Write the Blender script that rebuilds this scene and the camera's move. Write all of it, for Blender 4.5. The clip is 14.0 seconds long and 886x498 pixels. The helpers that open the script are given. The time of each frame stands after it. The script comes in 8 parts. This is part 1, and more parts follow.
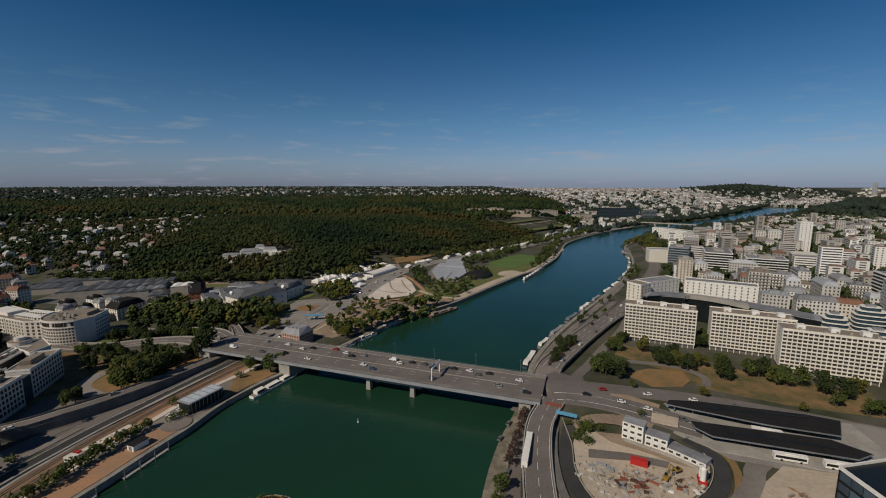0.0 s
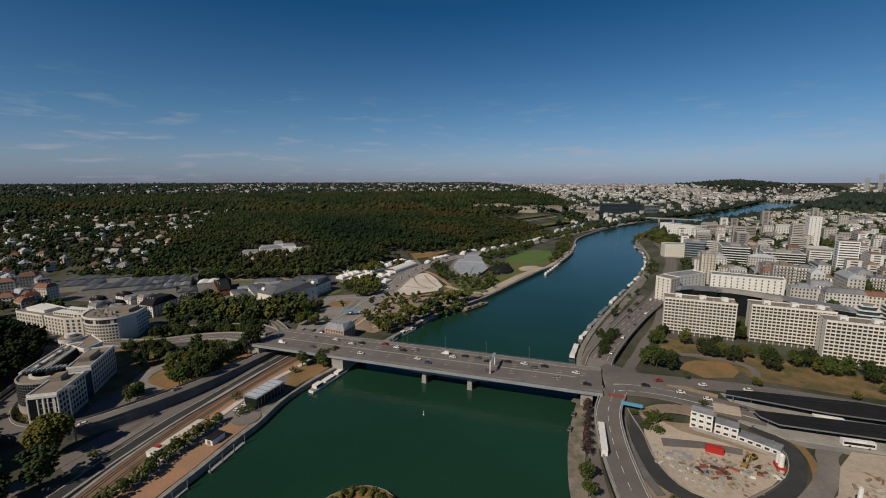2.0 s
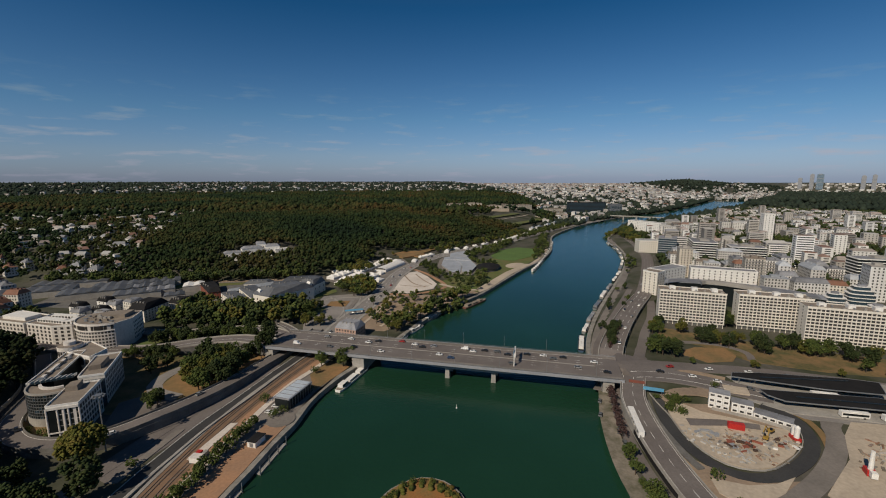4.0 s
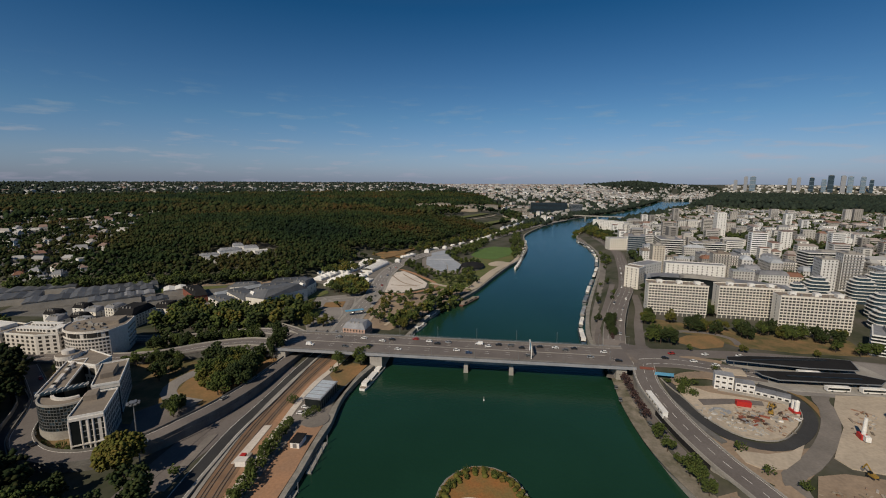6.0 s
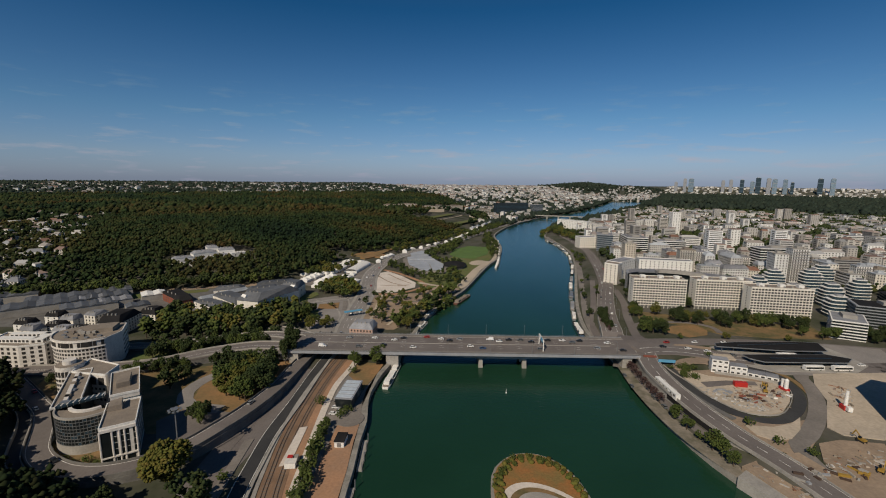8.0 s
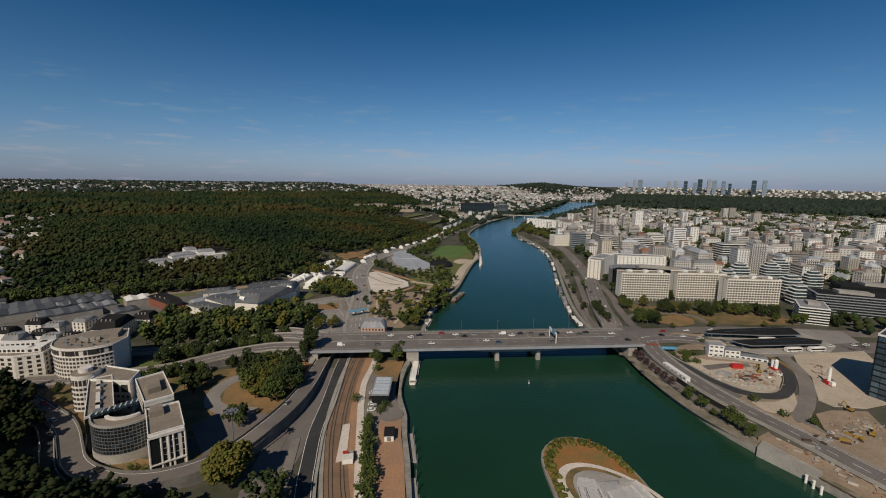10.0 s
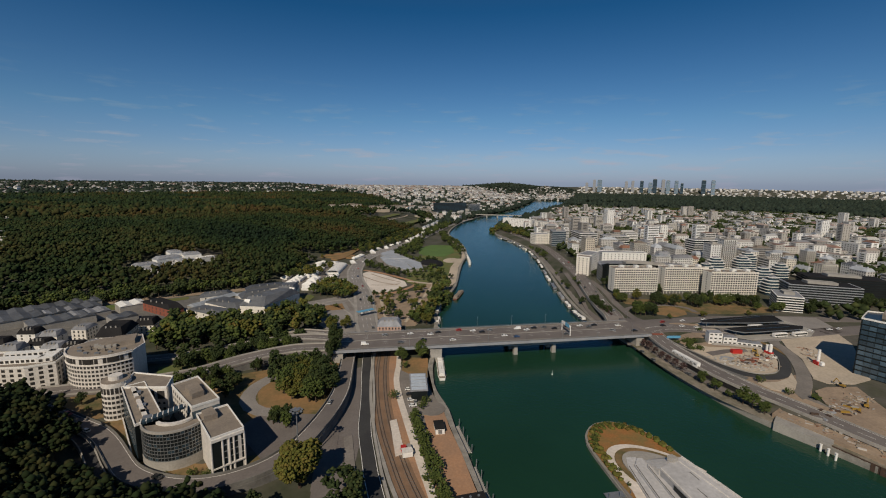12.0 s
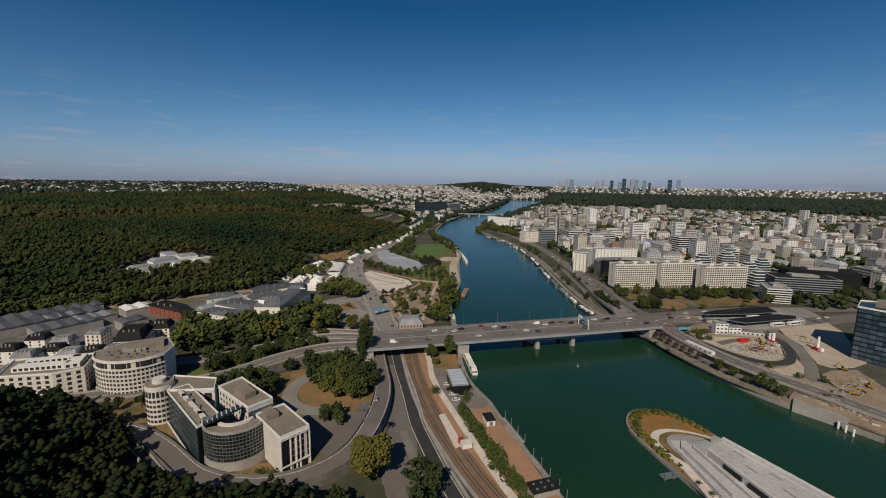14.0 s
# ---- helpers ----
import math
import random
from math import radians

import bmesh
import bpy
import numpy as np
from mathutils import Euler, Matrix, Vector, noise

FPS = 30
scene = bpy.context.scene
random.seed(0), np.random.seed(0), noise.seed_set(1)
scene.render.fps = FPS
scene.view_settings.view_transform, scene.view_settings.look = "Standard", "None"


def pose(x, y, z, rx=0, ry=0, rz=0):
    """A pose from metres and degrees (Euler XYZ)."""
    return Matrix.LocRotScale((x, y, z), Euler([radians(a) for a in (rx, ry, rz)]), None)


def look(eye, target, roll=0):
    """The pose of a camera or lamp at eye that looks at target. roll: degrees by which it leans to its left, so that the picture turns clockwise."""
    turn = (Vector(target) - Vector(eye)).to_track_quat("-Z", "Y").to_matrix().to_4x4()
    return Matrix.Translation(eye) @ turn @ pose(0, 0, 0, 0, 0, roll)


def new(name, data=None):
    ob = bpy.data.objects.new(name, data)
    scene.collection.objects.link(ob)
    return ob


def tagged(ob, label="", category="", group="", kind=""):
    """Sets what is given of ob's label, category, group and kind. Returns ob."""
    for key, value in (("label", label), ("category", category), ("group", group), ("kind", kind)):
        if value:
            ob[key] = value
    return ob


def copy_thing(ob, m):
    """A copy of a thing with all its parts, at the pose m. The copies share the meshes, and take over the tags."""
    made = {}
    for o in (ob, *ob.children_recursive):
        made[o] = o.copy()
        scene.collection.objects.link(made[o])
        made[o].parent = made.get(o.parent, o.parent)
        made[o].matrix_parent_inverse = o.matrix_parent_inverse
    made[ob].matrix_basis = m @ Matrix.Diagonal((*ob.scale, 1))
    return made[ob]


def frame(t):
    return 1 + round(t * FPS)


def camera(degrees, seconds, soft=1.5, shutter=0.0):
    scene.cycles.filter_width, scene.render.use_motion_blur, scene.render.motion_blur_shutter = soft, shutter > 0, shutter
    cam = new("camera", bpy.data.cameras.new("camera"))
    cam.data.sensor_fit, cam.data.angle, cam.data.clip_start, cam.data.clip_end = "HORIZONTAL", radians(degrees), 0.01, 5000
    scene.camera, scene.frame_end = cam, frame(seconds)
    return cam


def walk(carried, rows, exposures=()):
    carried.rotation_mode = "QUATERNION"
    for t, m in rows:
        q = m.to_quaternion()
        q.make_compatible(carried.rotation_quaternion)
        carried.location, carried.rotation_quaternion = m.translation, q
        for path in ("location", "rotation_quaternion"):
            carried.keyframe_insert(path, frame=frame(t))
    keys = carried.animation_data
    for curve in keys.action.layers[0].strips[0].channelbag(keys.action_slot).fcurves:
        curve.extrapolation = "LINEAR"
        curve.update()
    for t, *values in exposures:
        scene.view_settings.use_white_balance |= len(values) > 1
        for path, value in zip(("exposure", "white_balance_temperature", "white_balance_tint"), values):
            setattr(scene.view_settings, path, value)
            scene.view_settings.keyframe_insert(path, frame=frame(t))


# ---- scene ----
cam = camera(91.6, 14.0, 1.05)
METRES, EYE, TILT, LEAN, TURN = 270.0, 122.5, -8.7, 0.0, 0.0
ROWS = [
    (0.0, 0.0, 0.0, 0.0, 0.0, 0.0, -0.0),
    (0.5, -0.0339, -0.0004, -0.0004, 0.02, -0.11, 0.06),
    (1.0, -0.069, -0.0027, -0.0017, -0.09, -0.25, 0.12),
    (1.5, -0.1019, -0.006, -0.0021, -0.32, -0.4, 0.16),
    (2.0, -0.1366, -0.0099, -0.0022, -0.86, -0.51, 0.22),
    (2.5, -0.1699, -0.0138, -0.0026, -1.85, -0.57, 0.37),
    (3.0, -0.2048, -0.017, -0.0033, -3.25, -0.6, 0.55),
    (5.5, -0.381, -0.0236, -0.0075, -10.28, -0.67, 1.38),
    (6.0, -0.4176, -0.0223, -0.008, -11.81, -0.67, 1.52),
    (6.5, -0.4531, -0.0201, -0.008, -13.27, -0.7, 1.7),
    (7.0, -0.4896, -0.0174, -0.0078, -14.84, -0.7, 1.86),
    (7.5, -0.5252, -0.014, -0.0071, -16.3, -0.74, 1.99),
    (8.0, -0.5625, -0.0092, -0.0065, -17.9, -0.8, 2.11),
    (10.5, -0.7462, 0.0256, -0.0045, -24.87, -1.1, 2.88),
    (11.0, -0.7821, 0.0354, -0.0035, -26.14, -1.18, 3.07),
    (11.5, -0.8182, 0.0463, -0.0018, -27.45, -1.23, 3.28),
    (12.0, -0.8515, 0.0572, -0.0004, -28.56, -1.28, 3.42),
    (12.5, -0.8851, 0.0691, 0.0011, -29.65, -1.34, 3.56),
    (13.0, -0.9165, 0.0811, 0.0022, -30.74, -1.42, 3.67),
    (13.5, -0.9491, 0.0947, 0.004, -31.83, -1.51, 3.79),
    (14.0, -0.9801, 0.1085, 0.0058, -32.31, -1.6, 3.9),
]
SUN_STRENGTH, SKY_STRENGTH, EXPOSURE = 4.5, 0.058, -0.35
walk(cam, [(t, pose(0, 0, EYE, TILT, LEAN, TURN) @ pose(METRES * x, METRES * y, METRES * z, 90 + pitch, roll, yaw)) for t, x, y, z, yaw, pitch, roll in ROWS],
     ((0.0, EXPOSURE - 0.17), (0.2, EXPOSURE), (14.0, EXPOSURE)))
WATER_A, WATER_B = (0.010, 0.039, 0.021), (0.014, 0.054, 0.032)

# ---- light and sky ----
SUN_AZ, SUN_EL = 225.0, 40.0      # compass degrees clockwise from +y, and height
world = bpy.data.worlds.new("sky")
scene.world = world
world.use_nodes = True
wn, wl = world.node_tree.nodes, world.node_tree.links
sky = wn.new("ShaderNodeTexSky")
sky.sky_type, sky.sun_disc = "NISHITA", False
sky.sun_elevation, sky.sun_rotation = radians(SUN_EL), radians(SUN_AZ)
sky.altitude, sky.air_density, sky.dust_density, sky.ozone_density = 150, 1.0, 0.4, 3.0
# a few faint, flat fair-weather clouds low over the horizon
geo = wn.new("ShaderNodeTexCoord")
mapn = wn.new("ShaderNodeMapping")
mapn.inputs["Scale"].default_value = (7.0, 7.0, 46.0)
cn = wn.new("ShaderNodeTexNoise")
cn.inputs["Scale"].default_value, cn.inputs["Detail"].default_value, cn.inputs["Roughness"].default_value = 1.6, 5.0, 0.55
cr = wn.new("ShaderNodeMapRange")
cr.inputs["From Min"].default_value, cr.inputs["From Max"].default_value, cr.inputs["To Max"].default_value = 0.55, 0.78, 0.55
sep = wn.new("ShaderNodeSeparateXYZ")
band = wn.new("ShaderNodeMapRange")
band.inputs["From Min"].default_value, band.inputs["From Max"].default_value = 0.21, 0.08
mul = wn.new("ShaderNodeMath"); mul.operation = "MULTIPLY"
mix = wn.new("ShaderNodeMix"); mix.data_type = "RGBA"
mix.inputs[7].default_value = (10.5, 8.0, 6.2, 1)
wl.new(geo.outputs["Generated"], mapn.inputs["Vector"])
wl.new(mapn.outputs["Vector"], cn.inputs["Vector"])
wl.new(cn.outputs["Fac"], cr.inputs["Value"])
wl.new(geo.outputs["Generated"], sep.inputs[0])
wl.new(sep.outputs["Z"], band.inputs["Value"])
wl.new(cr.outputs["Result"], mul.inputs[0]); wl.new(band.outputs["Result"], mul.inputs[1])
wl.new(mul.outputs[0], mix.inputs[0])
wl.new(sky.outputs["Color"], mix.inputs[6])
tint = wn.new("ShaderNodeValToRGB")
tint.color_ramp.elements[0].color, tint.color_ramp.elements[1].color = (0.78, 0.96, 1.62, 1), (0.16, 0.66, 1.0, 1)
tint.color_ramp.elements[1].position = 0.34
tint.color_ramp.elements.new(0.05).color = (0.88, 1.06, 1.50, 1)
tint.color_ramp.elements.new(0.13).color = (0.66, 1.02, 1.34, 1)
tint.color_ramp.elements.new(0.6).color = (0.44, 0.60, 0.72, 1)
wl.new(sep.outputs["Z"], tint.inputs[0])
tmix = wn.new("ShaderNodeMix"); tmix.data_type, tmix.blend_type = "RGBA", "MULTIPLY"
tmix.inputs[0].default_value = 1.0
wl.new(mix.outputs[2], tmix.inputs[6]); wl.new(tint.outputs[0], tmix.inputs[7])
wl.new(tmix.outputs[2], wn["Background"].inputs["Color"])
wn["Background"].inputs["Strength"].default_value = SKY_STRENGTH
sun = new("sun", bpy.data.lights.new("sun", "SUN"))
sun.data.energy, sun.data.angle, sun.data.color = SUN_STRENGTH, radians(0.5), (1.0, 0.875, 0.70)
sx, sy = math.sin(radians(SUN_AZ)), math.cos(radians(SUN_AZ))
sun.matrix_world = look((sx * 600, sy * 600, 600 * math.tan(radians(SUN_EL))), (0, 0, 0))


# ---- materials ----
def mat(name, a, b=None, rough=0.8, scale=0.2, fine=0.0, metal=0.0, bump=0.0, vary=0.0, spec=0.3, c=None):
    """Two tones mixed by a coarse noise, a fine grain over it, and a tone of each object's own."""
    m = bpy.data.materials.new(name)
    m.use_nodes = True
    n, l = m.node_tree.nodes, m.node_tree.links
    p = n["Principled BSDF"]
    p.inputs["Roughness"].default_value, p.inputs["Metallic"].default_value = rough, metal
    p.inputs["Specular IOR Level"].default_value = spec
    b = b or tuple(x * 0.75 for x in a)
    co = n.new("ShaderNodeTexCoord")
    no = n.new("ShaderNodeTexNoise")
    no.inputs["Scale"].default_value, no.inputs["Detail"].default_value, no.inputs["Roughness"].default_value = scale, 4, 0.6
    l.new(co.outputs["Object"], no.inputs["Vector"])
    ramp = n.new("ShaderNodeValToRGB")
    ramp.color_ramp.elements[0].position, ramp.color_ramp.elements[1].position = 0.35, 0.65
    ramp.color_ramp.elements[0].color, ramp.color_ramp.elements[1].color = (*a, 1), (*b, 1)
    if c:
        e = ramp.color_ramp.elements.new(0.5)
        e.color = (*c, 1)
    l.new(no.outputs["Fac"], ramp.inputs[0])
    col = ramp.outputs[0]
    f2 = n.new("ShaderNodeTexNoise")
    f2.inputs["Scale"].default_value, f2.inputs["Detail"].default_value = fine or scale * 11, 3
    l.new(co.outputs["Object"], f2.inputs["Vector"])
    mr = n.new("ShaderNodeMapRange")
    mr.inputs["To Min"].default_value, mr.inputs["To Max"].default_value = 0.72, 1.28
    l.new(f2.outputs["Fac"], mr.inputs["Value"])
    value = mr.outputs["Result"]
    if vary:
        src = n.new("ShaderNodeObjectInfo").outputs["Random"]
        v2 = n.new("ShaderNodeMapRange")
        v2.inputs["To Min"].default_value, v2.inputs["To Max"].default_value = 1 - vary, 1 + vary
        l.new(src, v2.inputs["Value"])
        mu = n.new("ShaderNodeMath"); mu.operation = "MULTIPLY"
        l.new(value, mu.inputs[0]); l.new(v2.outputs["Result"], mu.inputs[1])
        value = mu.outputs[0]
    mx = n.new("ShaderNodeMix"); mx.data_type, mx.blend_type = "RGBA", "MULTIPLY"
    mx.inputs[0].default_value = 1.0
    l.new(col, mx.inputs[6]); l.new(value, mx.inputs[7])
    l.new(mx.outputs[2], p.inputs["Base Color"])
    if bump:
        bn = n.new("ShaderNodeBump")
        bn.inputs["Strength"].default_value, bn.inputs["Distance"].default_value = bump, 0.4
        l.new(f2.outputs["Fac"], bn.inputs["Height"])
        l.new(bn.outputs["Normal"], p.inputs["Normal"])
    return m


def island_mat(name, tones, rough=0.9, dark=0.75, light=1.25, scale=0.02, spread=0.35):
    """For joined pieces: each island takes one of the tones, and a brightness of its own."""
    m = bpy.data.materials.new(name)
    m.use_nodes = True
    n, l = m.node_tree.nodes, m.node_tree.links
    p = n["Principled BSDF"]
    p.inputs["Roughness"].default_value, p.inputs["Specular IOR Level"].default_value = rough, 0.15
    g = n.new("ShaderNodeNewGeometry")
    co = n.new("ShaderNodeTexCoord")
    no = n.new("ShaderNodeTexNoise")
    no.inputs["Scale"].default_value, no.inputs["Detail"].default_value = scale, 3
    l.new(co.outputs["Object"], no.inputs["Vector"])
    add = n.new("ShaderNodeMath"); add.operation = "MULTIPLY_ADD"
    add.inputs[1].default_value = spread
    sub = n.new("ShaderNodeMapRange")
    sub.inputs["From Min"].default_value, sub.inputs["From Max"].default_value = 0.3, 0.7
    sub.inputs["To Max"].default_value = 1 - spread
    l.new(no.outputs["Fac"], sub.inputs["Value"])
    l.new(g.outputs["Random Per Island"], add.inputs[0]); l.new(sub.outputs["Result"], add.inputs[2])
    ramp = n.new("ShaderNodeValToRGB")
    ramp.color_ramp.interpolation = "LINEAR"
    els = ramp.color_ramp.elements
    while len(els) < len(tones):
        els.new(0.5)
    for i, t in enumerate(tones):
        els[i].position, els[i].color = i / (len(tones) - 1), (*t, 1)
    l.new(add.outputs[0], ramp.inputs[0])
    wv = n.new("ShaderNodeTexWhiteNoise"); wv.noise_dimensions = "1D"
    l.new(g.outputs["Random Per Island"], wv.inputs["W"])
    mr = n.new("ShaderNodeMapRange")
    mr.inputs["To Min"].default_value, mr.inputs["To Max"].default_value = dark, light
    l.new(wv.outputs["Value"], mr.inputs["Value"])
    mx = n.new("ShaderNodeMix"); mx.data_type, mx.blend_type = "RGBA", "MULTIPLY"
    mx.inputs[0].default_value = 1.0
    l.new(ramp.outputs[0], mx.inputs[6]); l.new(mr.outputs["Result"], mx.inputs[7])
    l.new(mx.outputs[2], p.inputs["Base Color"])
    return m


def glass_mat(name, tint, rough=0.12):
    m = mat(name, tint, tuple(x * 1.5 for x in tint), rough, 0.15, spec=0.22)
    return m


ASPHALT = mat("asphalt", (0.14, 0.123, 0.116), (0.18, 0.16, 0.15), 0.9, 0.05, 1.2)
PALE_ASPHALT = mat("bleached_asphalt", (0.27, 0.25, 0.235), (0.21, 0.195, 0.185), 0.9, 0.05, 1.2)
ASPHALT_DARK = mat("fresh_asphalt", (0.04, 0.04, 0.042), (0.055, 0.055, 0.055), 0.85, 0.08, 1.5)
PAVING = mat("paving", (0.23, 0.205, 0.185), (0.165, 0.15, 0.135), 0.9, 0.06, 0.9)
CONCRETE = mat("concrete", (0.36, 0.34, 0.31), (0.27, 0.255, 0.235), 0.85, 0.12, 1.4, bump=0.1)
DARK_CONCRETE = mat("dark_grey_concrete", (0.17, 0.165, 0.155), (0.11, 0.105, 0.10), 0.9, 0.15, 1.4)
STONE = mat("quay_stone", (0.30, 0.28, 0.25), (0.19, 0.18, 0.16), 0.9, 0.2, 1.8, bump=0.2)
SAND = mat("pale_sand", (0.50, 0.42, 0.33), (0.40, 0.34, 0.27), 0.95, 0.05, 0.6)
WHITE_SAND = mat("white_gravel", (0.66, 0.60, 0.54), (0.55, 0.49, 0.43), 0.95, 0.05, 0.6)
ORANGE_GRAVEL = mat("orange_gravel", (0.40, 0.225, 0.13), (0.30, 0.19, 0.125), 0.95, 0.06, 0.9)
GARDEN = mat("garden_ground", (0.23, 0.145, 0.07), (0.085, 0.085, 0.035), 0.95, 0.09, 0.8)
QUAY_EARTH = mat("quay_earth", (0.26, 0.225, 0.185), (0.11, 0.105, 0.07), 0.95, 0.15, 0.9)
DRY_GRASS = mat("dry_grass", (0.29, 0.165, 0.075), (0.18, 0.13, 0.06), 0.95, 0.07, 0.8)
ORANGE_MEADOW = mat("orange_meadow", (0.30, 0.135, 0.045), (0.20, 0.14, 0.05), 0.95, 0.14, 1.2, bump=0.4)
GRASS = mat("grass", (0.09, 0.13, 0.035), (0.14, 0.13, 0.05), 0.95, 0.06, 0.8)
FIELD = mat("sports_turf", (0.10, 0.17, 0.045), (0.085, 0.14, 0.04), 0.95, 0.05, 0.5)
EARTH = mat("bare_earth", (0.33, 0.25, 0.18), (0.25, 0.19, 0.14), 0.95, 0.08, 0.8)
WHITE = mat("white_paint", (0.78, 0.77, 0.74), (0.70, 0.68, 0.65), 0.6, 0.3, 2.0)
WARM_WHITE = mat("warm_white_stone", (0.66, 0.625, 0.585), (0.57, 0.54, 0.505), 0.8, 0.12, 0.9)
CREAM = mat("cream_render", (0.76, 0.72, 0.65), (0.68, 0.64, 0.57), 0.8, 0.1, 0.8, vary=0.06)
GREY_ROOF = mat("grey_roof", (0.26, 0.265, 0.285), (0.18, 0.185, 0.20), 0.7, 0.15, 1.0, vary=0.2)
DARK_ROOF = mat("dark_roof", (0.026, 0.025, 0.026), (0.018, 0.018, 0.019), 0.9, 0.12, 1.0, spec=0.08)
TAN_ROOF = mat("gravel_roof", (0.26, 0.22, 0.18), (0.20, 0.17, 0.142), 0.95, 0.15, 1.4)
METAL = mat("grey_metal", (0.35, 0.36, 0.37), (0.28, 0.29, 0.30), 0.45, 0.4, metal=0.6)
STEEL_PAINT = mat("grey_steel", (0.30, 0.31, 0.33), (0.24, 0.25, 0.27), 0.6, 0.1, 1.0)
GLASS = glass_mat("dark_glass", (0.010, 0.013, 0.014), 0.3)
SKY_GLASS = mat("sky_glass", (0.10, 0.145, 0.19), (0.18, 0.24, 0.29), 0.15, 0.12, spec=0.6, vary=0.45)
TOWER_GLASS = mat("tower_glass", (0.035, 0.06, 0.085), (0.08, 0.12, 0.155), 0.12, 0.12, spec=0.6, vary=0.5)
BLUE_GLASS = glass_mat("blue_glass", (0.028, 0.046, 0.06), 0.25)
DARK_HOLE = mat("dark_window", (0.03, 0.028, 0.027), (0.05, 0.047, 0.045), 0.3, 0.4, spec=0.5)
RED = mat("red_paint", (0.48, 0.03, 0.025), (0.40, 0.03, 0.025), 0.5, 0.4)
YELLOW = mat("yellow_paint", (0.34, 0.21, 0.04), (0.28, 0.17, 0.04), 0.5, 0.4)
BLUE = mat("blue_panel", (0.10, 0.30, 0.48), (0.12, 0.34, 0.50), 0.5, 0.4)
BRICK_RED = mat("red_brick", (0.26, 0.085, 0.055), (0.21, 0.075, 0.05), 0.9, 0.3, 2.0)
RUBBER = mat("rubber", (0.02, 0.02, 0.02), (0.03, 0.03, 0.03), 0.8, 1.0)
BARK = mat("bark", (0.09, 0.065, 0.045), (0.06, 0.045, 0.035), 0.95, 1.0)
RUST = mat("rusty_rail", (0.085, 0.055, 0.04), (0.06, 0.04, 0.03), 0.7, 0.5)
BALLAST = mat("ballast", (0.24, 0.15, 0.095), (0.18, 0.115, 0.075), 0.95, 0.12, 1.5)
SOIL = mat("town_ground", (0.10, 0.092, 0.078), (0.038, 0.046, 0.022), 0.95, 0.028, 0.35, c=(0.072, 0.072, 0.05))
LEAF_TONES = [(0.009, 0.018, 0.010), (0.013, 0.026, 0.011), (0.024, 0.038, 0.012), (0.046, 0.044, 0.014), (0.075, 0.040, 0.014)]
LEAVES = island_mat("leaves", [(0.042, 0.062, 0.018), (0.066, 0.088, 0.022), (0.098, 0.104, 0.028)], 0.85, 0.7, 1.3, 0.15, 0.6)
LEAVES_YELLOW = island_mat("yellowing_leaves", [(0.066, 0.078, 0.018), (0.100, 0.100, 0.022), (0.125, 0.090, 0.024)], 0.85, 0.7, 1.3, 0.15, 0.6)
LEAVES_DARK = island_mat("dark_leaves", [(0.022, 0.035, 0.014), (0.034, 0.049, 0.016), (0.054, 0.058, 0.018)], 0.85, 0.7, 1.3, 0.15, 0.6)
# slope trees: the hillside's shade is put into these leaf tones
LEAVES_SHADED = island_mat("shade_darkened_leaves", [(0.009, 0.016, 0.008), (0.015, 0.026, 0.009), (0.036, 0.034, 0.012)], 0.95, 0.65, 1.35, 0.03, 0.45)
LEAVES_PURPLE = island_mat("purple_leaves", [(0.05, 0.03, 0.03), (0.075, 0.045, 0.04)], 0.85, 0.6, 1.4, 0.15, 0.6)
FOREST = island_mat("forest_leaves", LEAF_TONES, 0.95, 0.6, 1.4, 0.006, 0.26)
# distant trees: bluish haze is mixed into these leaf greens
HAZED_FOREST = island_mat("haze_tinted_leaves", [(0.018, 0.029, 0.022), (0.026, 0.038, 0.027), (0.036, 0.046, 0.031)], 0.95, 0.7, 1.3, 0.004, 0.5)

WATER = bpy.data.materials.new("river_water")
WATER.use_nodes = True
_n, _l = WATER.node_tree.nodes, WATER.node_tree.links
_p = _n["Principled BSDF"]
_p.inputs["Roughness"].default_value, _p.inputs["IOR"].default_value = 0.16, 1.33
_co = _n.new("ShaderNodeTexCoord")
_a = _n.new("ShaderNodeTexNoise"); _a.inputs["Scale"].default_value, _a.inputs["Detail"].default_value = 0.009, 5
_r = _n.new("ShaderNodeValToRGB")
_r.color_ramp.elements[0].position, _r.color_ramp.elements[1].position = 0.35, 0.7
_r.color_ramp.elements[0].color, _r.color_ramp.elements[1].color = (*WATER_A, 1), (*WATER_B, 1)
_w = _n.new("ShaderNodeTexNoise"); _w.inputs["Scale"].default_value, _w.inputs["Detail"].default_value = 0.45, 4
_b = _n.new("ShaderNodeBump"); _b.inputs["Strength"].default_value, _b.inputs["Distance"].default_value = 0.32, 0.5
_l.new(_co.outputs["Object"], _a.inputs["Vector"]); _l.new(_a.outputs["Fac"], _r.inputs[0])
_l.new(_r.outputs[0], _p.inputs["Base Color"])
_l.new(_co.outputs["Object"], _w.inputs["Vector"]); _l.new(_w.outputs["Fac"], _b.inputs["Height"])
_l.new(_b.outputs["Normal"], _p.inputs["Normal"])


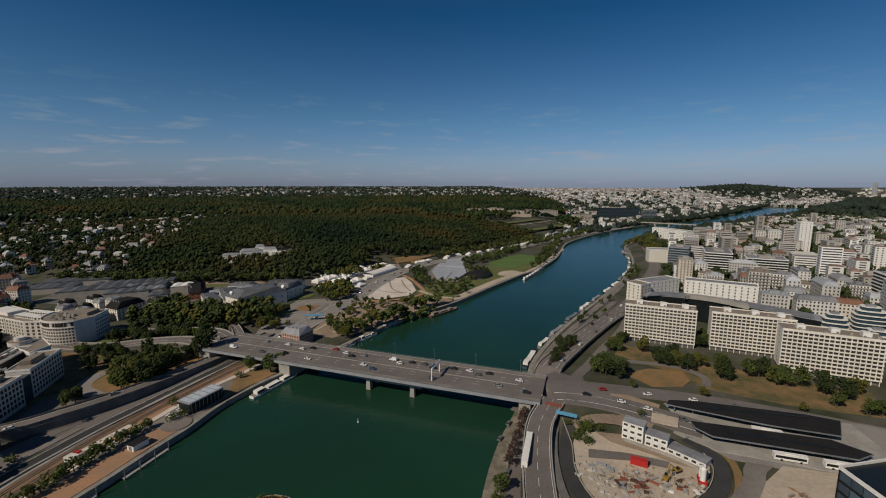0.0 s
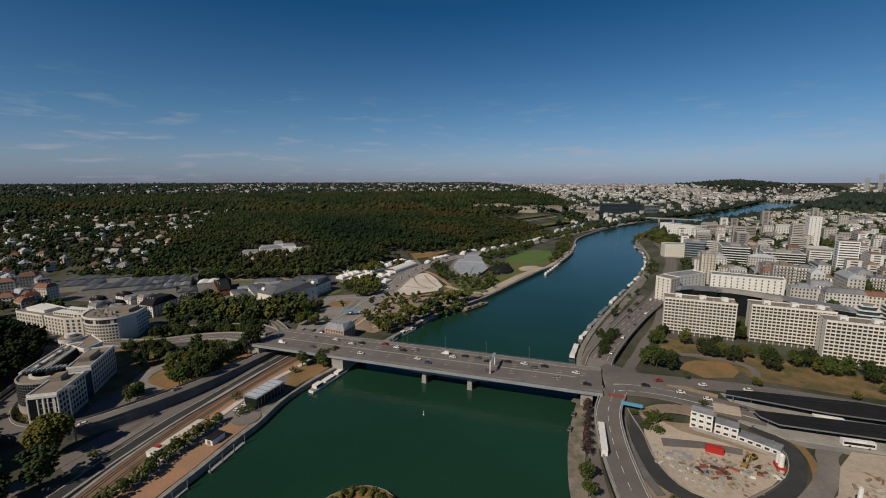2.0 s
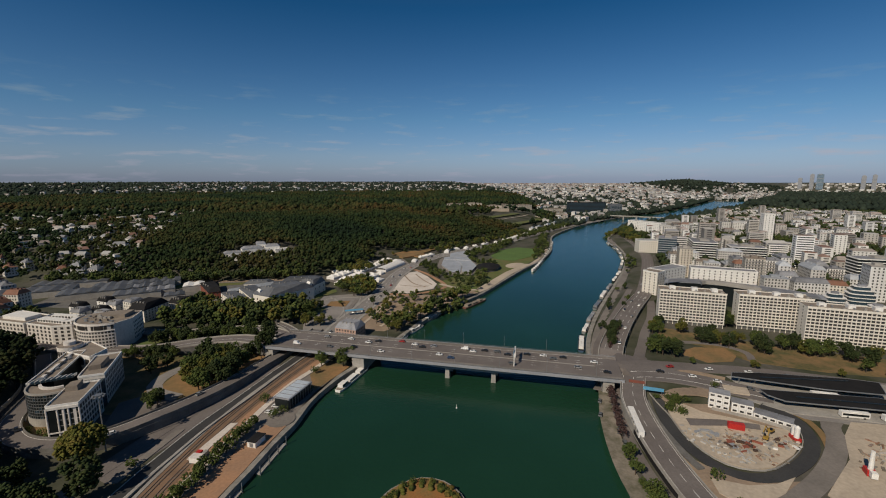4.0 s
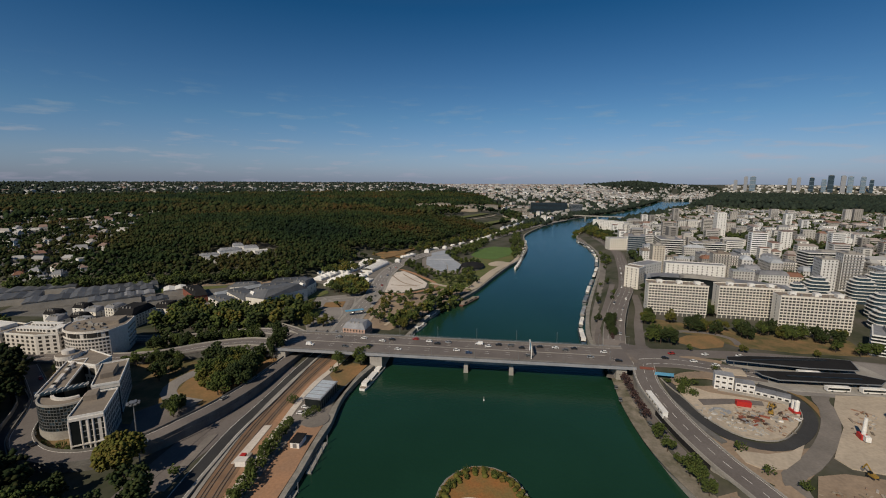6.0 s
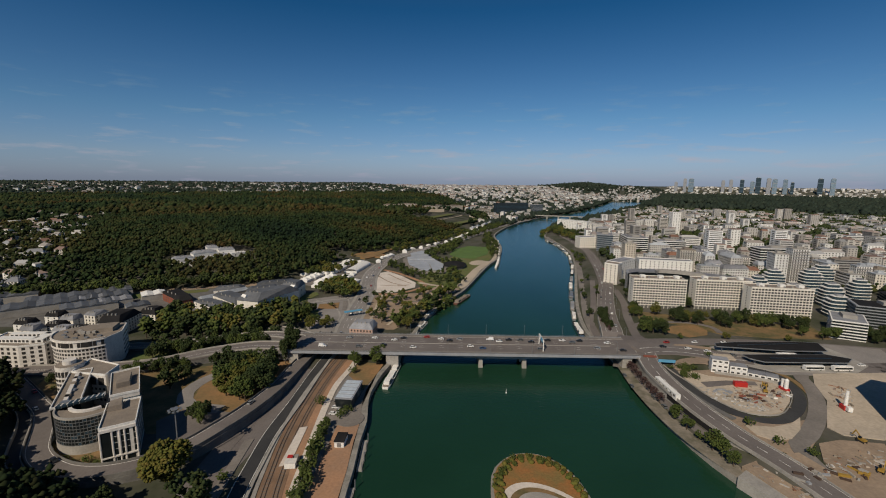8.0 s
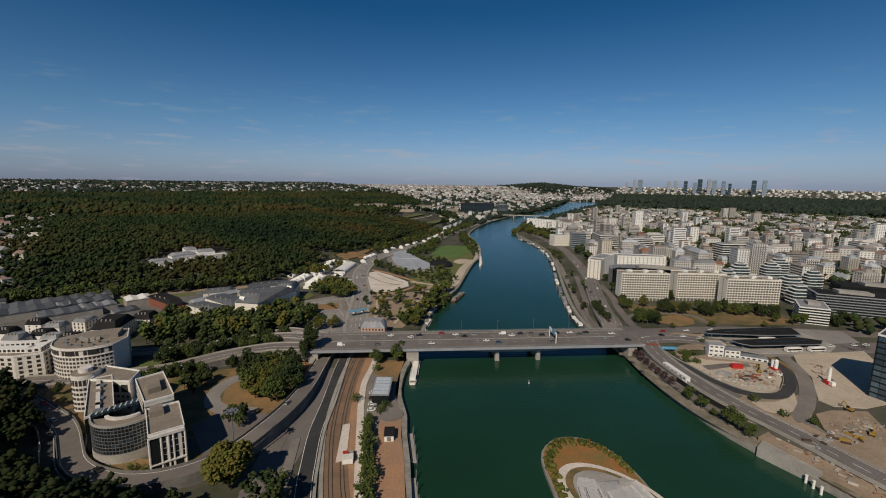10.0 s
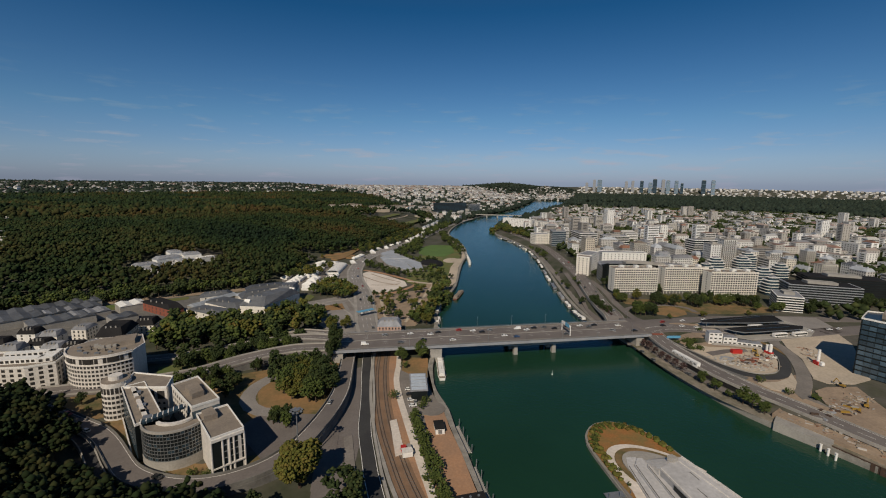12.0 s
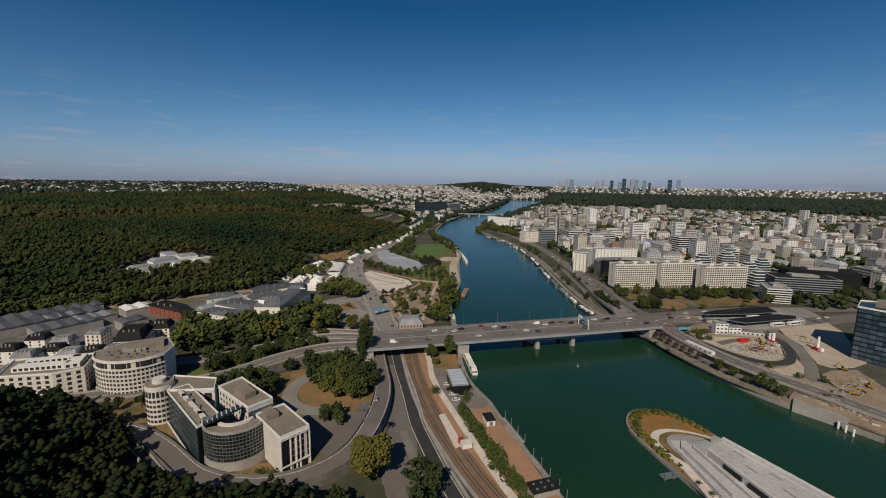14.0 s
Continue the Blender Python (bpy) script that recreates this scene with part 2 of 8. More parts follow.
# ---- mesh tools ----
class Shape:
    """Collects the corners and faces of one mesh."""
    def __init__(self):
        self.v, self.f = [], []

    def add(self, verts, faces):
        k = len(self.v)
        self.v += [tuple(p) for p in verts]
        self.f += [tuple(i + k for i in f) for f in faces]
        return self

    def box(self, x0, y0, z0, x1, y1, z1):
        return self.add([(x0, y0, z0), (x1, y0, z0), (x1, y1, z0), (x0, y1, z0), (x0, y0, z1), (x1, y0, z1), (x1, y1, z1), (x0, y1, z1)],
                        [(3, 2, 1, 0), (4, 5, 6, 7), (0, 1, 5, 4), (1, 2, 6, 5), (2, 3, 7, 6), (3, 0, 4, 7)])

    def prism(self, poly, z0, z1, top=None):
        """poly runs anticlockwise; top: another outline for the upper end."""
        k, t = len(poly), top or poly
        v = [(x, y, z0) for x, y in poly] + [(x, y, z1) for x, y in t]
        f = [tuple(range(k - 1, -1, -1)), tuple(range(k, 2 * k))] + [(i, (i + 1) % k, (i + 1) % k + k, i + k) for i in range(k)]
        return self.add(v, f)

    def tube(self, x, y, z0, z1, r0, r1=None, k=8):
        r1 = r0 if r1 is None else r1
        ang = [2 * math.pi * i / k for i in range(k)]
        return self.prism([(x + r0 * math.cos(a), y + r0 * math.sin(a)) for a in ang], z0, z1, [(x + r1 * math.cos(a), y + r1 * math.sin(a)) for a in ang])

    def ribbon(self, line, widths, z, thick=0.3, side=0.0):
        """A strip along a plan line; z: a number or one for each point; side shifts it to the left."""
        n = len(line)
        zs = z if isinstance(z, (list, tuple)) else [z] * n
        ws = widths if isinstance(widths, (list, tuple)) else [widths] * n
        v = []
        for i in range(n):
            a, b = line[max(i - 1, 0)], line[min(i + 1, n - 1)]
            dx, dy = b[0] - a[0], b[1] - a[1]
            s = math.hypot(dx, dy) or 1
            nx, ny = -dy / s, dx / s
            l, r = side + ws[i] / 2, side - ws[i] / 2
            for o, h in ((l, 0), (r, 0), (r, -thick), (l, -thick)):
                v.append((line[i][0] + nx * o, line[i][1] + ny * o, zs[i] + h))
        f = []
        for i in range(n - 1):
            k = 4 * i
            f += [(k, k + 1, k + 5, k + 4), (k + 1, k + 2, k + 6, k + 5), (k + 2, k + 3, k + 7, k + 6), (k + 3, k, k + 4, k + 7)]
        f += [(3, 2, 1, 0), (4 * n - 4, 4 * n - 3, 4 * n - 2, 4 * n - 1)]
        return self.add(v, f)

    def mesh(self, name, material, smooth=False):
        me = bpy.data.meshes.new(name)
        me.from_pydata(self.v, [], self.f)
        me.materials.append(material)
        if smooth:
            me.shade_smooth()
        return me

    def make(self, name, material, parent=None, label="", smooth=False):
        ob = new(name, self.mesh(name, material, smooth))
        if parent:
            ob.parent = parent
        if label:
            ob["label"] = label
        return ob


def thing(name, label, category, at=(0, 0, 0), turn=0.0, group=""):
    """An Empty at the base of a thing, to hold its parts."""
    ob = new(name)
    ob.matrix_world = pose(*at, 0, 0, turn)
    return tagged(ob, label, category, group)


def structure(ob, label, category):
    return tagged(ob, label, category, kind="structure")


def curve(points, step=6.0):
    """A smooth plan line through the points."""
    out = []
    p = [points[0]] + list(points) + [points[-1]]
    for i in range(1, len(p) - 2):
        a, b, c, d = (np.array(q, float) for q in p[i - 1:i + 3])
        n = max(2, int(np.linalg.norm(c - b) / step))
        for k in range(n):
            t = k / n
            out.append(tuple(0.5 * (2 * b + (c - a) * t + (2 * a - 5 * b + 4 * c - d) * t * t + (3 * b - a - 3 * c + d) * t ** 3)))
    out.append(tuple(float(x) for x in points[-1]))
    return out


def dist_line(x, y, line):
    """Distance of many points to a plan line, and on which side (positive: to its left)."""
    p = np.asarray(line, float)
    a, d = p[:-1], p[1:] - p[:-1]
    q = (d * d).sum(1) + 1e-9
    out = np.empty(x.shape)
    for k in range(0, x.size, 4000):
        px, py = x[k:k + 4000, None] - a[None, :, 0], y[k:k + 4000, None] - a[None, :, 1]
        t = np.clip((px * d[:, 0] + py * d[:, 1]) / q, 0, 1)
        h = np.hypot(px - t * d[:, 0], py - t * d[:, 1])
        i = h.argmin(1)
        r = np.arange(len(i))
        out[k:k + 4000] = h[r, i] * np.sign(d[i, 0] * py[r, i] - d[i, 1] * px[r, i])
    return out


def smooth(t):
    t = np.clip(t, 0, 1)
    return t * t * (3 - 2 * t)


# ---- the lie of the land ----
LEFT_BANK = curve([(-150, -700), (-150, -300), (-150, -100), (-153, 0), (-153, 60), (-151, 110), (-143, 141), (-136.5, 161.5), (-131.5, 180), (-126, 196), (-123.5, 210), (-119.5, 225), (-109, 247), (-96, 267), (-70, 313), (-45, 358), (-18, 390), (13, 425), (53, 484),
                   (95, 545), (138, 602), (185, 690), (215, 770), (255, 868), (337, 985), (417, 1078), (567, 1225), (720, 1340), (1000, 1560), (1500, 2050), (2100, 2700)], 14)
RIGHT_BANK = curve([(16, -700), (15, -300), (14, -100), (14, 0), (13.5, 40), (13, 72), (12, 110), (14, 133), (22, 165), (35, 195), (47, 226), (58, 272), (89, 329), (135, 398), (168, 445), (230, 537),
                    (275, 616), (310, 701), (345, 810), (425, 920), (510, 1000), (640, 1100), (800, 1220), (1080, 1440), (1350, 1650), (1900, 2150), (2400, 2600)], 14)
FOREST_EDGE = curve([(-3000, 250), (-1200, 420), (-700, 505), (-475, 530), (-239, 520), (-165, 530), (-140, 566), (-110, 622), (-66, 682), (-20, 718), (40, 760), (110, 850), (205, 960), (330, 1090), (430, 1350), (470, 1700), (560, 2300), (500, 4000)], 40)

SLOPE_FOOT = curve([(-345, 330), (-316, 302), (-297, 272), (-287, 250), (-284, 232), (-279, 212), (-268, 196), (-250, 182), (-232, 172), (-222, 150), (-220, 40), (-220, -500)], 10)


def ground_z(x, y):
    """Height of the ground over the river's level."""
    x, y = np.asarray(x, float), np.asarray(y, float)
    dl, dr, df = dist_line(x, y, LEFT_BANK), -dist_line(x, y, RIGHT_BANK), dist_line(x, y, FOREST_EDGE)
    left = np.full(x.shape, 3.0)
    right = 3 + 3 * smooth((dr - 10 - 6 * smooth((y - 112) / 8) * smooth((214 - y) / 20)) / (5 - 3 * smooth((y - 112) / 8) * smooth((214 - y) / 20))) + 4.7 * np.exp(-((x - 68) ** 2 + (y - 213) ** 2) / (2 * 27.0 ** 2)) * smooth((dr - 8) / 6) * smooth((y + .35 * (x - 68) - 178) / 28)
    z = np.where(dl > 0, left, right)
    r = np.hypot(x + 130, y)
    inner = np.maximum(df, 0)
    z = np.where(dl > 0, z + 37 * (1 - np.exp(-inner / 140)) + 30 * smooth((r - 2000) / 2100) * (1 - np.exp(-inner / 500)), z)
    az = np.degrees(np.arctan2(x + 130, y))
    # hill town past the bend, and the far rise on all sides
    z = z + np.where(dl > 0, 60 * smooth((r - 1300) / 2200) * smooth((dl - 20) / 700) * np.exp(-np.maximum(df, 0) / 320), 0)
    z = z + np.where(dl <= 0, 72 * smooth((r - 4150) / 500) * smooth((az + 60) / 40), 0)
    # the wooded hill with a fort
    hx, hy = x - 2350, y - 3450
    z = z + 32 * np.exp(-(hx * hx / (260.0 ** 2) + hy * hy / (260.0 ** 2)))
    # the wooded slope that climbs west of the office
    z = z + np.where(dl > 0, 30 * smooth(-dist_line(x, y, SLOPE_FOOT) / 75) * smooth((322 - y) / 34) * (x < -200), 0)
    water = (dl < 1.5) & (dr < 1.5) & (r < 2900)
    return np.where(water, -4.0, z), dl, dr, df


def gz(x, y):
    return float(ground_z(np.array([x]), np.array([y]))[0][0])


def axis(lo, hi, near_lo, near_hi, fine, grow):
    a = list(np.arange(near_lo, near_hi + fine, fine))
    s, p = fine, a[-1]
    while p < hi:
        s *= grow
        p += s
        a.append(min(p, hi))
    s, p = fine, a[0]
    while p > lo:
        s *= grow
        p -= s
        a.insert(0, max(p, lo))
    return np.array(a)


gx, gy = axis(-4600, 4600, -330, 260, 4.0, 1.045), axis(-900, 4700, 40, 480, 4.0, 1.045)
GX, GY = np.meshgrid(gx, gy)
GZ = ground_z(GX.ravel(), GY.ravel())[0]
nx, ny = len(gx), len(gy)
ii, jj = np.meshgrid(np.arange(nx - 1), np.arange(ny - 1))
k0 = (jj * nx + ii).ravel()
me = bpy.data.meshes.new("ground")
me.from_pydata(np.stack([GX.ravel(), GY.ravel(), GZ], 1).tolist(), [], np.stack([k0, k0 + 1, k0 + 1 + nx, k0 + nx], 1).tolist())
me.materials.append(SOIL)
me.shade_smooth()
structure(new("ground", me), "grey and dry green ground of the river valley and hills", "ground")
water = Shape().add([(-700, -900, 0), (3000, -900, 0), (3000, 3000, 0), (-700, 3000, 0)], [(0, 1, 2, 3)]).make("water", WATER)
structure(water, "calm dark green river water", "water")


def quay(name, line, lean, top, label):
    s = Shape().ribbon(line, 3.2, top, top + 4, side=lean)
    structure(s.make(name, STONE), label, "quay wall")


quay("quay_wall_left", [p for p in LEFT_BANK if -300 < p[1] < 1300], 1.2, 3.1, "weathered grey stone quay wall along the river")
quay("quay_wall_right", [p for p in RIGHT_BANK if -300 < p[1] < 1300], -1.2, 3.1, "pale stone quay wall along the river")


# ---- foliage ----
rng = np.random.default_rng(7)
_t = (1 + 5 ** 0.5) / 2
ICO_V = np.array([(-1, _t, 0), (1, _t, 0), (-1, -_t, 0), (1, -_t, 0), (0, -1, _t), (0, 1, _t), (0, -1, -_t), (0, 1, -_t), (_t, 0, -1), (_t, 0, 1), (-_t, 0, -1), (-_t, 0, 1)]) / (1 + _t * _t) ** 0.5
ICO_F = np.array([(0, 11, 5), (0, 5, 1), (0, 1, 7), (0, 7, 10), (0, 10, 11), (1, 5, 9), (5, 11, 4), (11, 10, 2), (10, 7, 6), (7, 1, 8),
                  (3, 9, 4), (3, 4, 2), (3, 2, 6), (3, 6, 8), (3, 8, 9), (4, 9, 5), (2, 4, 11), (6, 2, 10), (8, 6, 7), (9, 8, 1)])
OCT_V = np.array([(1, 0, 0), (-1, 0, 0), (0, 1, 0), (0, -1, 0), (0, 0, 1), (0, 0, -1)], float)
OCT_F = np.array([(0, 2, 4), (2, 1, 4), (1, 3, 4), (3, 0, 4), (2, 0, 5), (1, 2, 5), (3, 1, 5), (0, 3, 5)])


def clumps(name, material, pts, size, V=ICO_V, F=ICO_F, jitter=0.3, soft=True):
    """One mesh of many crumpled leaf clumps: pts (n, 3), size (n, 3)."""
    n, k = len(pts), len(V)
    turn = rng.uniform(0, 6.283, n)
    base = V[None] * (1 + rng.uniform(-jitter, jitter, (n, k, 1))) * size[:, None, :]
    c, s = np.cos(turn)[:, None], np.sin(turn)[:, None]
    v = np.stack([base[..., 0] * c - base[..., 1] * s, base[..., 0] * s + base[..., 1] * c, base[..., 2]], -1) + pts[:, None, :]
    f = (F[None] + (np.arange(n) * k)[:, None, None]).reshape(-1, 3)
    me = bpy.data.meshes.new(name)
    me.vertices.add(n * k)
    me.vertices.foreach_set("co", v.astype(np.float32).ravel())
    me.loops.add(f.size)
    me.loops.foreach_set("vertex_index", f.astype(np.int32).ravel())
    me.polygons.add(len(f))
    me.polygons.foreach_set("loop_start", (np.arange(len(f)) * 3).astype(np.int32))
    me.update(calc_edges=True)
    me.materials.append(material)
    if soft:
        me.shade_smooth()
    return me


def scatter(x0, x1, y0, y1, step):
    a, b = np.meshgrid(np.arange(x0, x1, step), np.arange(y0, y1, step * 0.87))
    a = a + (np.arange(a.shape[0]) % 2)[:, None] * step / 2
    return a.ravel() + rng.uniform(-.38, .38, a.size) * step, b.ravel() + rng.uniform(-.38, .38, a.size) * step


def spots(x, y, hx, hy, r):
    return np.hypot(x - hx, y - hy) < r


def hill_houses(x, y):
    """Where houses stand among the trees on the hills."""
    near_left = (x < -395) & (y > 500) & (y < 1150) & (x < -395 - (y - 500) * 0.25)
    ridge = (np.hypot(x, y) > 2300) & (y > 1200)
    return near_left | ridge


def clearing(x, y):
    return spots(x, y, -270, 606, 30) | spots(x, y, -292, 590, 22) | spots(x, y, -240, 606, 28) | spots(x, y, 90, 1250, 44) | spots(x, y, 150, 1250, 48) | spots(x, y, 215, 1245, 48) | spots(x, y, 150, 1060, 50) | spots(x, y, 200, 1015, 45) | spots(x, y, 232, 1100, 72) | spots(x, y, 262, 1175, 60) | spots(x, y, 300, 1060, 40) | spots(x, y, 330, 1330, 90) | spots(x, y, 430, 1430, 110) | spots(x, y, -90, 655, 28)


def forest(name, x, y, keep, radius, parts, label, leaf=None):
    z, dl, dr, df = ground_z(x, y)
    ok = keep(x, y, dl, dr, df)
    x, y, z = x[ok], y[ok], z[ok]
    r = radius * rng.uniform(0.75, 1.3, x.size)
    P, S = [], []
    for i in range(parts):
        a, o = rng.uniform(0, 6.283, x.size), r * (0.0 if parts == 1 else rng.uniform(0.25, 0.85, x.size))
        q = r * (1.0 if parts == 1 else rng.uniform(0.28, 0.62, x.size) * (4 / max(4, parts)) ** .3)
        P.append(np.stack([x + np.cos(a) * o, y + np.sin(a) * o, z + 6 + r * rng.uniform(0.2, 1.1, x.size)], 1))
        S.append(np.stack([q, q, q * rng.uniform(0.75, 1.05, x.size)], 1))
    ob = new(name, clumps(name, leaf or FOREST, np.concatenate(P), np.concatenate(S), *(OCT_V, OCT_F), jitter=0.4))
    tagged(ob, label, "forest", kind="stuff")
    return ob


def far_of(x, y):
    return np.hypot(x + 130, y)


x, y = scatter(-900, 330, 500, 1150, 8.4)
forest("near_woodland", x, y, lambda x, y, dl, dr, df: (df > 3) & (far_of(x, y) < 1050) & ~clearing(x, y) & (~hill_houses(x, y) | (rng.random(x.size) < 0.45)), 5.8, 10,
       "dense dark green broadleaf woodland turning brown on a hillside")
x, y = scatter(-1900, 700, 560, 2150, 14.0)
forest("hill_woodland", x, y, lambda x, y, dl, dr, df: (df > 3) & (far_of(x, y) >= 1050) & (far_of(x, y) < 2100) & ~clearing(x, y) & (~hill_houses(x, y) | (rng.random(x.size) < 0.5)), 9.0, 4,
       "wide dark green woodland covering rolling hills")
x, y = scatter(-2300, 1100, 500, 2400, 16.0)
forest("crest_woodland", x, y, lambda x, y, dl, dr, df: (df > 0) & (far_of(x, y) >= 2100) & (far_of(x, y) < 2330), 9, 2, "dark wooded crest of the hill", FOREST)
x, y = scatter(-4300, 1100, 300, 4500, 26.0)
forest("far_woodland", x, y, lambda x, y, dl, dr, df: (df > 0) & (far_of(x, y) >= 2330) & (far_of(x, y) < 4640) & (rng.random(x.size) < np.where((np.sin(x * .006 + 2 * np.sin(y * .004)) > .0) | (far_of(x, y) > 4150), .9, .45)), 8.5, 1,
       "distant dark wooded ridge along the horizon", HAZED_FOREST)


def park_west(x, y, dl, dr, df):
    r, az = far_of(x, y), np.degrees(np.arctan2(x + 130, y))
    return (dr > 25) & (az > 37.5) & (r > 2420 - 340 * smooth((az - 38) / 5) + 40 * np.sin(az * .5)) & (r < 4200) & ~((az > 45) & (az < 52) & (r > 2300) & (r < 2620))


x, y = scatter(900, 4300, 100, 3900, 19.0)
forest("park_woodland", x, y, park_west, 11, 1, "broad flat dark green wooded park beyond the town", HAZED_FOREST)
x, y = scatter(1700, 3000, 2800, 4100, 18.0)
forest("fort_hill_woodland", x, y, lambda x, y, dl, dr, df: (np.hypot(x - 2350, y - 3450) < 420) & ((np.hypot(x - 2350, y - 3450) < 300) | (rng.random(x.size) < .5)), 9, 1, "distant wooded hill above the town", HAZED_FOREST)


def tree_mesh(leaf, height, spread, n=230, seed=1, slim=1.0, fine=1.0):
    """A crown of leaf clumps gathered in lobes, and a trunk with limbs."""
    g = np.random.default_rng(seed)
    lobes = 9
    u = g.normal(size=(lobes, 3)); u /= np.linalg.norm(u, axis=1)[:, None]
    lc = u * np.array([spread * .55, spread * .55, height * .24]) + np.array([0, 0, height * .6])
    lr = g.uniform(.30, .52, lobes) * spread
    which = g.integers(0, lobes, n)
    d = g.normal(size=(n, 3)); d /= np.linalg.norm(d, axis=1)[:, None]
    pts = lc[which] + d * (lr[which] * g.uniform(.55, 1.05, n))[:, None] * np.array([1, 1, slim])
    pts[:, 2] = np.maximum(pts[:, 2], height * .18)
    q = g.uniform(.09, .17, n) * spread * fine
    crown = clumps("crown", leaf, pts, np.stack([q, q, q * .75], 1), OCT_V, OCT_F, .35, True)
    s = Shape().tube(0, 0, -.3, height * .5, spread * .07, spread * .035, 7)
    for i in range(4):
        a = i * 1.57 + g.uniform(0, 1)
        e = (math.cos(a) * spread * .45, math.sin(a) * spread * .45, height * .62)
        b, w = (0, 0, height * .33), spread * .02
        s.add([(b[0] - w, b[1], b[2]), (b[0] + w, b[1], b[2]), (b[0], b[1] + w, b[2] + w), (e[0] - w * .4, e[1], e[2]), (e[0] + w * .4, e[1], e[2]), (e[0], e[1] + w * .4, e[2])],
              [(0, 1, 4, 3), (1, 2, 5, 4), (2, 0, 3, 5)])
    return crown, s.mesh("trunk", BARK)


TREES = {"green": ([tree_mesh(LEAVES, 11, 5.0, 440, k, fine=.82) for k in range(3)], "green broadleaf street tree with a full crown"),
         "dark": ([tree_mesh(LEAVES_DARK, 12, 5.6, 440, 10 + k, fine=.82) for k in range(3)], "dark green broadleaf tree with a dense crown"),
         "yellow": ([tree_mesh(LEAVES_YELLOW, 11, 5.2, 440, 20 + k, fine=.82) for k in range(2)], "broadleaf tree with yellowing autumn leaves"),
         "purple": ([tree_mesh(LEAVES_PURPLE, 7, 3.4, 120, 30)], "small purple-leaved tree on the quay"),
         "bush": ([tree_mesh(LEAVES, 4, 2.8, 90, 40 + k) for k in range(2)], "low rounded green leafy shrub"),
         "plane": ([tree_mesh(LEAVES_YELLOW, 17, 10.5, 2200, 60, fine=.55)], "broad old tree with a dense yellow-green crown"),
         "poplar": ([tree_mesh(LEAVES_DARK, 21, 3.9, 620, 50, 2.3)], "tall slim dark poplar beside the bridge")}


def tree(kind, x, y, size=1.0, z=None, group=""):
    meshes, label = TREES[kind]
    crown, trunk = meshes[int(rng.integers(len(meshes)))]
    z = gz(x, y) if z is None else z
    t = thing("shrub" if kind == "bush" else "tree", label, "shrub" if kind == "bush" else "tree", (x, y, z), float(rng.uniform(0, 360)), group)
    f = size * float(rng.uniform(.88, 1.12))
    t.scale = (f, f, f * float(rng.uniform(.9, 1.1)))
    for n, m in (("crown", crown), ("trunk", trunk)):
        o = new(n, m)
        o.parent = t
    return t


JOINED = {"green": [], "dark": [], "yellow": [], "slope": []}


def grove(kinds, poly, step, size=1.0, group="", skip=0.1):
    """Trees strewn over a plan polygon."""
    p = np.array(poly, float)
    xs, ys = scatter(p[:, 0].min(), p[:, 0].max(), p[:, 1].min(), p[:, 1].max(), step)
    for a, b in zip(xs, ys):
        inside = False
        for (x0, y0), (x1, y1) in zip(poly, poly[1:] + poly[:1]):
            if (y0 > b) != (y1 > b) and a < (x1 - x0) * (b - y0) / (y1 - y0) + x0:
                inside = not inside
        if inside and rng.random() > skip:
            k = kinds[int(rng.integers(len(kinds)))]
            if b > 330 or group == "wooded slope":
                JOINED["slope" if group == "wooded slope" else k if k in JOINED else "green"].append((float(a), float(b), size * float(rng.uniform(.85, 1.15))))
            else:
                tree(k, float(a), float(b), size, group=group)


def join_trees(name, kind, rows, label, leaf, fine=7):
    """Many trees past counting, as one mesh of leaf clumps with a joined mesh of trunks."""
    a = np.array(rows)
    z = ground_z(a[:, 0], a[:, 1])[0]
    P, S = [], []
    for lobe in range(8):
        an, r = rng.uniform(0, 6.283, len(a)), a[:, 2] * rng.uniform(1.2, 3.6, len(a))
        cx, cy, cz = a[:, 0] + np.cos(an) * r, a[:, 1] + np.sin(an) * r, z + a[:, 2] * rng.uniform(4.5, 9.5, len(a))
        for k in range(fine):
            d = rng.normal(size=(len(a), 3))
            d /= np.linalg.norm(d, axis=1)[:, None]
            q = a[:, 2] * rng.uniform(.75, 1.5, len(a)) * (7 / fine) ** .5
            P.append(np.stack([cx, cy, cz], 1) + d * (a[:, 2] * rng.uniform(.8, 2.1, len(a)))[:, None])
            S.append(np.stack([q, q, q * .8], 1))
    ob = new(name, clumps(name, leaf, np.concatenate(P), np.concatenate(S), OCT_V, OCT_F, .35))
    tagged(ob, label, "trees", kind="stuff")
    s = Shape()
    for (x, y, f), h in zip(rows, z):
        s.tube(x, y, h - .3, h + 5 * f, .3 * f, .18 * f, 5)
    s.make("trunks", BARK, ob)["kind"] = "stuff"


# ---- the road bridge ----
BRIDGE = (-151.0, 274.0, 0.0)
BTURN = math.degrees(math.atan2(-64, 187))
DECK, BL0, BL1, BW = 11.6, -14.0, 212.0, 32.5
bridge = thing("road_bridge", "long grey steel girder road bridge over the river", "bridge", BRIDGE, BTURN)
Shape().box(BL0, 0, DECK - .9, BL1, BW, DECK).make("deck", ASPHALT, bridge, "worn grey asphalt roadway")
for y0, n in ((0.02, "footway"), (BW - 3.52, "footway")):
    Shape().box(BL0, y0, DECK + .004, BL1, y0 + 3.5, DECK + .2).make(n, PAVING, bridge, "pale paved footway")
Shape().box(BL0, -.25, DECK - 1.5, BL1, 0, DECK + .35).make("edge_beam", STEEL_PAINT, bridge, "light grey painted edge beam")
Shape().box(BL0, BW, DECK - 1.5, BL1, BW + .25, DECK + .35).make("edge_beam", STEEL_PAINT, bridge)


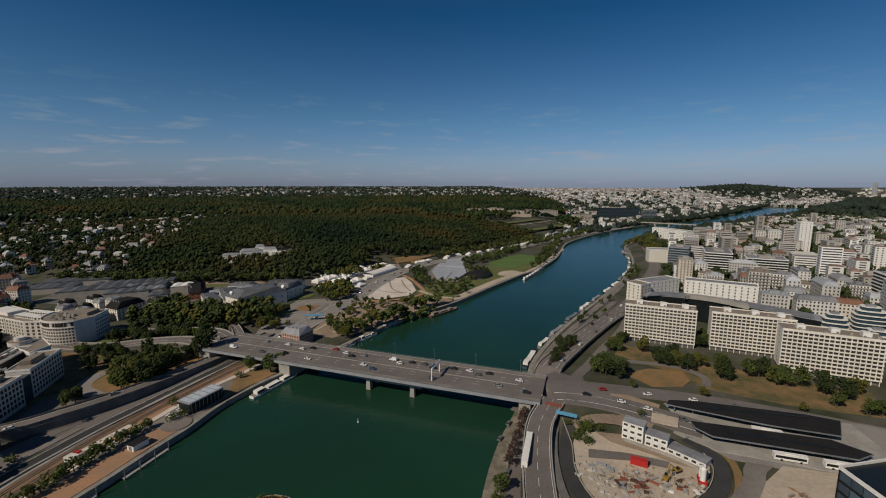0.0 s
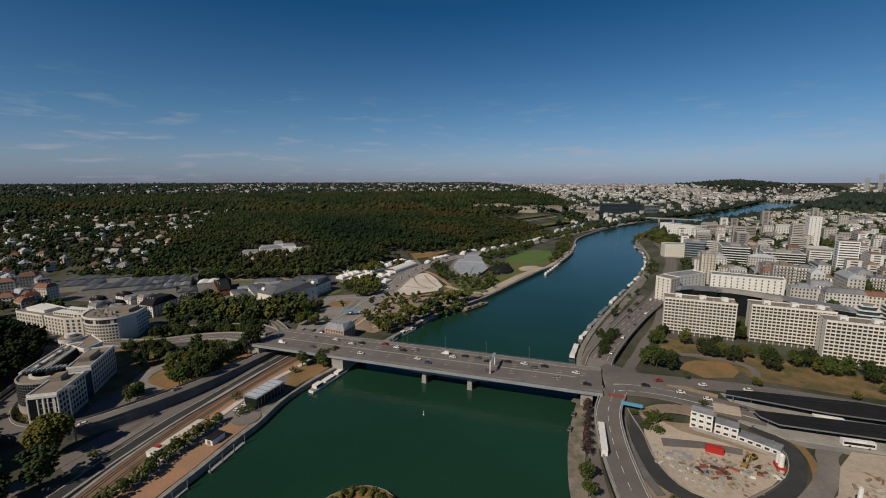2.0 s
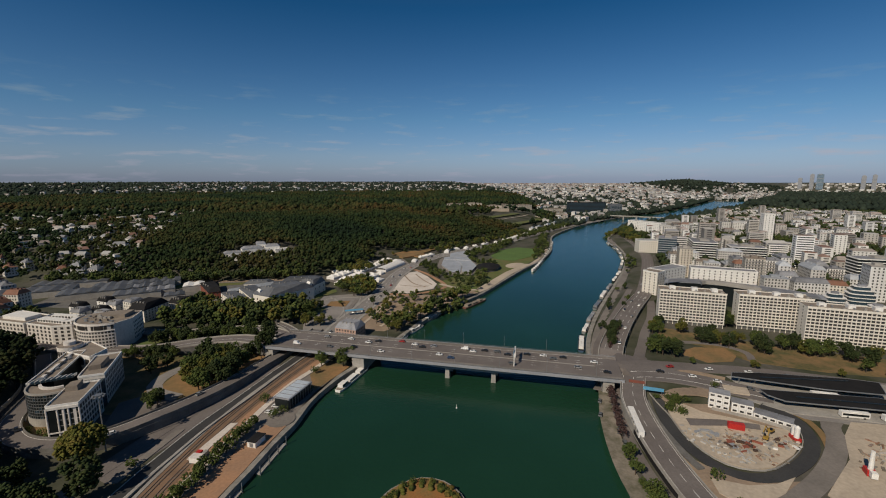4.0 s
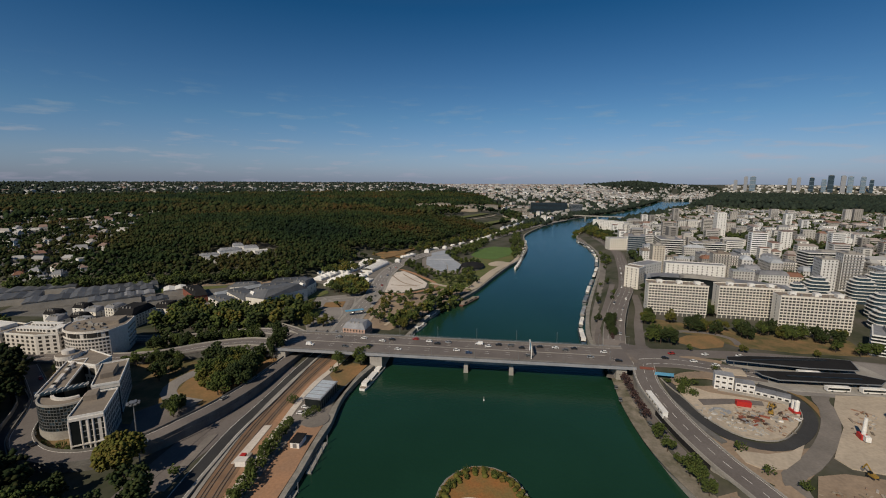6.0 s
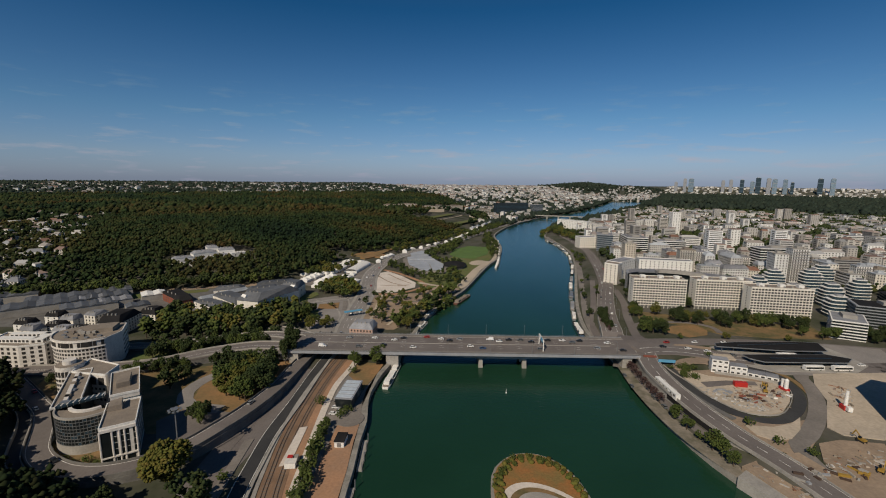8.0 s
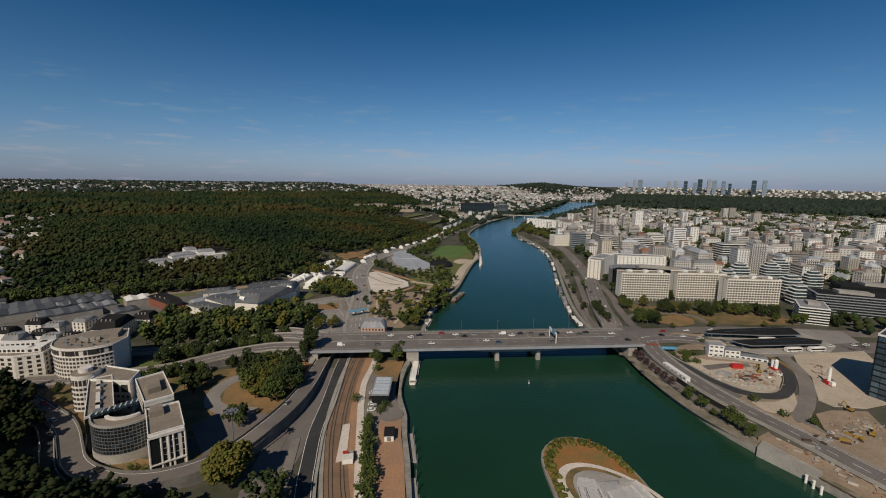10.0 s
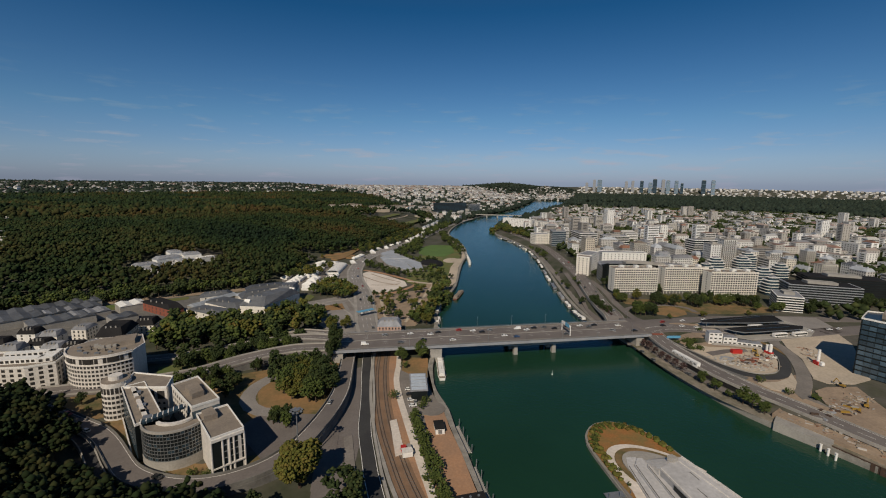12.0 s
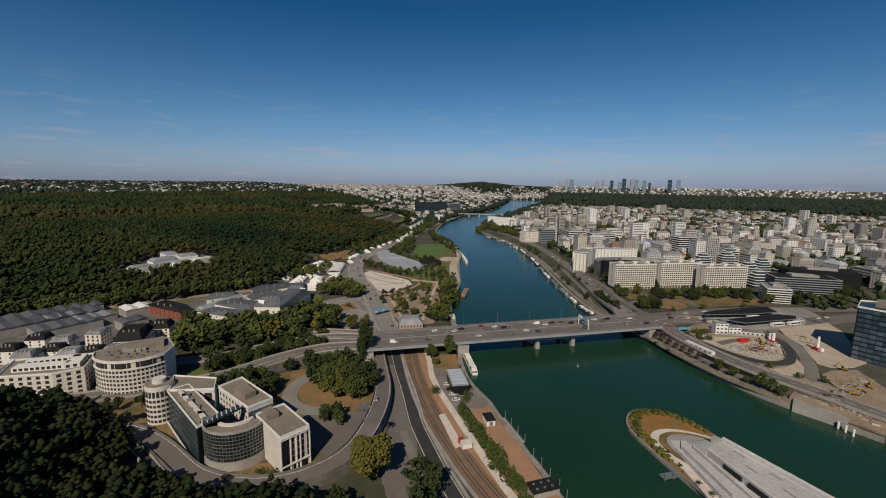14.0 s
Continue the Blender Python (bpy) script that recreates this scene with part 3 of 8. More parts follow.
def girder(y0, y1):
    """A box girder, deeper over the piers."""
    top, bot = [], []
    n = 40
    for i in range(n + 1):
        s = 56 + (202 - 56) * i / n
        deep = 2.6 + 1.6 * math.exp(-((s - 110) / 22) ** 2) + 1.6 * math.exp(-((s - 139) / 22) ** 2)
        top.append((s, DECK - .9)); bot.append((s, DECK - .9 - deep * .8))
    v = [(s, y, z) for s, z in top for y in (y0, y1)] + [(s, y, z) for s, z in bot for y in (y0 + .8, y1 - .8)]
    f, m = [], 2 * (n + 1)
    for i in range(n):
        a = 2 * i
        f += [(a, a + 2, m + a + 2, m + a), (a + 1, m + a + 1, m + a + 3, a + 3), (m + a, m + a + 2, m + a + 3, m + a + 1)]
    f += [(0, m, m + 1, 1), (2 * n, 2 * n + 1, m + 2 * n + 1, m + 2 * n)]
    Shape().add(v, f).make("girder", STEEL_PAINT, bridge, "grey steel box girder")


for y0 in (2.5, 12.5, 22.5):
    girder(y0, y0 + 7.5)
for s0 in (110.5, 139.0):
    for y0 in (5.0, 15.2, 25.4):
        p = Shape().prism([(s0 - 1.6, y0 - .3), (s0 + 1.6, y0 - .3), (s0 + 1.6, y0 + 2.8), (s0 - 1.6, y0 + 2.8)], -4, 8.6,
                          [(s0 - 1.1, y0), (s0 + 1.1, y0), (s0 + 1.1, y0 + 2.5), (s0 - 1.1, y0 + 2.5)])
        p.make("pier", CONCRETE, bridge, "pale tapered concrete pier")
for s0, s1 in ((BL0, 20), (49, 57), (201, 207)):
    Shape().box(s0, 1.0, -4 if s0 > 0 else 3, s1 if s0 > 0 else -8, BW - 1.0, DECK - .9).make("abutment", CONCRETE, bridge, "concrete abutment wall")
for y0 in (-.12, BW + .12):
    r = Shape()
    for h in (.35, .7, 1.05):
        r.box(BL0, y0 - .04, DECK + h, BL1, y0 + .04, DECK + h + .06)
    for i in range(113):
        r.box(BL0 + i * 2, y0 - .05, DECK + .2, BL0 + i * 2 + .09, y0 + .05, DECK + 1.1)
    r.make("railing", METAL, bridge, "grey metal railing")
for y0 in (9.8, 13.0, 19.4, 22.6):
    dash = Shape().box(0, -.07, DECK + .004, 3, .07, DECK + .016).mesh("lane_dash", WHITE)
    for i in range(17):
        o = new("lane_dash", dash); o.parent = bridge; o.location = (BL0 + 6 + i * 13, y0, 0)
Shape().box(BL0 + 4, 16.0, DECK + .004, BL1 - 14, 16.5, DECK + .22).make("median_kerb", CONCRETE, bridge)
for y0 in (3.7, BW - 3.85):
    Shape().box(BL0 + 4, y0, DECK + .004, BL1 - 8, y0 + .14, DECK + .016).make("lane_marking", WHITE, bridge)


def lamp_post(x, y, z, h=9.0, turn=0.0, arm=1.6):
    t = thing("street_lamp", "slim grey metal street lamp with one arm", "street lamp", (x, y, z), turn, "street lamps")
    Shape().tube(0, 0, 0, h, .11, .06, 6).make("pole", METAL, t)
    Shape().box(-.05, 0, h - .1, .05, arm, h).make("arm", METAL, t)
    Shape().box(-.16, arm - .3, h - .2, .16, arm + .5, h - .06).make("lamp_head", METAL, t)
    return t


def on_bridge(s, n):
    c, d = math.cos(radians(BTURN)), math.sin(radians(BTURN))
    return BRIDGE[0] + s * c - n * d, BRIDGE[1] + s * d + n * c


_lamp = None
for i in range(8):
    for n, turn in ((.9, 0), (BW - .9, 180)):
        px, py = on_bridge(8 + i * 27, n)
        if _lamp is None:
            _lamp = lamp_post(px, py, DECK + .2, 8.5, BTURN)
        else:
            copy_thing(_lamp, pose(px, py, DECK + .2, 0, 0, BTURN + turn))
px, py = on_bridge(151, 5.2)
gantry = thing("sign_gantry", "white overhead road sign gantry spanning the bridge lanes", "sign gantry", (px, py, DECK), BTURN)
for y0 in (.2, 13.6):
    Shape().box(-.25, y0 - .25, 0, .25, y0 + .25, 7.2).make("post", WHITE, gantry)
Shape().box(-.35, 0, 6.4, .35, 14, 7.3).make("beam", WHITE, gantry)
Shape().box(-.5, 1.5, 5.4, -.36, 7.5, 8.2).make("sign_panel", BLUE, gantry, "blue direction panel")
Shape().box(-.5, 8.2, 5.6, -.36, 12.5, 8.0).make("sign_panel", WHITE, gantry)


# ---- apartment slabs by the right bank ----
def slab_block(ax, ay, bx, by, z0=5.8, top=33.5, depth=14.0):
    n = math.hypot(bx - ax, by - ay)
    t = thing("apartment_block", "long ten-storey cream concrete apartment slab with gridded windows", "apartment block", (ax, ay, z0), math.degrees(math.atan2(by - ay, bx - ax)), "three apartment slabs")
    h, base = top - z0, 3.2
    Shape().box(0, .35, base, n, depth, h).make("wall", CREAM, t)
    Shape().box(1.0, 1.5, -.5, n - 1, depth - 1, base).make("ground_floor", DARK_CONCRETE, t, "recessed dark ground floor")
    for i in range(14):
        legs = Shape().box(.4 + i * (n - 1.2) / 13, .5, -.5, .8 + i * (n - 1.2) / 13, 1.2, base)
        legs.make("column", CREAM, t)
    rows, cols = 10, 19
    fh, cw = (h - base - .8) / rows, (n - .6) / cols
    band = Shape().box(0, -.35, 0, n, .35, .78).mesh("balcony_band", CREAM)
    pier = Shape().box(0, -.04, base, .5, .35, h).mesh("facade_pier", CREAM)
    win = Shape().box(0, .30, 0, cw - .5, .40, fh - .78).mesh("window", DARK_HOLE)
    for r in range(rows + 1):
        o = new("balcony_band", band); o.parent = t; o.location = (0, 0, base + r * fh)
    for c in range(cols + 1):
        o = new("facade_pier", pier); o.parent = t; o.location = (c * cw - (.15 if c == cols else 0), 0, 0)
        if c == cols:
            continue
        for r in range(rows):
            o = new("window", win); o.parent = t; o.location = (.5 + c * cw, 0, base + r * fh + .78)
    for i, d0 in enumerate((2.2, 6.4, 10.6)):
        for r in range(rows):
            for x0 in (-.03, n - .02):
                if i == 1 and x0 < 0:
                    o = Shape().box(x0, d0, base + r * fh + 1.0, x0 + .05, d0 + 1.2, base + r * fh + 2.3).make("window", DARK_HOLE, t)
    Shape().box(-.2, -.2, h, n + .2, .25, h + .7).make("parapet", CREAM, t)
    Shape().box(-.2, depth - .2, h, n + .2, depth + .2, h + .7).make("parapet", CREAM, t)
    for i in range(8):
        Shape().box(n * (i + .4) / 8, 2 + (i % 3) * .8, h + .12, n * (i + .4) / 8 + 1.0 + .5 * (i % 2), 3.4 + (i % 3) * .8, h + 1.0 + .3 * (i % 3)).make("roof_vent", (METAL, CONCRETE)[i % 2], t)
    Shape().box(0, .3, h, n, depth - .25, h + .12).make("roof", TAN_ROOF, t)
    for x0 in (n * .16, n * .5, n * .8):
        Shape().box(x0, 4.5, h + .12, x0 + 4.2, 9, h + 2.6).make("roof_cabin", WHITE, t, "white lift cabin on the roof")
    return t


slab_block(136, 311, 178, 291)
slab_block(188, 290.5, 231, 270.5)
slab_block(210, 255.5, 252.5, 233.5)


# ---- roads, paths and lots on the ground ----
def road(name, pts, width, z, material, label, category="road", thick=0.35, step=5.0, side=0.0):
    """A strip along a smooth line; z: one height, or one for each given point."""
    line = curve(pts, step)
    if isinstance(z, (list, tuple)):
        c = np.cumsum([0] + [math.dist(a, b) for a, b in zip(pts[:-1], pts[1:])])
        d = np.cumsum([0] + [math.dist(a, b) for a, b in zip(line[:-1], line[1:])])
        zs = [float(v) for v in np.interp(d * c[-1] / d[-1], c, z)]
    else:
        zs = z
    ob = Shape().ribbon(line, width, zs, thick, side).make(name, material)
    return structure(ob, label, category), line, zs


def land(name, pts, width, lift, material, label, category="road", step=6.0):
    """A strip that follows the ground."""
    line = curve(pts, step)
    zs = [gz(*p) + lift for p in line]
    return structure(Shape().ribbon(line, width, zs, 0.6).make(name, material), label, category), line, zs


def lot(name, poly, z, material, label, category="ground", thick=0.5):
    area = sum(a[0] * b[1] - b[0] * a[1] for a, b in zip(poly, poly[1:] + poly[:1]))
    poly = poly if area > 0 else poly[::-1]
    return structure(Shape().prism(poly, z - thick, z).make(name, material), label, category)


def lines_on(parent, line, zs, offset, width, material, name, dash=0, gap=0, height=0.03, lift=0.01):
    """Paint or a kerb along a road's line."""
    zs = zs if isinstance(zs, list) else [zs] * len(line)
    s = Shape()
    if not dash:
        s.ribbon(line, width, [z + lift + height for z in zs], height, offset)
    else:
        for i in range(0, len(line) - 1, 2):
            s.ribbon(line[i:i + 2], width, [z + lift + height for z in zs[i:i + 2]], height, offset)
    return s.make(name, material, parent)


# left bank, from the hillside street to the river
lot("town_lot", [(-225, 215), (-170, 200), (-150, 285), (-225, 290), (-300, 300), (-300, 270), (-250, 262)], 3.06, GARDEN, "dry garden ground between offices and roads", "ground")
lot("lawn_grove", [(-212, 240), (-178, 222), (-160, 268), (-168, 288), (-210, 284)], 3.14, DRY_GRASS, "dry brown grass under trees", "ground")
lot("office_parking", [(-224, 226), (-216, 196), (-200, 198), (-186, 212), (-183, 220), (-212, 236)], 3.14, ASPHALT, "worn grey asphalt parking yard beside the office", "pavement")
lot("lane_strip", [(-172, 236), (-158, 266), (-150, 266), (-163, 222), (-176, 188), (-190, 160), (-202, 168), (-192, 198)], 3.1, ASPHALT, "grey asphalt between the viaduct and the quay road", "pavement")
lot("town_garden", [(-262, 312), (-214, 309), (-180, 315), (-178, 322), (-205, 321), (-240, 323), (-262, 322)], 3.3, GRASS, "green verge between the ramps", "ground")
lot("office_forecourt", [(-268, 212), (-250, 196), (-234, 188), (-215, 190), (-212, 200), (-238, 205), (-262, 222), (-272, 262), (-284, 262)], 3.12, GARDEN, "brown bare forecourt soil round the office", "ground")
road("loop_lane", [(-196, 229), (-212, 238), (-217, 252), (-211, 268), (-196, 279)], 8, 3.2, PALE_ASPHALT, "curved grey access lane")
lot("quay_yard", [(-153, 112), (-129, 196), (-126, 211), (-112.5, 246), (-124, 262), (-136, 240), (-150, 205), (-172, 112)], 3.1, PAVING, "grey paved yard by the river", "pavement")
lot("orange_terrace", [(-155, 100), (-158, 145), (-148, 172), (-140, 196), (-129.5, 194), (-134, 180), (-138.8, 161.5), (-145.2, 141), (-152.5, 110), (-153, 100)], 3.3, ORANGE_GRAVEL, "orange gravel terrace on the quay", "pavement")
lot("quay_lawn", [(-122.5, 229), (-112, 247), (-106, 259), (-120, 268), (-129, 250)], 3.25, DRY_GRASS, "dry brown lawn by the bridge", "ground")
R_ROAD = [(-128, 310), (-138, 287), (-148, 261), (-160, 226), (-170, 199), (-176, 176), (-180, 158), (-188, 110), (-195, 40)]
ob, line, zs = road("quay_road", R_ROAD, 6.4, 3.25, ASPHALT_DARK, "dark asphalt quay road")
for o in (-2.9, 2.9):
    lines_on(ob, line, zs, o, .22, WHITE, "lane_marking")
road("quay_road_verge", R_ROAD, 1.2, 3.9, CONCRETE, "pale concrete barrier beside the quay road", "barrier", 1.2, side=4.2)
road("slip_road", [(-150, 300), (-158, 262), (-172, 232), (-184, 206), (-194, 178), (-204, 140), (-210, 60)], 8, 3.2, ASPHALT, "grey asphalt slip road")
lot("traffic_island", [(-181, 196), (-177, 196), (-186, 160), (-190, 160)], 3.4, PAVING, "pale paved traffic island", "pavement")
RAIL = [(-116, 308), (-129, 281), (-141, 254), (-153, 221), (-161, 193), (-165.5, 170), (-168.5, 151), (-171, 120), (-174, 40)]
road("railway_bed", RAIL, 9.5, 3.3, BALLAST, "brown ballast bed of a double tram track", "railway")
road("railway_verge", RAIL, 6.0, 3.22, ORANGE_GRAVEL, "orange-brown gravel strip beside the track", "ground", side=7.6)
for o in (-3.0, -1.55, 1.55, 3.0):
    road("rail", RAIL, .26, 3.48, RUST, "rusty steel rail", "rail", 0.2, side=o)
rl = curve(RAIL, .9)
sleepers = Shape()
for i in range(0, len(rl) - 1):
    for o in (-2.27, 2.27):
        sleepers.ribbon([rl[i], ((rl[i][0] * .7 + rl[i + 1][0] * .3), (rl[i][1] * .7 + rl[i + 1][1] * .3))], 2.5, 3.35, .12, o)
tagged(sleepers.make("track_sleepers", DARK_CONCRETE), "dark concrete sleepers under the tram rails", "sleepers", kind="stuff")
road("track_walkway", RAIL, 1.6, 3.4, CONCRETE, "pale concrete cable duct beside the track", "walkway", side=-5.8)
road("quay_path", [(-116, 284), (-127, 259), (-137, 239), (-143.5, 219), (-148.5, 200), (-155, 174), (-160.5, 151), (-165, 125), (-168, 60)], 3.4, 3.42, WHITE_SAND, "white gravel quay path", "path")
lot("white_pad", [(-157.2, 199), (-153.6, 199), (-161, 172), (-165.4, 172)], 3.5, WHITE_SAND, "pale sandy storage pad", "ground")

# the viaduct that swings round the office and dives under the bridge
VIA = [(-316, 300), (-300, 279), (-289, 264), (-280.5, 252), (-274, 238), (-269, 224), (-263.5, 210), (-255, 198.5), (-243, 189), (-228, 184.5), (-210, 187), (-193, 201), (-174, 229), (-160, 264), (-147, 300), (-138, 330)]
VIA_Z = [3.3, 3.4, 3.6, 3.8, 4.1, 4.5, 4.9, 5.4, 5.9, 6.5, 7.5, 8.3, 7.6, 5.8, 4.2, 3.6]
ob, vline, vz = road("viaduct", VIA, 8.6, VIA_Z, ASPHALT, "curving elevated grey asphalt road", "viaduct", 1.0, 3.0)
for o in (-4.4, 4.4):
    Shape().ribbon(vline, .3, [z + .95 for z in vz], 1.9, o).make("parapet", DARK_CONCRETE, ob, "stained grey concrete parapet")
    lines_on(ob, vline, vz, o * .84, .16, WHITE, "lane_marking")
Shape().ribbon(vline[36:], .5, [z - .95 for z in vz[36:]], 7, -4.5).make("retaining_wall", DARK_CONCRETE, ob, "dark grey retaining wall")
for i in range(6, len(vline) - 8, 7):
    (ax, ay), (bx, by) = vline[i], vline[i + 1]
    if vz[i] > 5.2:
        k = math.hypot(bx - ax, by - ay)
        nx_, ny_ = -(by - ay) / k, (bx - ax) / k
        Shape().ribbon([(ax - nx_ * 3.4, ay - ny_ * 3.4), (ax + nx_ * 3.4, ay + ny_ * 3.4)], 1.0, vz[i] - 1.0, vz[i] - 3.2).make("pier", DARK_CONCRETE, ob, "dark concrete wall pier")

SUNK = [(-297, 262), (-287, 249), (-281, 236), (-276, 221), (-270.5, 207), (-262, 195)]
ob, sline, sz = road("sunken_lane", SUNK, 4.2, 3.3, ASPHALT_DARK, "dark narrow lane between retaining walls below the slope", "road", .6, 3.0)
for o, h in ((-2.3, 2.2), (2.3, 1.0)):
    Shape().ribbon(sline, .4, 3.3 + h, h + 1, o).make("retaining_wall", CONCRETE, ob, "pale concrete retaining wall")

# approach ramps west of the bridge
def ramp(name, pts, z, width, label):
    o, l, zz = road(name, pts, width, z, ASPHALT, label, "road", 1.0, 4.0)
    Shape().ribbon(l, width - .4, [a - 1.0 for a in zz], 6.0).make("embankment", DARK_CONCRETE, o, "dark retaining wall")
    for s_ in (-width / 2 + .15, width / 2 - .15):
        Shape().ribbon(l, .3, [a + .9 for a in zz], .9, s_).make("parapet", CONCRETE, o)
    lines_on(o, l, zz, 0, .12, WHITE, "lane_marking")
    return o


ramp("approach_road", [(-161, 285), (-185, 297), (-212, 300), (-245, 296), (-285, 303), (-345, 320)], [11.6, 10.6, 8.4, 6, 4.4, 3.5], 13, "grey asphalt approach road falling west from the bridge")
ramp("north_ramp", [(-158, 302), (-176, 318), (-205, 327), (-245, 330), (-300, 345)], [11.5, 10, 7.6, 5.2, 3.6], 10, "grey asphalt ramp curving away behind the bridge")
ramp("square_ramp", [(-150, 304), (-158, 318), (-170, 338), (-180, 352)], [11.5, 10.2, 7, 4], 7, "narrow grey ramp down to the square")
avenue, aline, az_ = land("avenue", [(-128, 303), (-119, 345), (-107, 385), (-90, 446), (-78, 507), (-60, 564), (-26, 628), (32, 694), (125, 778), (226, 892), (346, 1026), (480, 1150), (630, 1262)], 14, .35, PALE_ASPHALT, "grey asphalt avenue along the park", "road", 8)
for o in (-3.4, 0, 3.4):
    lines_on(avenue, aline, az_, o, .16, WHITE, "lane_marking", 1)
for o in (-8.4, 8.4):
    lines_on(avenue, aline, az_, o, 2.6, CONCRETE, "footway", height=.12, lift=.0)
lot("square", [(-150, 432), (-108, 440), (-100, 420), (-112, 372), (-120, 330), (-150, 330), (-156, 370)], 3.12, PALE_ASPHALT, "grey asphalt square with faded markings", "pavement")
for pts in ([(-143, 428), (-128, 402), (-124, 372), (-132, 340)], [(-112, 428), (-113, 400), (-120, 368), (-126, 338)], [(-146, 420), (-126, 424), (-108, 424)]):
    road("square_kerb", pts, 1.4, 3.3, CONCRETE, "pale paved strip across the square", "pavement", .3)
lot("square_bed", [(-140, 411), (-121, 412), (-124, 392), (-142, 396)], 3.3, DRY_GRASS, "brown earth bed in the square", "ground")
blue_sign = thing("market_awning", "light blue flat awning on thin posts in the square", "awning", (-113, 366, 3.1), 12)
Shape().box(-8, -2.2, 4.6, 8, 2.2, 4.8).make("roof", BLUE, blue_sign)
for px in (-7.5, 0, 7.5):
    for py in (-2, 2):
        Shape().tube(px, py, 0, 4.6, .12, k=6).make("post", METAL, blue_sign)


# ---- white and glass office by the viaduct ----
def rel(o, *pts):
    return [(x - o[0], y - o[1]) for x, y in pts]


def ccw(poly):
    area = sum(a[0] * b[1] - b[0] * a[1] for a, b in zip(poly, poly[1:] + poly[:1]))
    return poly if area > 0 else poly[::-1]


def facade(parent, a, b, z0, rows, fh, cols, w, h, material, name="window", inset=0.5, cache={}):
    """Windows side by side in rows on the wall from a to b, whose outside lies to the right."""
    n = math.dist(a, b)
    key = (round(w, 2), round(h, 2), material.name, name)
    if key not in cache:
        cache[key] = Shape().box(-w / 2, -.07, 0, w / 2, .2, h).mesh(name, material)
    ang = math.atan2(b[1] - a[1], b[0] - a[0])
    for c in range(cols):
        d = inset + (n - 2 * inset) * (c + .5) / cols
        for r in range(rows):
            o = new(name, cache[key])
            o.parent = parent
            o.matrix_basis = pose(a[0] + (b[0] - a[0]) * d / n, a[1] + (b[1] - a[1]) * d / n, z0 + r * fh, 0, 0, math.degrees(ang))


def parapet(parent, poly, z, h=.8, w=.35, material=None):
    for a, b in zip(poly, poly[1:] + poly[:1]):
        Shape().ribbon([a, b], w, z + h, h + .3).make("parapet", material or WHITE, parent)


def wing(parent, poly, z0, z1, wall, roof, name="wall", lip=True):
    poly = ccw(poly)
    Shape().prism(poly, z0, z1).make(name, wall, parent)
    c = (sum(p[0] for p in poly) / len(poly), sum(p[1] for p in poly) / len(poly))
    Shape().prism([(c[0] + (x - c[0]) * .97, c[1] + (y - c[1]) * .97) for x, y in poly], z1 + .004, z1 + .12).make("roof", roof, parent)
    if lip:
        parapet(parent, poly, z1)
    return poly


OA = (-246.0, 219.0)
office = thing("office_building", "white and dark glass office with a curved glazed front", "office building", (*OA, 2.6))
T = 16.9
fb = rel(OA, (-234, 193), (-222, 196), (-227, 219), (-239, 216))
wing(office, fb, 0, T, WARM_WHITE, TAN_ROOF)
fm = (fb[0][0] + (fb[1][0] - fb[0][0]) * .32, fb[0][1] + (fb[1][1] - fb[0][1]) * .32)
facade(office, fb[0], fm, .4, 1, 15, 1, 3.2, 15.2, GLASS, "glazed_recess", .2)
for u in (.36, .56, .70, .90):
    c0 = (fb[0][0] + (fb[1][0] - fb[0][0]) * u, fb[0][1] + (fb[1][1] - fb[0][1]) * u)
    c1 = (c0[0] + (fb[1][0] - fb[0][0]) * .1, c0[1] + (fb[1][1] - fb[0][1]) * .1)
    facade(office, c0, c1, 4.6, 4, 2.75, 1, 1.15, 2.45, GLASS, "tall_window", 0)
facade(office, fm, fb[1], .6, 1, 3, 2, 2.6, 2.6, GLASS, "entrance_opening")
for t in (0, .33, .53, .67, 1):
    x0, y0 = fb[0][0] + (fb[1][0] - fb[0][0]) * t, fb[0][1] + (fb[1][1] - fb[0][1]) * t
    Shape().tube(x0, y0, 0, T - 1.2, .42, .42, 8).make("column", WARM_WHITE, office)
Shape().ribbon([fb[0], fb[1]], 1.1, 4.3, .5).make("lintel", WARM_WHITE, office)
Shape().ribbon([fb[0], fb[1]], 1.1, T - .3, 1.2).make("lintel", WARM_WHITE, office)
facade(office, fb[1], fb[2], 2.4, 5, 2.85, 9, 1.5, 1.9, GLASS)
bb = rel(OA, (-241, 224), (-230, 227), (-239, 257), (-250, 252))
wing(office, bb, 0, T, WARM_WHITE, TAN_ROOF)
facade(office, bb[1], bb[2], 2.4, 5, 2.85, 11, 1.5, 1.9, GLASS)
facade(office, bb[3], bb[0], 5.2, 4, 2.9, 9, 1.2, 1.3, DARK_HOLE)
lk = rel(OA, (-239, 216), (-227.5, 219), (-230.2, 227), (-241, 224))
wing(office, lk, 0, T - 2.2, BLUE_GLASS, BLUE_GLASS, "glazed_link", False)
for p in (rel(OA, (-236, 208), (-231, 209), (-233, 216), (-237, 214)), rel(OA, (-241, 232), (-236, 234), (-239, 246), (-244, 243))):
    wing(office, p, T + .12, T + 2.6, TAN_ROOF, TAN_ROOF, "roof_plant", False)
lw = rel(OA, (-261, 218), (-252, 223), (-262, 262), (-271, 260))
wing(office, lw, 0, T, GLASS, TAN_ROOF, "glazed_wall")
facade(office, lw[3], lw[0], .9, 5, 3.0, 15, 2.4, 2.5, BLUE_GLASS, "glass_panel")
Shape().ribbon(rel(OA, (-258, 224), (-266, 256)), 1.6, T + 1.2, 1.1).make("roof_duct", WARM_WHITE, office)
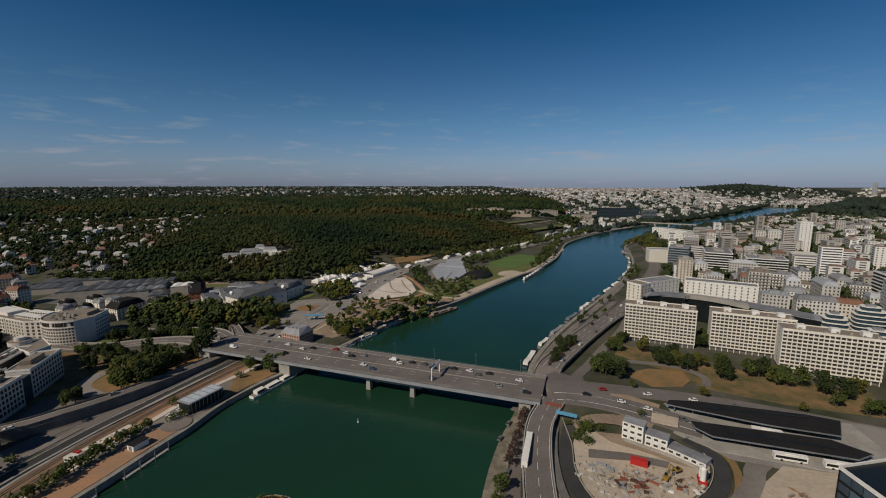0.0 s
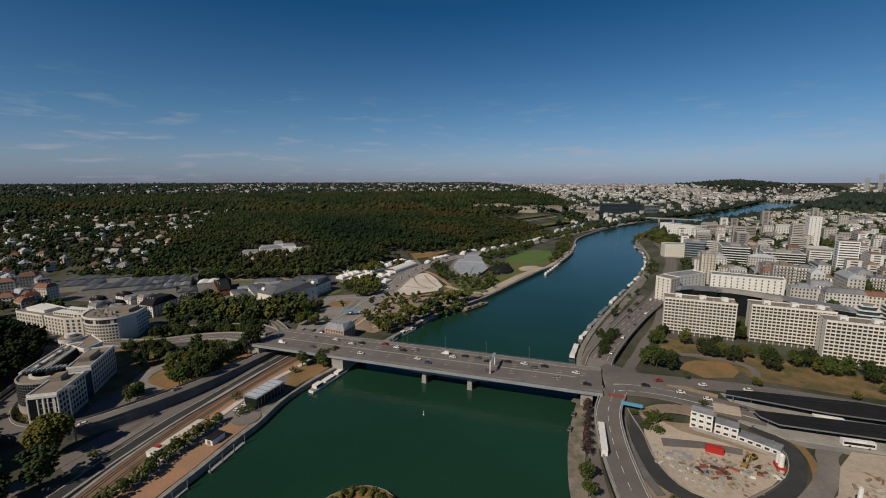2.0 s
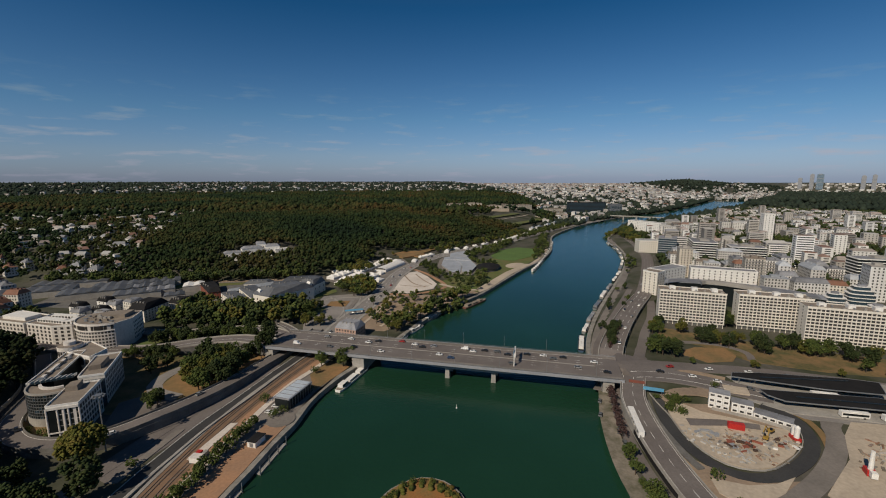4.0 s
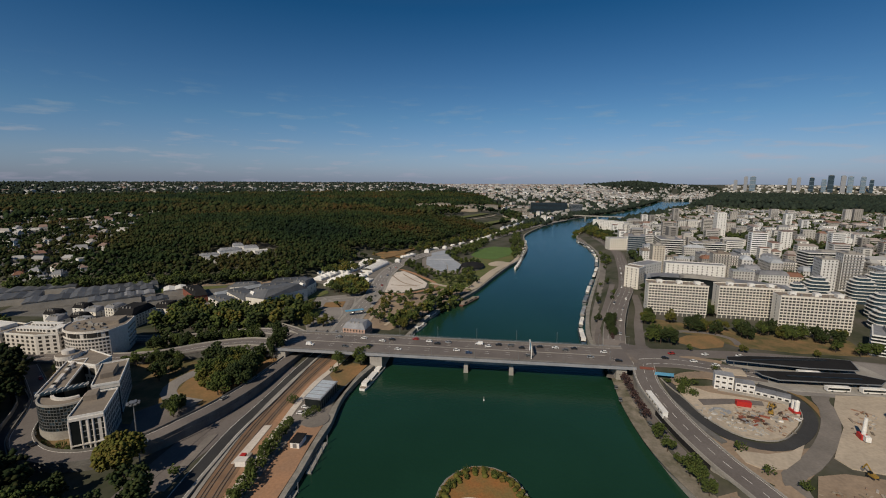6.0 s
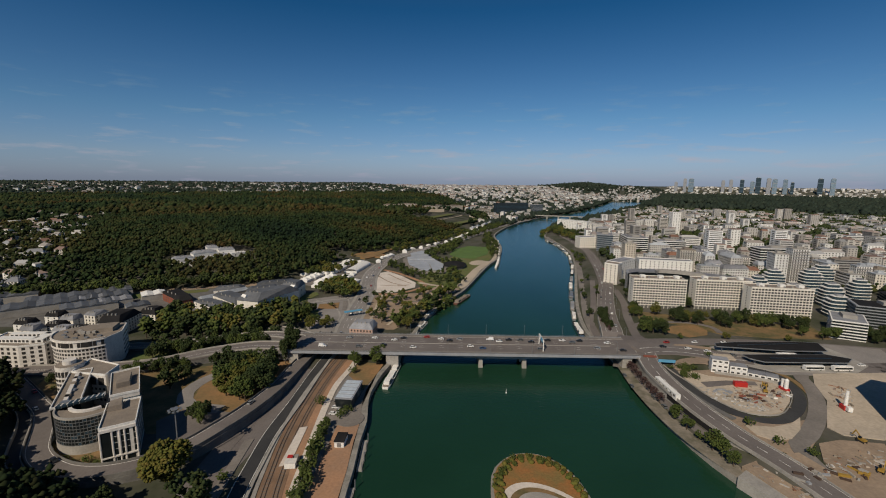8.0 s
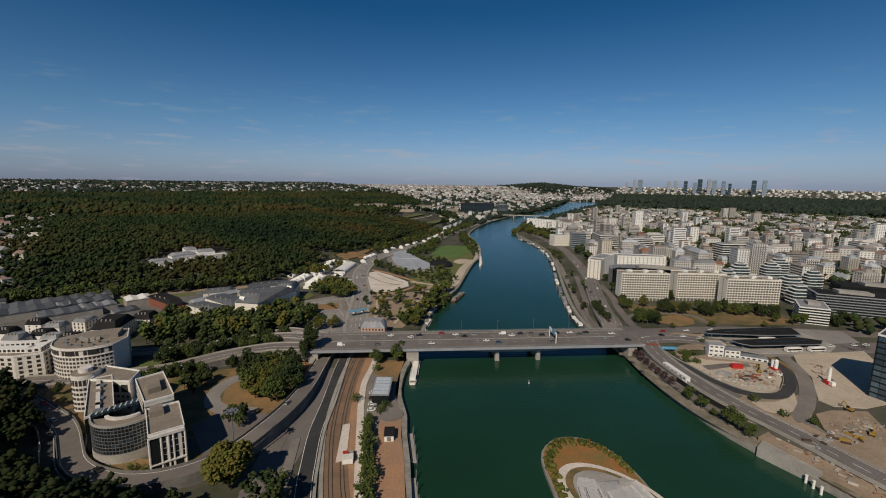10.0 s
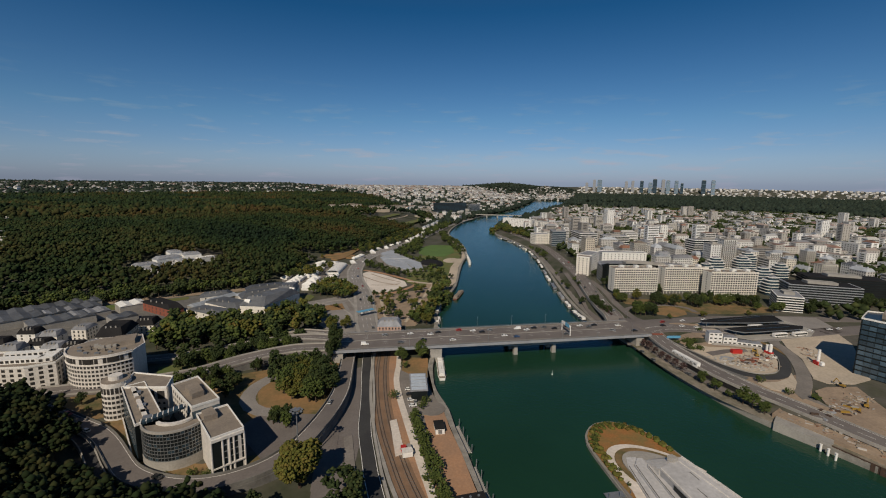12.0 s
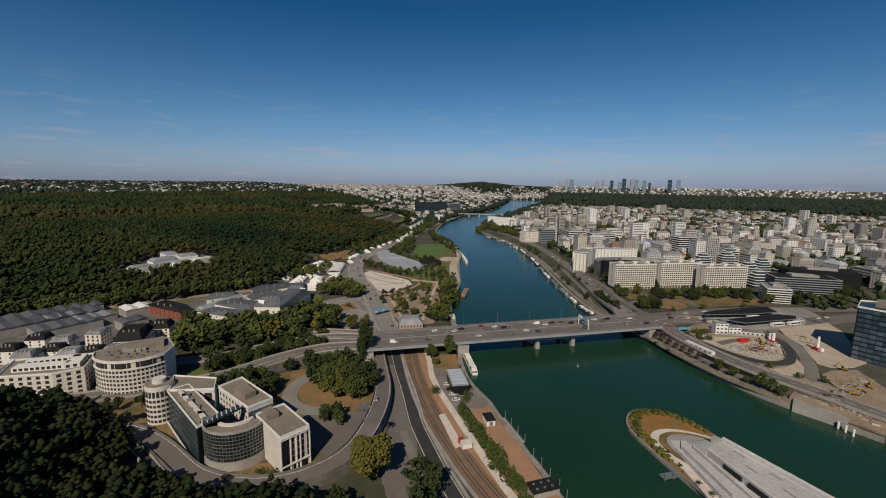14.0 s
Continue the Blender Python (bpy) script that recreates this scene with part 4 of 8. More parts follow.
Shape().ribbon(rel(OA, (-272.2, 262), (-262.3, 217), (-259, 212)), .5, 1.4, 1.6).make("garden_wall", WARM_WHITE, office)
gb = rel(OA, (-259, 219), (-244, 226))
Shape().ribbon(gb, 3.4, T + 1.1, 1.0).make("glass_screen", BLUE_GLASS, office)
for i in range(9):
    t = i / 8
    Shape().box(gb[0][0] + (gb[1][0] - gb[0][0]) * t - .2, gb[0][1] + (gb[1][1] - gb[0][1]) * t - 1.8, T, gb[0][0] + (gb[1][0] - gb[0][0]) * t + .2, gb[0][1] + (gb[1][1] - gb[0][1]) * t + 1.8, T + 1.3).make("screen_rib", WARM_WHITE, office)
# the curved front
CR, A0, A1, NP = 13.0, radians(188), radians(332), 26
arc = [(CR * math.cos(A0 + (A1 - A0) * i / 28), CR * math.sin(A0 + (A1 - A0) * i / 28)) for i in range(29)]
wing(office, arc, 4.4, T - .4, GLASS, TAN_ROOF, "curved_wall", False)
base = [(x * 1.03, y * 1.03) for x, y in arc]
Shape().prism(ccw(base), -.5, 4.4).make("stone_base", CONCRETE, office, "pale stone plinth")
Shape().ribbon(arc, .7, T + .5, .9).make("curved_parapet", CONCRETE, office)
panel = Shape().box(-.5, -.08, 0, .5, .05, 1.0).mesh("glass_panel", BLUE_GLASS)
panel_d = Shape().box(-.5, -.08, 0, .5, .05, 1.0).mesh("glass_panel", GLASS)
for r in range(8):
    Shape().ribbon([(x * 1.006, y * 1.006) for x, y in arc], .2, 4.7 + r * 1.5, .2).make("floor_band", METAL, office)
    for i in range(NP):
        a = A0 + (A1 - A0) * (i + .5) / NP
        o = new("glass_panel", panel if rng.random() < .22 else panel_d)
        o.parent = office
        o.matrix_basis = pose((CR + .07) * math.cos(a), (CR + .07) * math.sin(a), 4.85 + r * 1.5, 0, 0, math.degrees(a) + 90)
for i in range(NP + 1):
    a = A0 + (A1 - A0) * i / NP
    o = Shape().box(-.06, -.16, 0, .06, .05, T - 5).make("mullion", METAL, office)
    o.matrix_basis = pose((CR + .07) * math.cos(a), (CR + .07) * math.sin(a), 4.5, 0, 0, math.degrees(a) + 90)
for i in range(6):
    t = (i + .5) / 6
    Shape().box(lw[3][0] + (lw[0][0] - lw[3][0]) * t + 3.2, lw[3][1] + (lw[0][1] - lw[3][1]) * t - 1.2, T + .1, lw[3][0] + (lw[0][0] - lw[3][0]) * t + 5.4 + i % 2, lw[3][1] + (lw[0][1] - lw[3][1]) * t + 1.4, T + .9 + .3 * (i % 3)).make("roof_unit", (TAN_ROOF, METAL)[i % 2], office)
Shape().ribbon([(x * .62, y * .62 + 1) for x, y in arc[4:25]], 1.3, T + .9, 1.0).make("roof_duct", WARM_WHITE, office)
# back wing and round stair tower
bw = rel(OA, (-270, 259), (-252, 250), (-250, 262), (-268, 276))
wing(office, bw, 0, T + .3, WARM_WHITE, TAN_ROOF)
facade(office, bw[0], bw[1], 3.0, 3, 2.9, 8, 1.1, 1.2, DARK_HOLE)
facade(office, bw[0], bw[1], 11.6, 1, 4, 4, 3.4, 4.0, DARK_HOLE, "loggia")
tc = rel(OA, (-274, 267))[0]
Shape().tube(*tc, 0, T + 2.4, 6.2, k=28).make("round_tower", WARM_WHITE, office)
Shape().tube(*tc, T + 2.4, T + 2.6, 6.0, k=28).make("roof", TAN_ROOF, office)
Shape().tube(*tc, T + 2.6, T + 4.6, 3.0, k=20).make("roof_drum", WARM_WHITE, office)
for k in range(14):
    a = radians(150 + k * 16)
    for r in range(6):
        wm = Shape().box(-.62, -.06, 0, .62, .3, 1.3 if r < 5 else 2.9).make("window", DARK_HOLE, office)
        wm.matrix_basis = pose(tc[0] + 6.2 * math.cos(a), tc[1] + 6.2 * math.sin(a), 1.6 + r * 2.5, 0, 0, math.degrees(a) + 90)

# the round white office behind it
OB = (-284.0, 323.0)
round_office = thing("round_office", "white curved office with rows of small square windows", "office building", (*OB, 2.8))
HB = 19.2
arc = [(21 * math.cos(radians(170 + 135 * i / 34)), 21 * math.sin(radians(170 + 135 * i / 34))) for i in range(35)] + rel(OB, (-267, 318), (-270, 336), (-290, 338), (-304, 330))
wing(round_office, arc, 0, HB, WARM_WHITE, TAN_ROOF, "curved_wall", False)
Shape().ribbon(arc[:35], .5, HB + .9, 1.0).make("parapet", WARM_WHITE, round_office)
wsm = Shape().box(-.62, -.06, 0, .62, .3, 1.3).mesh("window", DARK_HOLE)
wtl = Shape().box(-.8, -.1, 0, .8, .3, 3.1).mesh("tall_window", DARK_HOLE)
wwd = Shape().box(-1.5, -.25, 0, 1.5, .3, 2.9).mesh("tall_window", DARK_HOLE)
for i in range(25):
    a = radians(174 + i * 5.3)
    for r in range(6):
        o = new("window", wsm); o.parent = round_office
        o.matrix_basis = pose(21 * math.cos(a), 21 * math.sin(a), 1.2 + r * 2.35, 0, 0, math.degrees(a) + 90)
    if i % 6 != 5:
        o = new("tall_window", wwd if i % 6 == 2 else wtl); o.parent = round_office
        o.matrix_basis = pose(21 * math.cos(a), 21 * math.sin(a), 15.6, 0, 0, math.degrees(a) + 90)
for r0, z0_ in ((21.25, 14.6), (21.3, 18.8), (21.2, 1.0)):
    Shape().ribbon([(x * r0 / 21, y * r0 / 21) for x, y in arc[:35]], .5, z0_ + .3, .35).make("cornice", WARM_WHITE, round_office)
for i in range(16):
    a, q = radians(180 + i * 8), 15 - 4 * (i % 3)
    Shape().box(q * math.cos(a) - 1, q * math.sin(a) - .8, HB + .12, q * math.cos(a) + .8 + .4 * (i % 2), q * math.sin(a) + 1, HB + .9 + .5 * (i % 3)).make("roof_unit", (METAL, TAN_ROOF, CONCRETE)[i % 3], round_office)
Shape().prism(ccw(rel(OB, (-283, 318), (-272, 318), (-272, 330), (-283, 330))), HB + .12, HB + 2.6).make("roof_plant", TAN_ROOF, round_office)
facade(round_office, rel(OB, (-267, 318))[0], rel(OB, (-270, 336))[0], 3, 5, 2.9, 7, 1.2, 1.4, BLUE_GLASS)


def plain_block(name, label, poly, z0, z1, wall, roof, rows, cols_per_m=.3, w=1.1, h=1.4, windows=None, sides=None, group=""):
    o = poly[0]
    t = thing(name, label, "building", (*o, z0), 0, group)
    p = ccw(rel(o, *poly))
    wing(t, p, -.5, z1 - z0, wall, roof)
    fh = (z1 - z0 - .6) / rows
    for i, (a, b) in enumerate(zip(p, p[1:] + p[:1])):
        if sides is None or i in sides:
            n = max(1, int(math.dist(a, b) * cols_per_m))
            facade(t, a, b, .9, rows, fh, n, w, min(h, fh * .6), windows or DARK_HOLE)
    return t


blk = plain_block("stepped_office", "white stepped office block with terraces on its roof", [(-345, 327), (-322, 318), (-309, 319), (-306, 340), (-343, 350)], 2.8, 17, WARM_WHITE, TAN_ROOF, 5, .27, 1.8, 1.7)
for q in (((-340, 330), (-318, 323), (-315, 328), (-338, 336)), ((-336, 338), (-312, 333), (-312, 337), (-336, 343)), ((-318, 322), (-311, 322), (-309, 336), (-315, 337))):
    q = ccw(rel((-345, 327), *q))
    Shape().prism(q, 14.35, 16.8).make("terrace_storey", WHITE, blk)
    for a, b in zip(q, q[1:] + q[:1]):
        facade(blk, a, b, 14.9, 1, 2, max(1, int(math.dist(a, b) * .4)), 1.6, 1.5, DARK_HOLE)
blk = plain_block("stepped_office", "white stepped office block with terraces on its roof", [(-384, 345), (-352, 333), (-346, 352), (-380, 368)], 2.8, 15, WARM_WHITE, TAN_ROOF, 4, .27, 1.8, 1.7)
Shape().prism(ccw(rel((-384, 345), (-378, 348), (-356, 340), (-352, 350), (-376, 360))), 12.3, 14.9).make("terrace_storey", WHITE, blk)


def mansard(name, label, poly, z0, eave, ridge, wall, roof, rows, cols=.3):
    """A block with a steep roof."""
    o = poly[0]
    t = thing(name, label, "building", (*o, z0))
    p = ccw(rel(o, *poly))
    Shape().prism(p, -.5, eave - z0).make("wall", wall, t)
    c = (sum(q[0] for q in p) / len(p), sum(q[1] for q in p) / len(p))
    q = [(c[0] + (x - c[0]) * 1.03, c[1] + (y - c[1]) * 1.03) for x, y in p]
    k = [(c[0] + (x - c[0]) * .72, c[1] + (y - c[1]) * .55) for x, y in p]
    Shape().prism(q, eave - z0 + .004, ridge - z0, k).make("roof", roof, t)
    for i in range(3):
        u = .25 + .25 * i
        x0, y0 = k[0][0] + (k[1][0] - k[0][0]) * u, k[0][1] + (k[1][1] - k[0][1]) * u
        Shape().box(x0 - .4, y0 - .6, ridge - z0 - 1, x0 + .4, y0 + .6, ridge - z0 + .7).make("chimney", CONCRETE, t)
    fh = (eave - z0 - .5) / rows
    for a, b in zip(p, p[1:] + p[:1]):
        facade(t, a, b, .9, rows, fh, max(1, int(math.dist(a, b) * cols)), 1.1, min(1.8, fh * .6), DARK_HOLE)
    return t


mansard("town_house", "cream town building with a dark slate mansard roof", [(-301, 371), (-285, 364), (-279, 392), (-297, 399)], 3, 13, 18, CREAM, DARK_ROOF, 4, .3)
mansard("town_house", "narrow cream town house with a grey roof", [(-318, 393), (-309, 388), (-304, 400), (-313, 405)], 3, 14, 16, CREAM, GREY_ROOF, 4, .35)
mansard("town_house", "low cream house with a dark slate roof", [(-283, 398), (-270, 393), (-266, 408), (-279, 412)], 3, 10, 14, CREAM, DARK_ROOF, 3, .35)
for i, (hx, hy) in enumerate(((-330, 372), (-318, 365), (-306, 358), (-340, 385), (-352, 378), (-362, 392), (-338, 402), (-352, 412))):
    mansard("town_house", "small pale town house with a grey zinc roof", [(hx, hy), (hx + 11, hy - 5), (hx + 15, hy + 4), (hx + 4, hy + 9)], 3, 9 + i % 3, 12.5 + i % 3, (CREAM, WHITE)[i % 2], (GREY_ROOF, DARK_ROOF)[i % 2], 3, .2)


# depot sheds with saw-tooth roofs
SHED_ROOF = mat("shed_roof", (.115, .12, .13), (.08, .085, .095), .6, .2, 1.2, vary=.25)
def shed(x, y, turn, n, span, depth, z0=3, wall=6.5, roof=None, label="long grey depot shed with ridged roofs"):
    t = thing("depot_shed", label, "shed", (x, y, z0), turn, "depot sheds")
    Shape().box(0, 0, -.4, n * span, depth, wall).make("wall", CONCRETE, t)
    for i in range(n):
        a, b, m = i * span, (i + 1) * span, (i + .5) * span
        Shape().add([(a, -.4, wall), (b, -.4, wall), (m, -.4, wall + 1.3), (a, depth + .4, wall), (b, depth + .4, wall), (m, depth + .4, wall + 1.3)],
                    [(0, 1, 2), (5, 4, 3), (0, 2, 5, 3), (2, 1, 4, 5), (1, 0, 3, 4)]).make("roof", roof or SHED_ROOF, t, "grey ridged metal roof")
    return t


shed(-405, 436, 24, 9, 11, 24)
shed(-392, 466, 22, 8, 10, 20)
shed(-350, 430, 24, 4, 10, 20)
shed(-470, 440, 20, 6, 11, 26)
shed(-460, 480, 18, 6, 11, 22)
shed(-330, 446, 24, 3, 9, 16, roof=GREY_ROOF, label="pale grey depot shed with ridged roofs")
shed(-300, 462, 20, 2, 10, 18, roof=WHITE, label="small shed with white ridged roofs")
shed(-352, 462, 22, 3, 8, 12, roof=GREY_ROOF, label="pale grey depot shed with ridged roofs")
shed(-300, 424, 24, 2, 9, 14, label="small grey depot shed with ridged roofs")
PALE_SLATE = mat("pale_slate", (.30, .325, .36), (.22, .24, .265), .45, .2, 1.2, vary=.2)
brick = mansard("brick_hall", "red brick hall with a flat pitched roof", [(-287, 472), (-262, 432), (-252, 437), (-272, 482)], 3, 10, 13, BRICK_RED, DARK_ROOF, 2, .18)
for poly, ev, rd in (([(-250, 432), (-224, 396), (-213, 402), (-238, 440)], 9, 12), ([(-236, 442), (-212, 404), (-198, 410), (-222, 452)], 11, 15), ([(-210, 404), (-192, 392), (-158, 424), (-172, 436)], 15, 21),
                     ([(-240, 468), (-214, 470), (-212, 482), (-240, 480)], 9, 12), ([(-206, 440), (-176, 446), (-178, 462), (-208, 456)], 11, 15), ([(-200, 468), (-160, 472), (-160, 488), (-200, 484)], 11, 14), ([(-176, 440), (-160, 432), (-152, 456), (-168, 464)], 14, 19)):
    mansard("manufactory_hall", "pale manufactory wing with a grey slate roof", poly, 3, ev, rd, CREAM, SHED_ROOF, 2, .12)
for i in range(7):
    u = (i + .5) / 7
    x0, y0 = -207 + 47 * u, 402 + 30 * u
    d_ = thing("roof_dormer", "white stone gabled dormer on a slate roof", "dormer", (x0, y0, 14.6), 43, "manufactory dormers")
    Shape().box(-1.3, -2.6, 0, 1.3, 2.6, 3.0).make("wall", WHITE, d_)
    Shape().prism([(-1.5, -2.8), (1.5, -2.8), (1.5, 2.8), (-1.5, 2.8)], 3.004, 4.8, [(-.1, -2.8), (.1, -2.8), (.1, 2.8), (-.1, 2.8)]).make("gable", WHITE, d_)
for x0, y0, w, d in ((-244, 440, 26, 10), (-232, 452, 30, 9), (-206, 462, 28, 8), (-226, 420, 20, 8), (-190, 436, 14, 10)):
    g_ = thing("glazed_shed", "low workshop with a pale glazed roof", "workshop", (x0, y0, 3), 36, "manufactory workshops")
    Shape().box(0, 0, -.3, w, d, 5).make("wall", CONCRETE, g_)
    Shape().prism([(-.3, -.3), (w + .3, -.3), (w + .3, d + .3), (-.3, d + .3)], 5.004, 7.2, [(.5, d * .45), (w - .5, d * .45), (w - .5, d * .55), (.5, d * .55)]).make("roof", PALE_SLATE, g_, "pale blue-grey glazed roof")
lot("works_yard", [(-420, 425), (-300, 395), (-230, 385), (-165, 420), (-155, 495), (-300, 508), (-430, 500)], 3.08, DARK_CONCRETE, "grey works yards", "ground")
lot("square_lawn", [(-157, 372), (-143, 376), (-141, 391), (-156, 398)], 3.3, GRASS, "green lawn beside the square", "ground")
lot("square_island", [(-121, 386), (-117, 387), (-113, 414), (-117, 416)], 3.34, PAVING, "pale paved island in the square", "pavement")
lot("works_garden", [(-157, 454), (-141, 458), (-139, 447), (-155, 424), (-162, 430)], 3.3, GRASS, "formal green garden beside the manufactory", "ground")
lot("works_lawn", [(-320, 478), (-292, 484), (-250, 492), (-250, 502), (-330, 500)], 3.2, GRASS, "strip of grass below the wood", "ground")
lot("works_strip", [(-480, 497), (-250, 506), (-170, 502), (-168, 516), (-480, 520)], 3.15, EARTH, "sandy track along the wood", "ground")

# quay: booth, kiosk, hut, moored barge
booth = thing("boathouse", "dark boxy boathouse with a pale ribbed metal roof", "boathouse", (-139.5, 212.5, 3.1), -23)
Shape().box(0, 0, -.2, 8.6, 20, 5.6).make("wall", GLASS, booth, "dark glazed wall")
Shape().box(-.5, -.5, 5.6, 9.1, 20.5, 6.1).make("roof", GREY_ROOF, booth, "pale grey metal roof")
for i in range(5):
    Shape().box(.2, .6 + i * 4, 6.1, 8.4, 3.6 + i * 4, 6.3).make("roof_panel", mat("pale_sheet", (.5, .56, .62), (.42, .47, .53), .4, .5), booth)
for i in range(9):
    Shape().box(8.6, .6 + i * 2.3, .2, 8.75, .9 + i * 2.3, 5.4).make("mullion", METAL, booth)
kiosk = thing("kiosk", "small dark-roofed white kiosk on the orange terrace", "kiosk", (-142.5, 178.5, 3.3), -20)
Shape().box(0, 0, 0, 4.2, 7, 2.7).make("wall", WHITE, kiosk)
Shape().box(-.3, -.3, 2.7, 4.5, 7.3, 2.95).make("roof", DARK_ROOF, kiosk)
Shape().box(1.2, -.06, .2, 3, .05, 2.2).make("door", METAL, kiosk)
hut = thing("site_hut", "white and red portable huts beside the path", "hut", (-163.5, 169.5, 3.5), -14)
Shape().box(.4, 0, 0, 4.8, 3.2, 2.4).make("wall", WHITE, hut)
Shape().box(.25, -.15, 2.4, 4.95, 3.35, 2.55).make("roof", WARM_WHITE, hut)
Shape().box(.4, 4, 0, 2.6, 6, 2.3).make("red_hut", RED, hut, "small red hut")
Shape().box(3.2, 4, 0, 4.8, 6.6, 2.1).make("annex", CONCRETE, hut)
Shape().tube(-133.5, 200, 3.1, 3.5, 7.0, k=28).make("round_terrace", PAVING)
structure(bpy.data.objects["round_terrace"], "round pale paved terrace on the quay", "pavement")
club = thing("club_deck", "dark flat-roofed club pavilion with round rooflights", "pavilion", (-158, 131, 3.1), -14)
Shape().box(0, 0, 0, 11, 6, 2.6).make("wall", CONCRETE, club)
Shape().box(-.3, -.3, 2.6, 11.3, 6.3, 3.0).make("roof", DARK_ROOF, club)
for i in range(3):
    for j in range(2):
        Shape().tube(2.3 + i * 3.2, 1.6 + j * 2.8, 3.0, 3.25, .5, k=12).make("rooflight", METAL, club)
mast = thing("light_mast", "tall floodlight mast with a ring of lamps", "light mast", (-203.5, 182, 3.1))
Shape().tube(0, 0, 0, 27, .35, .2, 8).make("pole", METAL, mast)
Shape().tube(0, 0, 26.6, 26.9, 1.3, 1.4, 12).make("lamp_ring", METAL, mast)
for k in range(8):
    a = k * math.pi / 4
    Shape().box(2.1 * math.cos(a) - .45, 2.1 * math.sin(a) - .45, 26.2, 2.1 * math.cos(a) + .45, 2.1 * math.sin(a) + .45, 26.6).make("floodlight", METAL, mast)


def barge(x, y, turn, n=32.0, wide=4.6, hull=None, cabin=None, label="long white moored barge with cabins", deck=None):
    t = thing("barge", label, "barge", (x, y, -.3), turn, "moored boats")
    h = [(0, -wide * .36), (n * .1, -wide / 2), (n * .86, -wide / 2), (n, 0), (n * .86, wide / 2), (n * .1, wide / 2), (0, wide * .36)]
    Shape().prism([(a, b * .8) for a, b in h], -.6, 1.6, h).make("hull", hull or WHITE, t)
    Shape().prism([(a * .97 + n * .015, b * .9) for a, b in h], 1.604, 1.75).make("deck", deck or TAN_ROOF, t)
    for a, b, z in ((.08, .24, 2.0), (.3, .56, 1.2), (.62, .76, 1.4)):
        Shape().box(n * a, -wide * .34, 1.75, n * b, wide * .34, 1.75 + z).make("cabin", cabin or WHITE, t)
        for q in (-1, 1):
            Shape().box(n * a + .5, q * wide * .345 - .03, 2.1, n * b - .5, q * wide * .345 + .03, 1.5 + z).make("window_strip", DARK_HOLE, t)
    Shape().tube(n * .26, 0, 1.75, 5.4, .08, k=5).make("mast", METAL, t)
    return t


barge(-110, 231.5, 65, 37, 5.0)
# river pontoons with piles off the terrace
for (x0, y0), (x1, y1) in (((-128, 184), (-133.6, 163.5)), ((-137.5, 154), (-143.5, 133)), ((-145.5, 128), (-149, 108))):
    n = math.dist((x0, y0), (x1, y1))
    t = thing("pontoon", "grey floating pontoon held by steel piles", "pontoon", (x0, y0, 0), math.degrees(math.atan2(y1 - y0, x1 - x0)), "pontoons")
    Shape().box(0, -1.1, -.3, n, 1.1, .6).make("float", CONCRETE, t)
    for k in range(int(n / 7) + 1):
        Shape().tube(k * 7 + .5, 1.3, -3, 4.4, .22, k=8).make("pile", METAL, t)
    for s in (-1.0, 1.0):
        Shape().box(0, s - .04, 1.5, n, s + .04, 1.58).make("rail", METAL, t)

# trees of the left bank
grove(["green", "dark", "green", "yellow"], [(-203, 248), (-182, 230), (-167, 262), (-171, 284), (-199, 280)], 8.2, 1.2, "grove beside the viaduct", .12)
grove(["dark", "green"], [(-212, 228), (-203, 216), (-192, 218), (-205, 232)], 7.5, .7, "verge trees", .1)
for x, y, k, f in ((-161, 283, "poplar", 1.45), (-163, 280, "poplar", 1.3), (-166, 278, "poplar", 1.0), (-150, 341, "yellow", 1.1), (-138, 341, "yellow", 1.0), (-152, 366, "green", 1.3), (-151, 384, "yellow", .9), (-146, 389, "dark", .8), (-129, 402, "bush", 1.0), (-146, 348, "green", .9), (-132, 352, "bush", 1.1), (-205, 172, "plane", 1.0), (-193, 152, "dark", 1.4), (-199, 142, "dark", 1.3), (-212, 146, "dark", 1.3), (-222, 160, "dark", 1.0), (-228, 152, "green", 1.2), (-216, 132, "dark", 1.3), (-204, 126, "green", 1.3), (-186, 170, "bush", 1), (-147, 219, "bush", 1.1),
                   (-124, 262, "green", 1.0), (-110, 260, "green", 1.15), (-106, 266, "green", 1.0), (-126, 252, "bush", 1.2), (-125, 228, "bush", 1), (-117, 231, "bush", 1.1), (-138, 203, "bush", 1.2), (-134, 206, "bush", 1),
                   (-227, 262, "dark", 1.0), (-222, 272, "dark", .9), (-232, 270, "green", .8), (-236, 195, "bush", .7), (-241, 198, "bush", .9), (-248, 200, "bush", .7), (-251, 203, "bush", .6), (-157, 158, "bush", .8), (-160, 152, "bush", .9)):
    tree(k, x, y, f)
for i in range(17):
    t = i / 16
    tree("bush" if i % 3 else "green", -145.8 - 16 * t + float(rng.uniform(-.6, .6)), 196 - 64 * t, 1.45 if i % 3 else .62, group="hedge trees along the quay path")
grove(["dark", "green", "dark", "yellow"], [(-268, 355), (-245, 345), (-190, 338), (-160, 345), (-152, 372), (-165, 395), (-200, 388), (-240, 392), (-262, 412)], 8.6, 1.3, "park trees", .05)
grove(["dark", "green"], [(-260, 308), (-215, 306), (-180, 312), (-178, 322), (-240, 326)], 7.5, .9, "ramp trees", .1)
grove(["dark", "green"], [(-262, 284), (-214, 282), (-206, 290), (-240, 290), (-262, 292)], 7, .8, "ramp trees", .1)
grove(["dark", "green"], [(-262, 334), (-210, 332), (-176, 326), (-172, 334), (-205, 338), (-262, 344)], 8, .95, "ramp trees", .1)
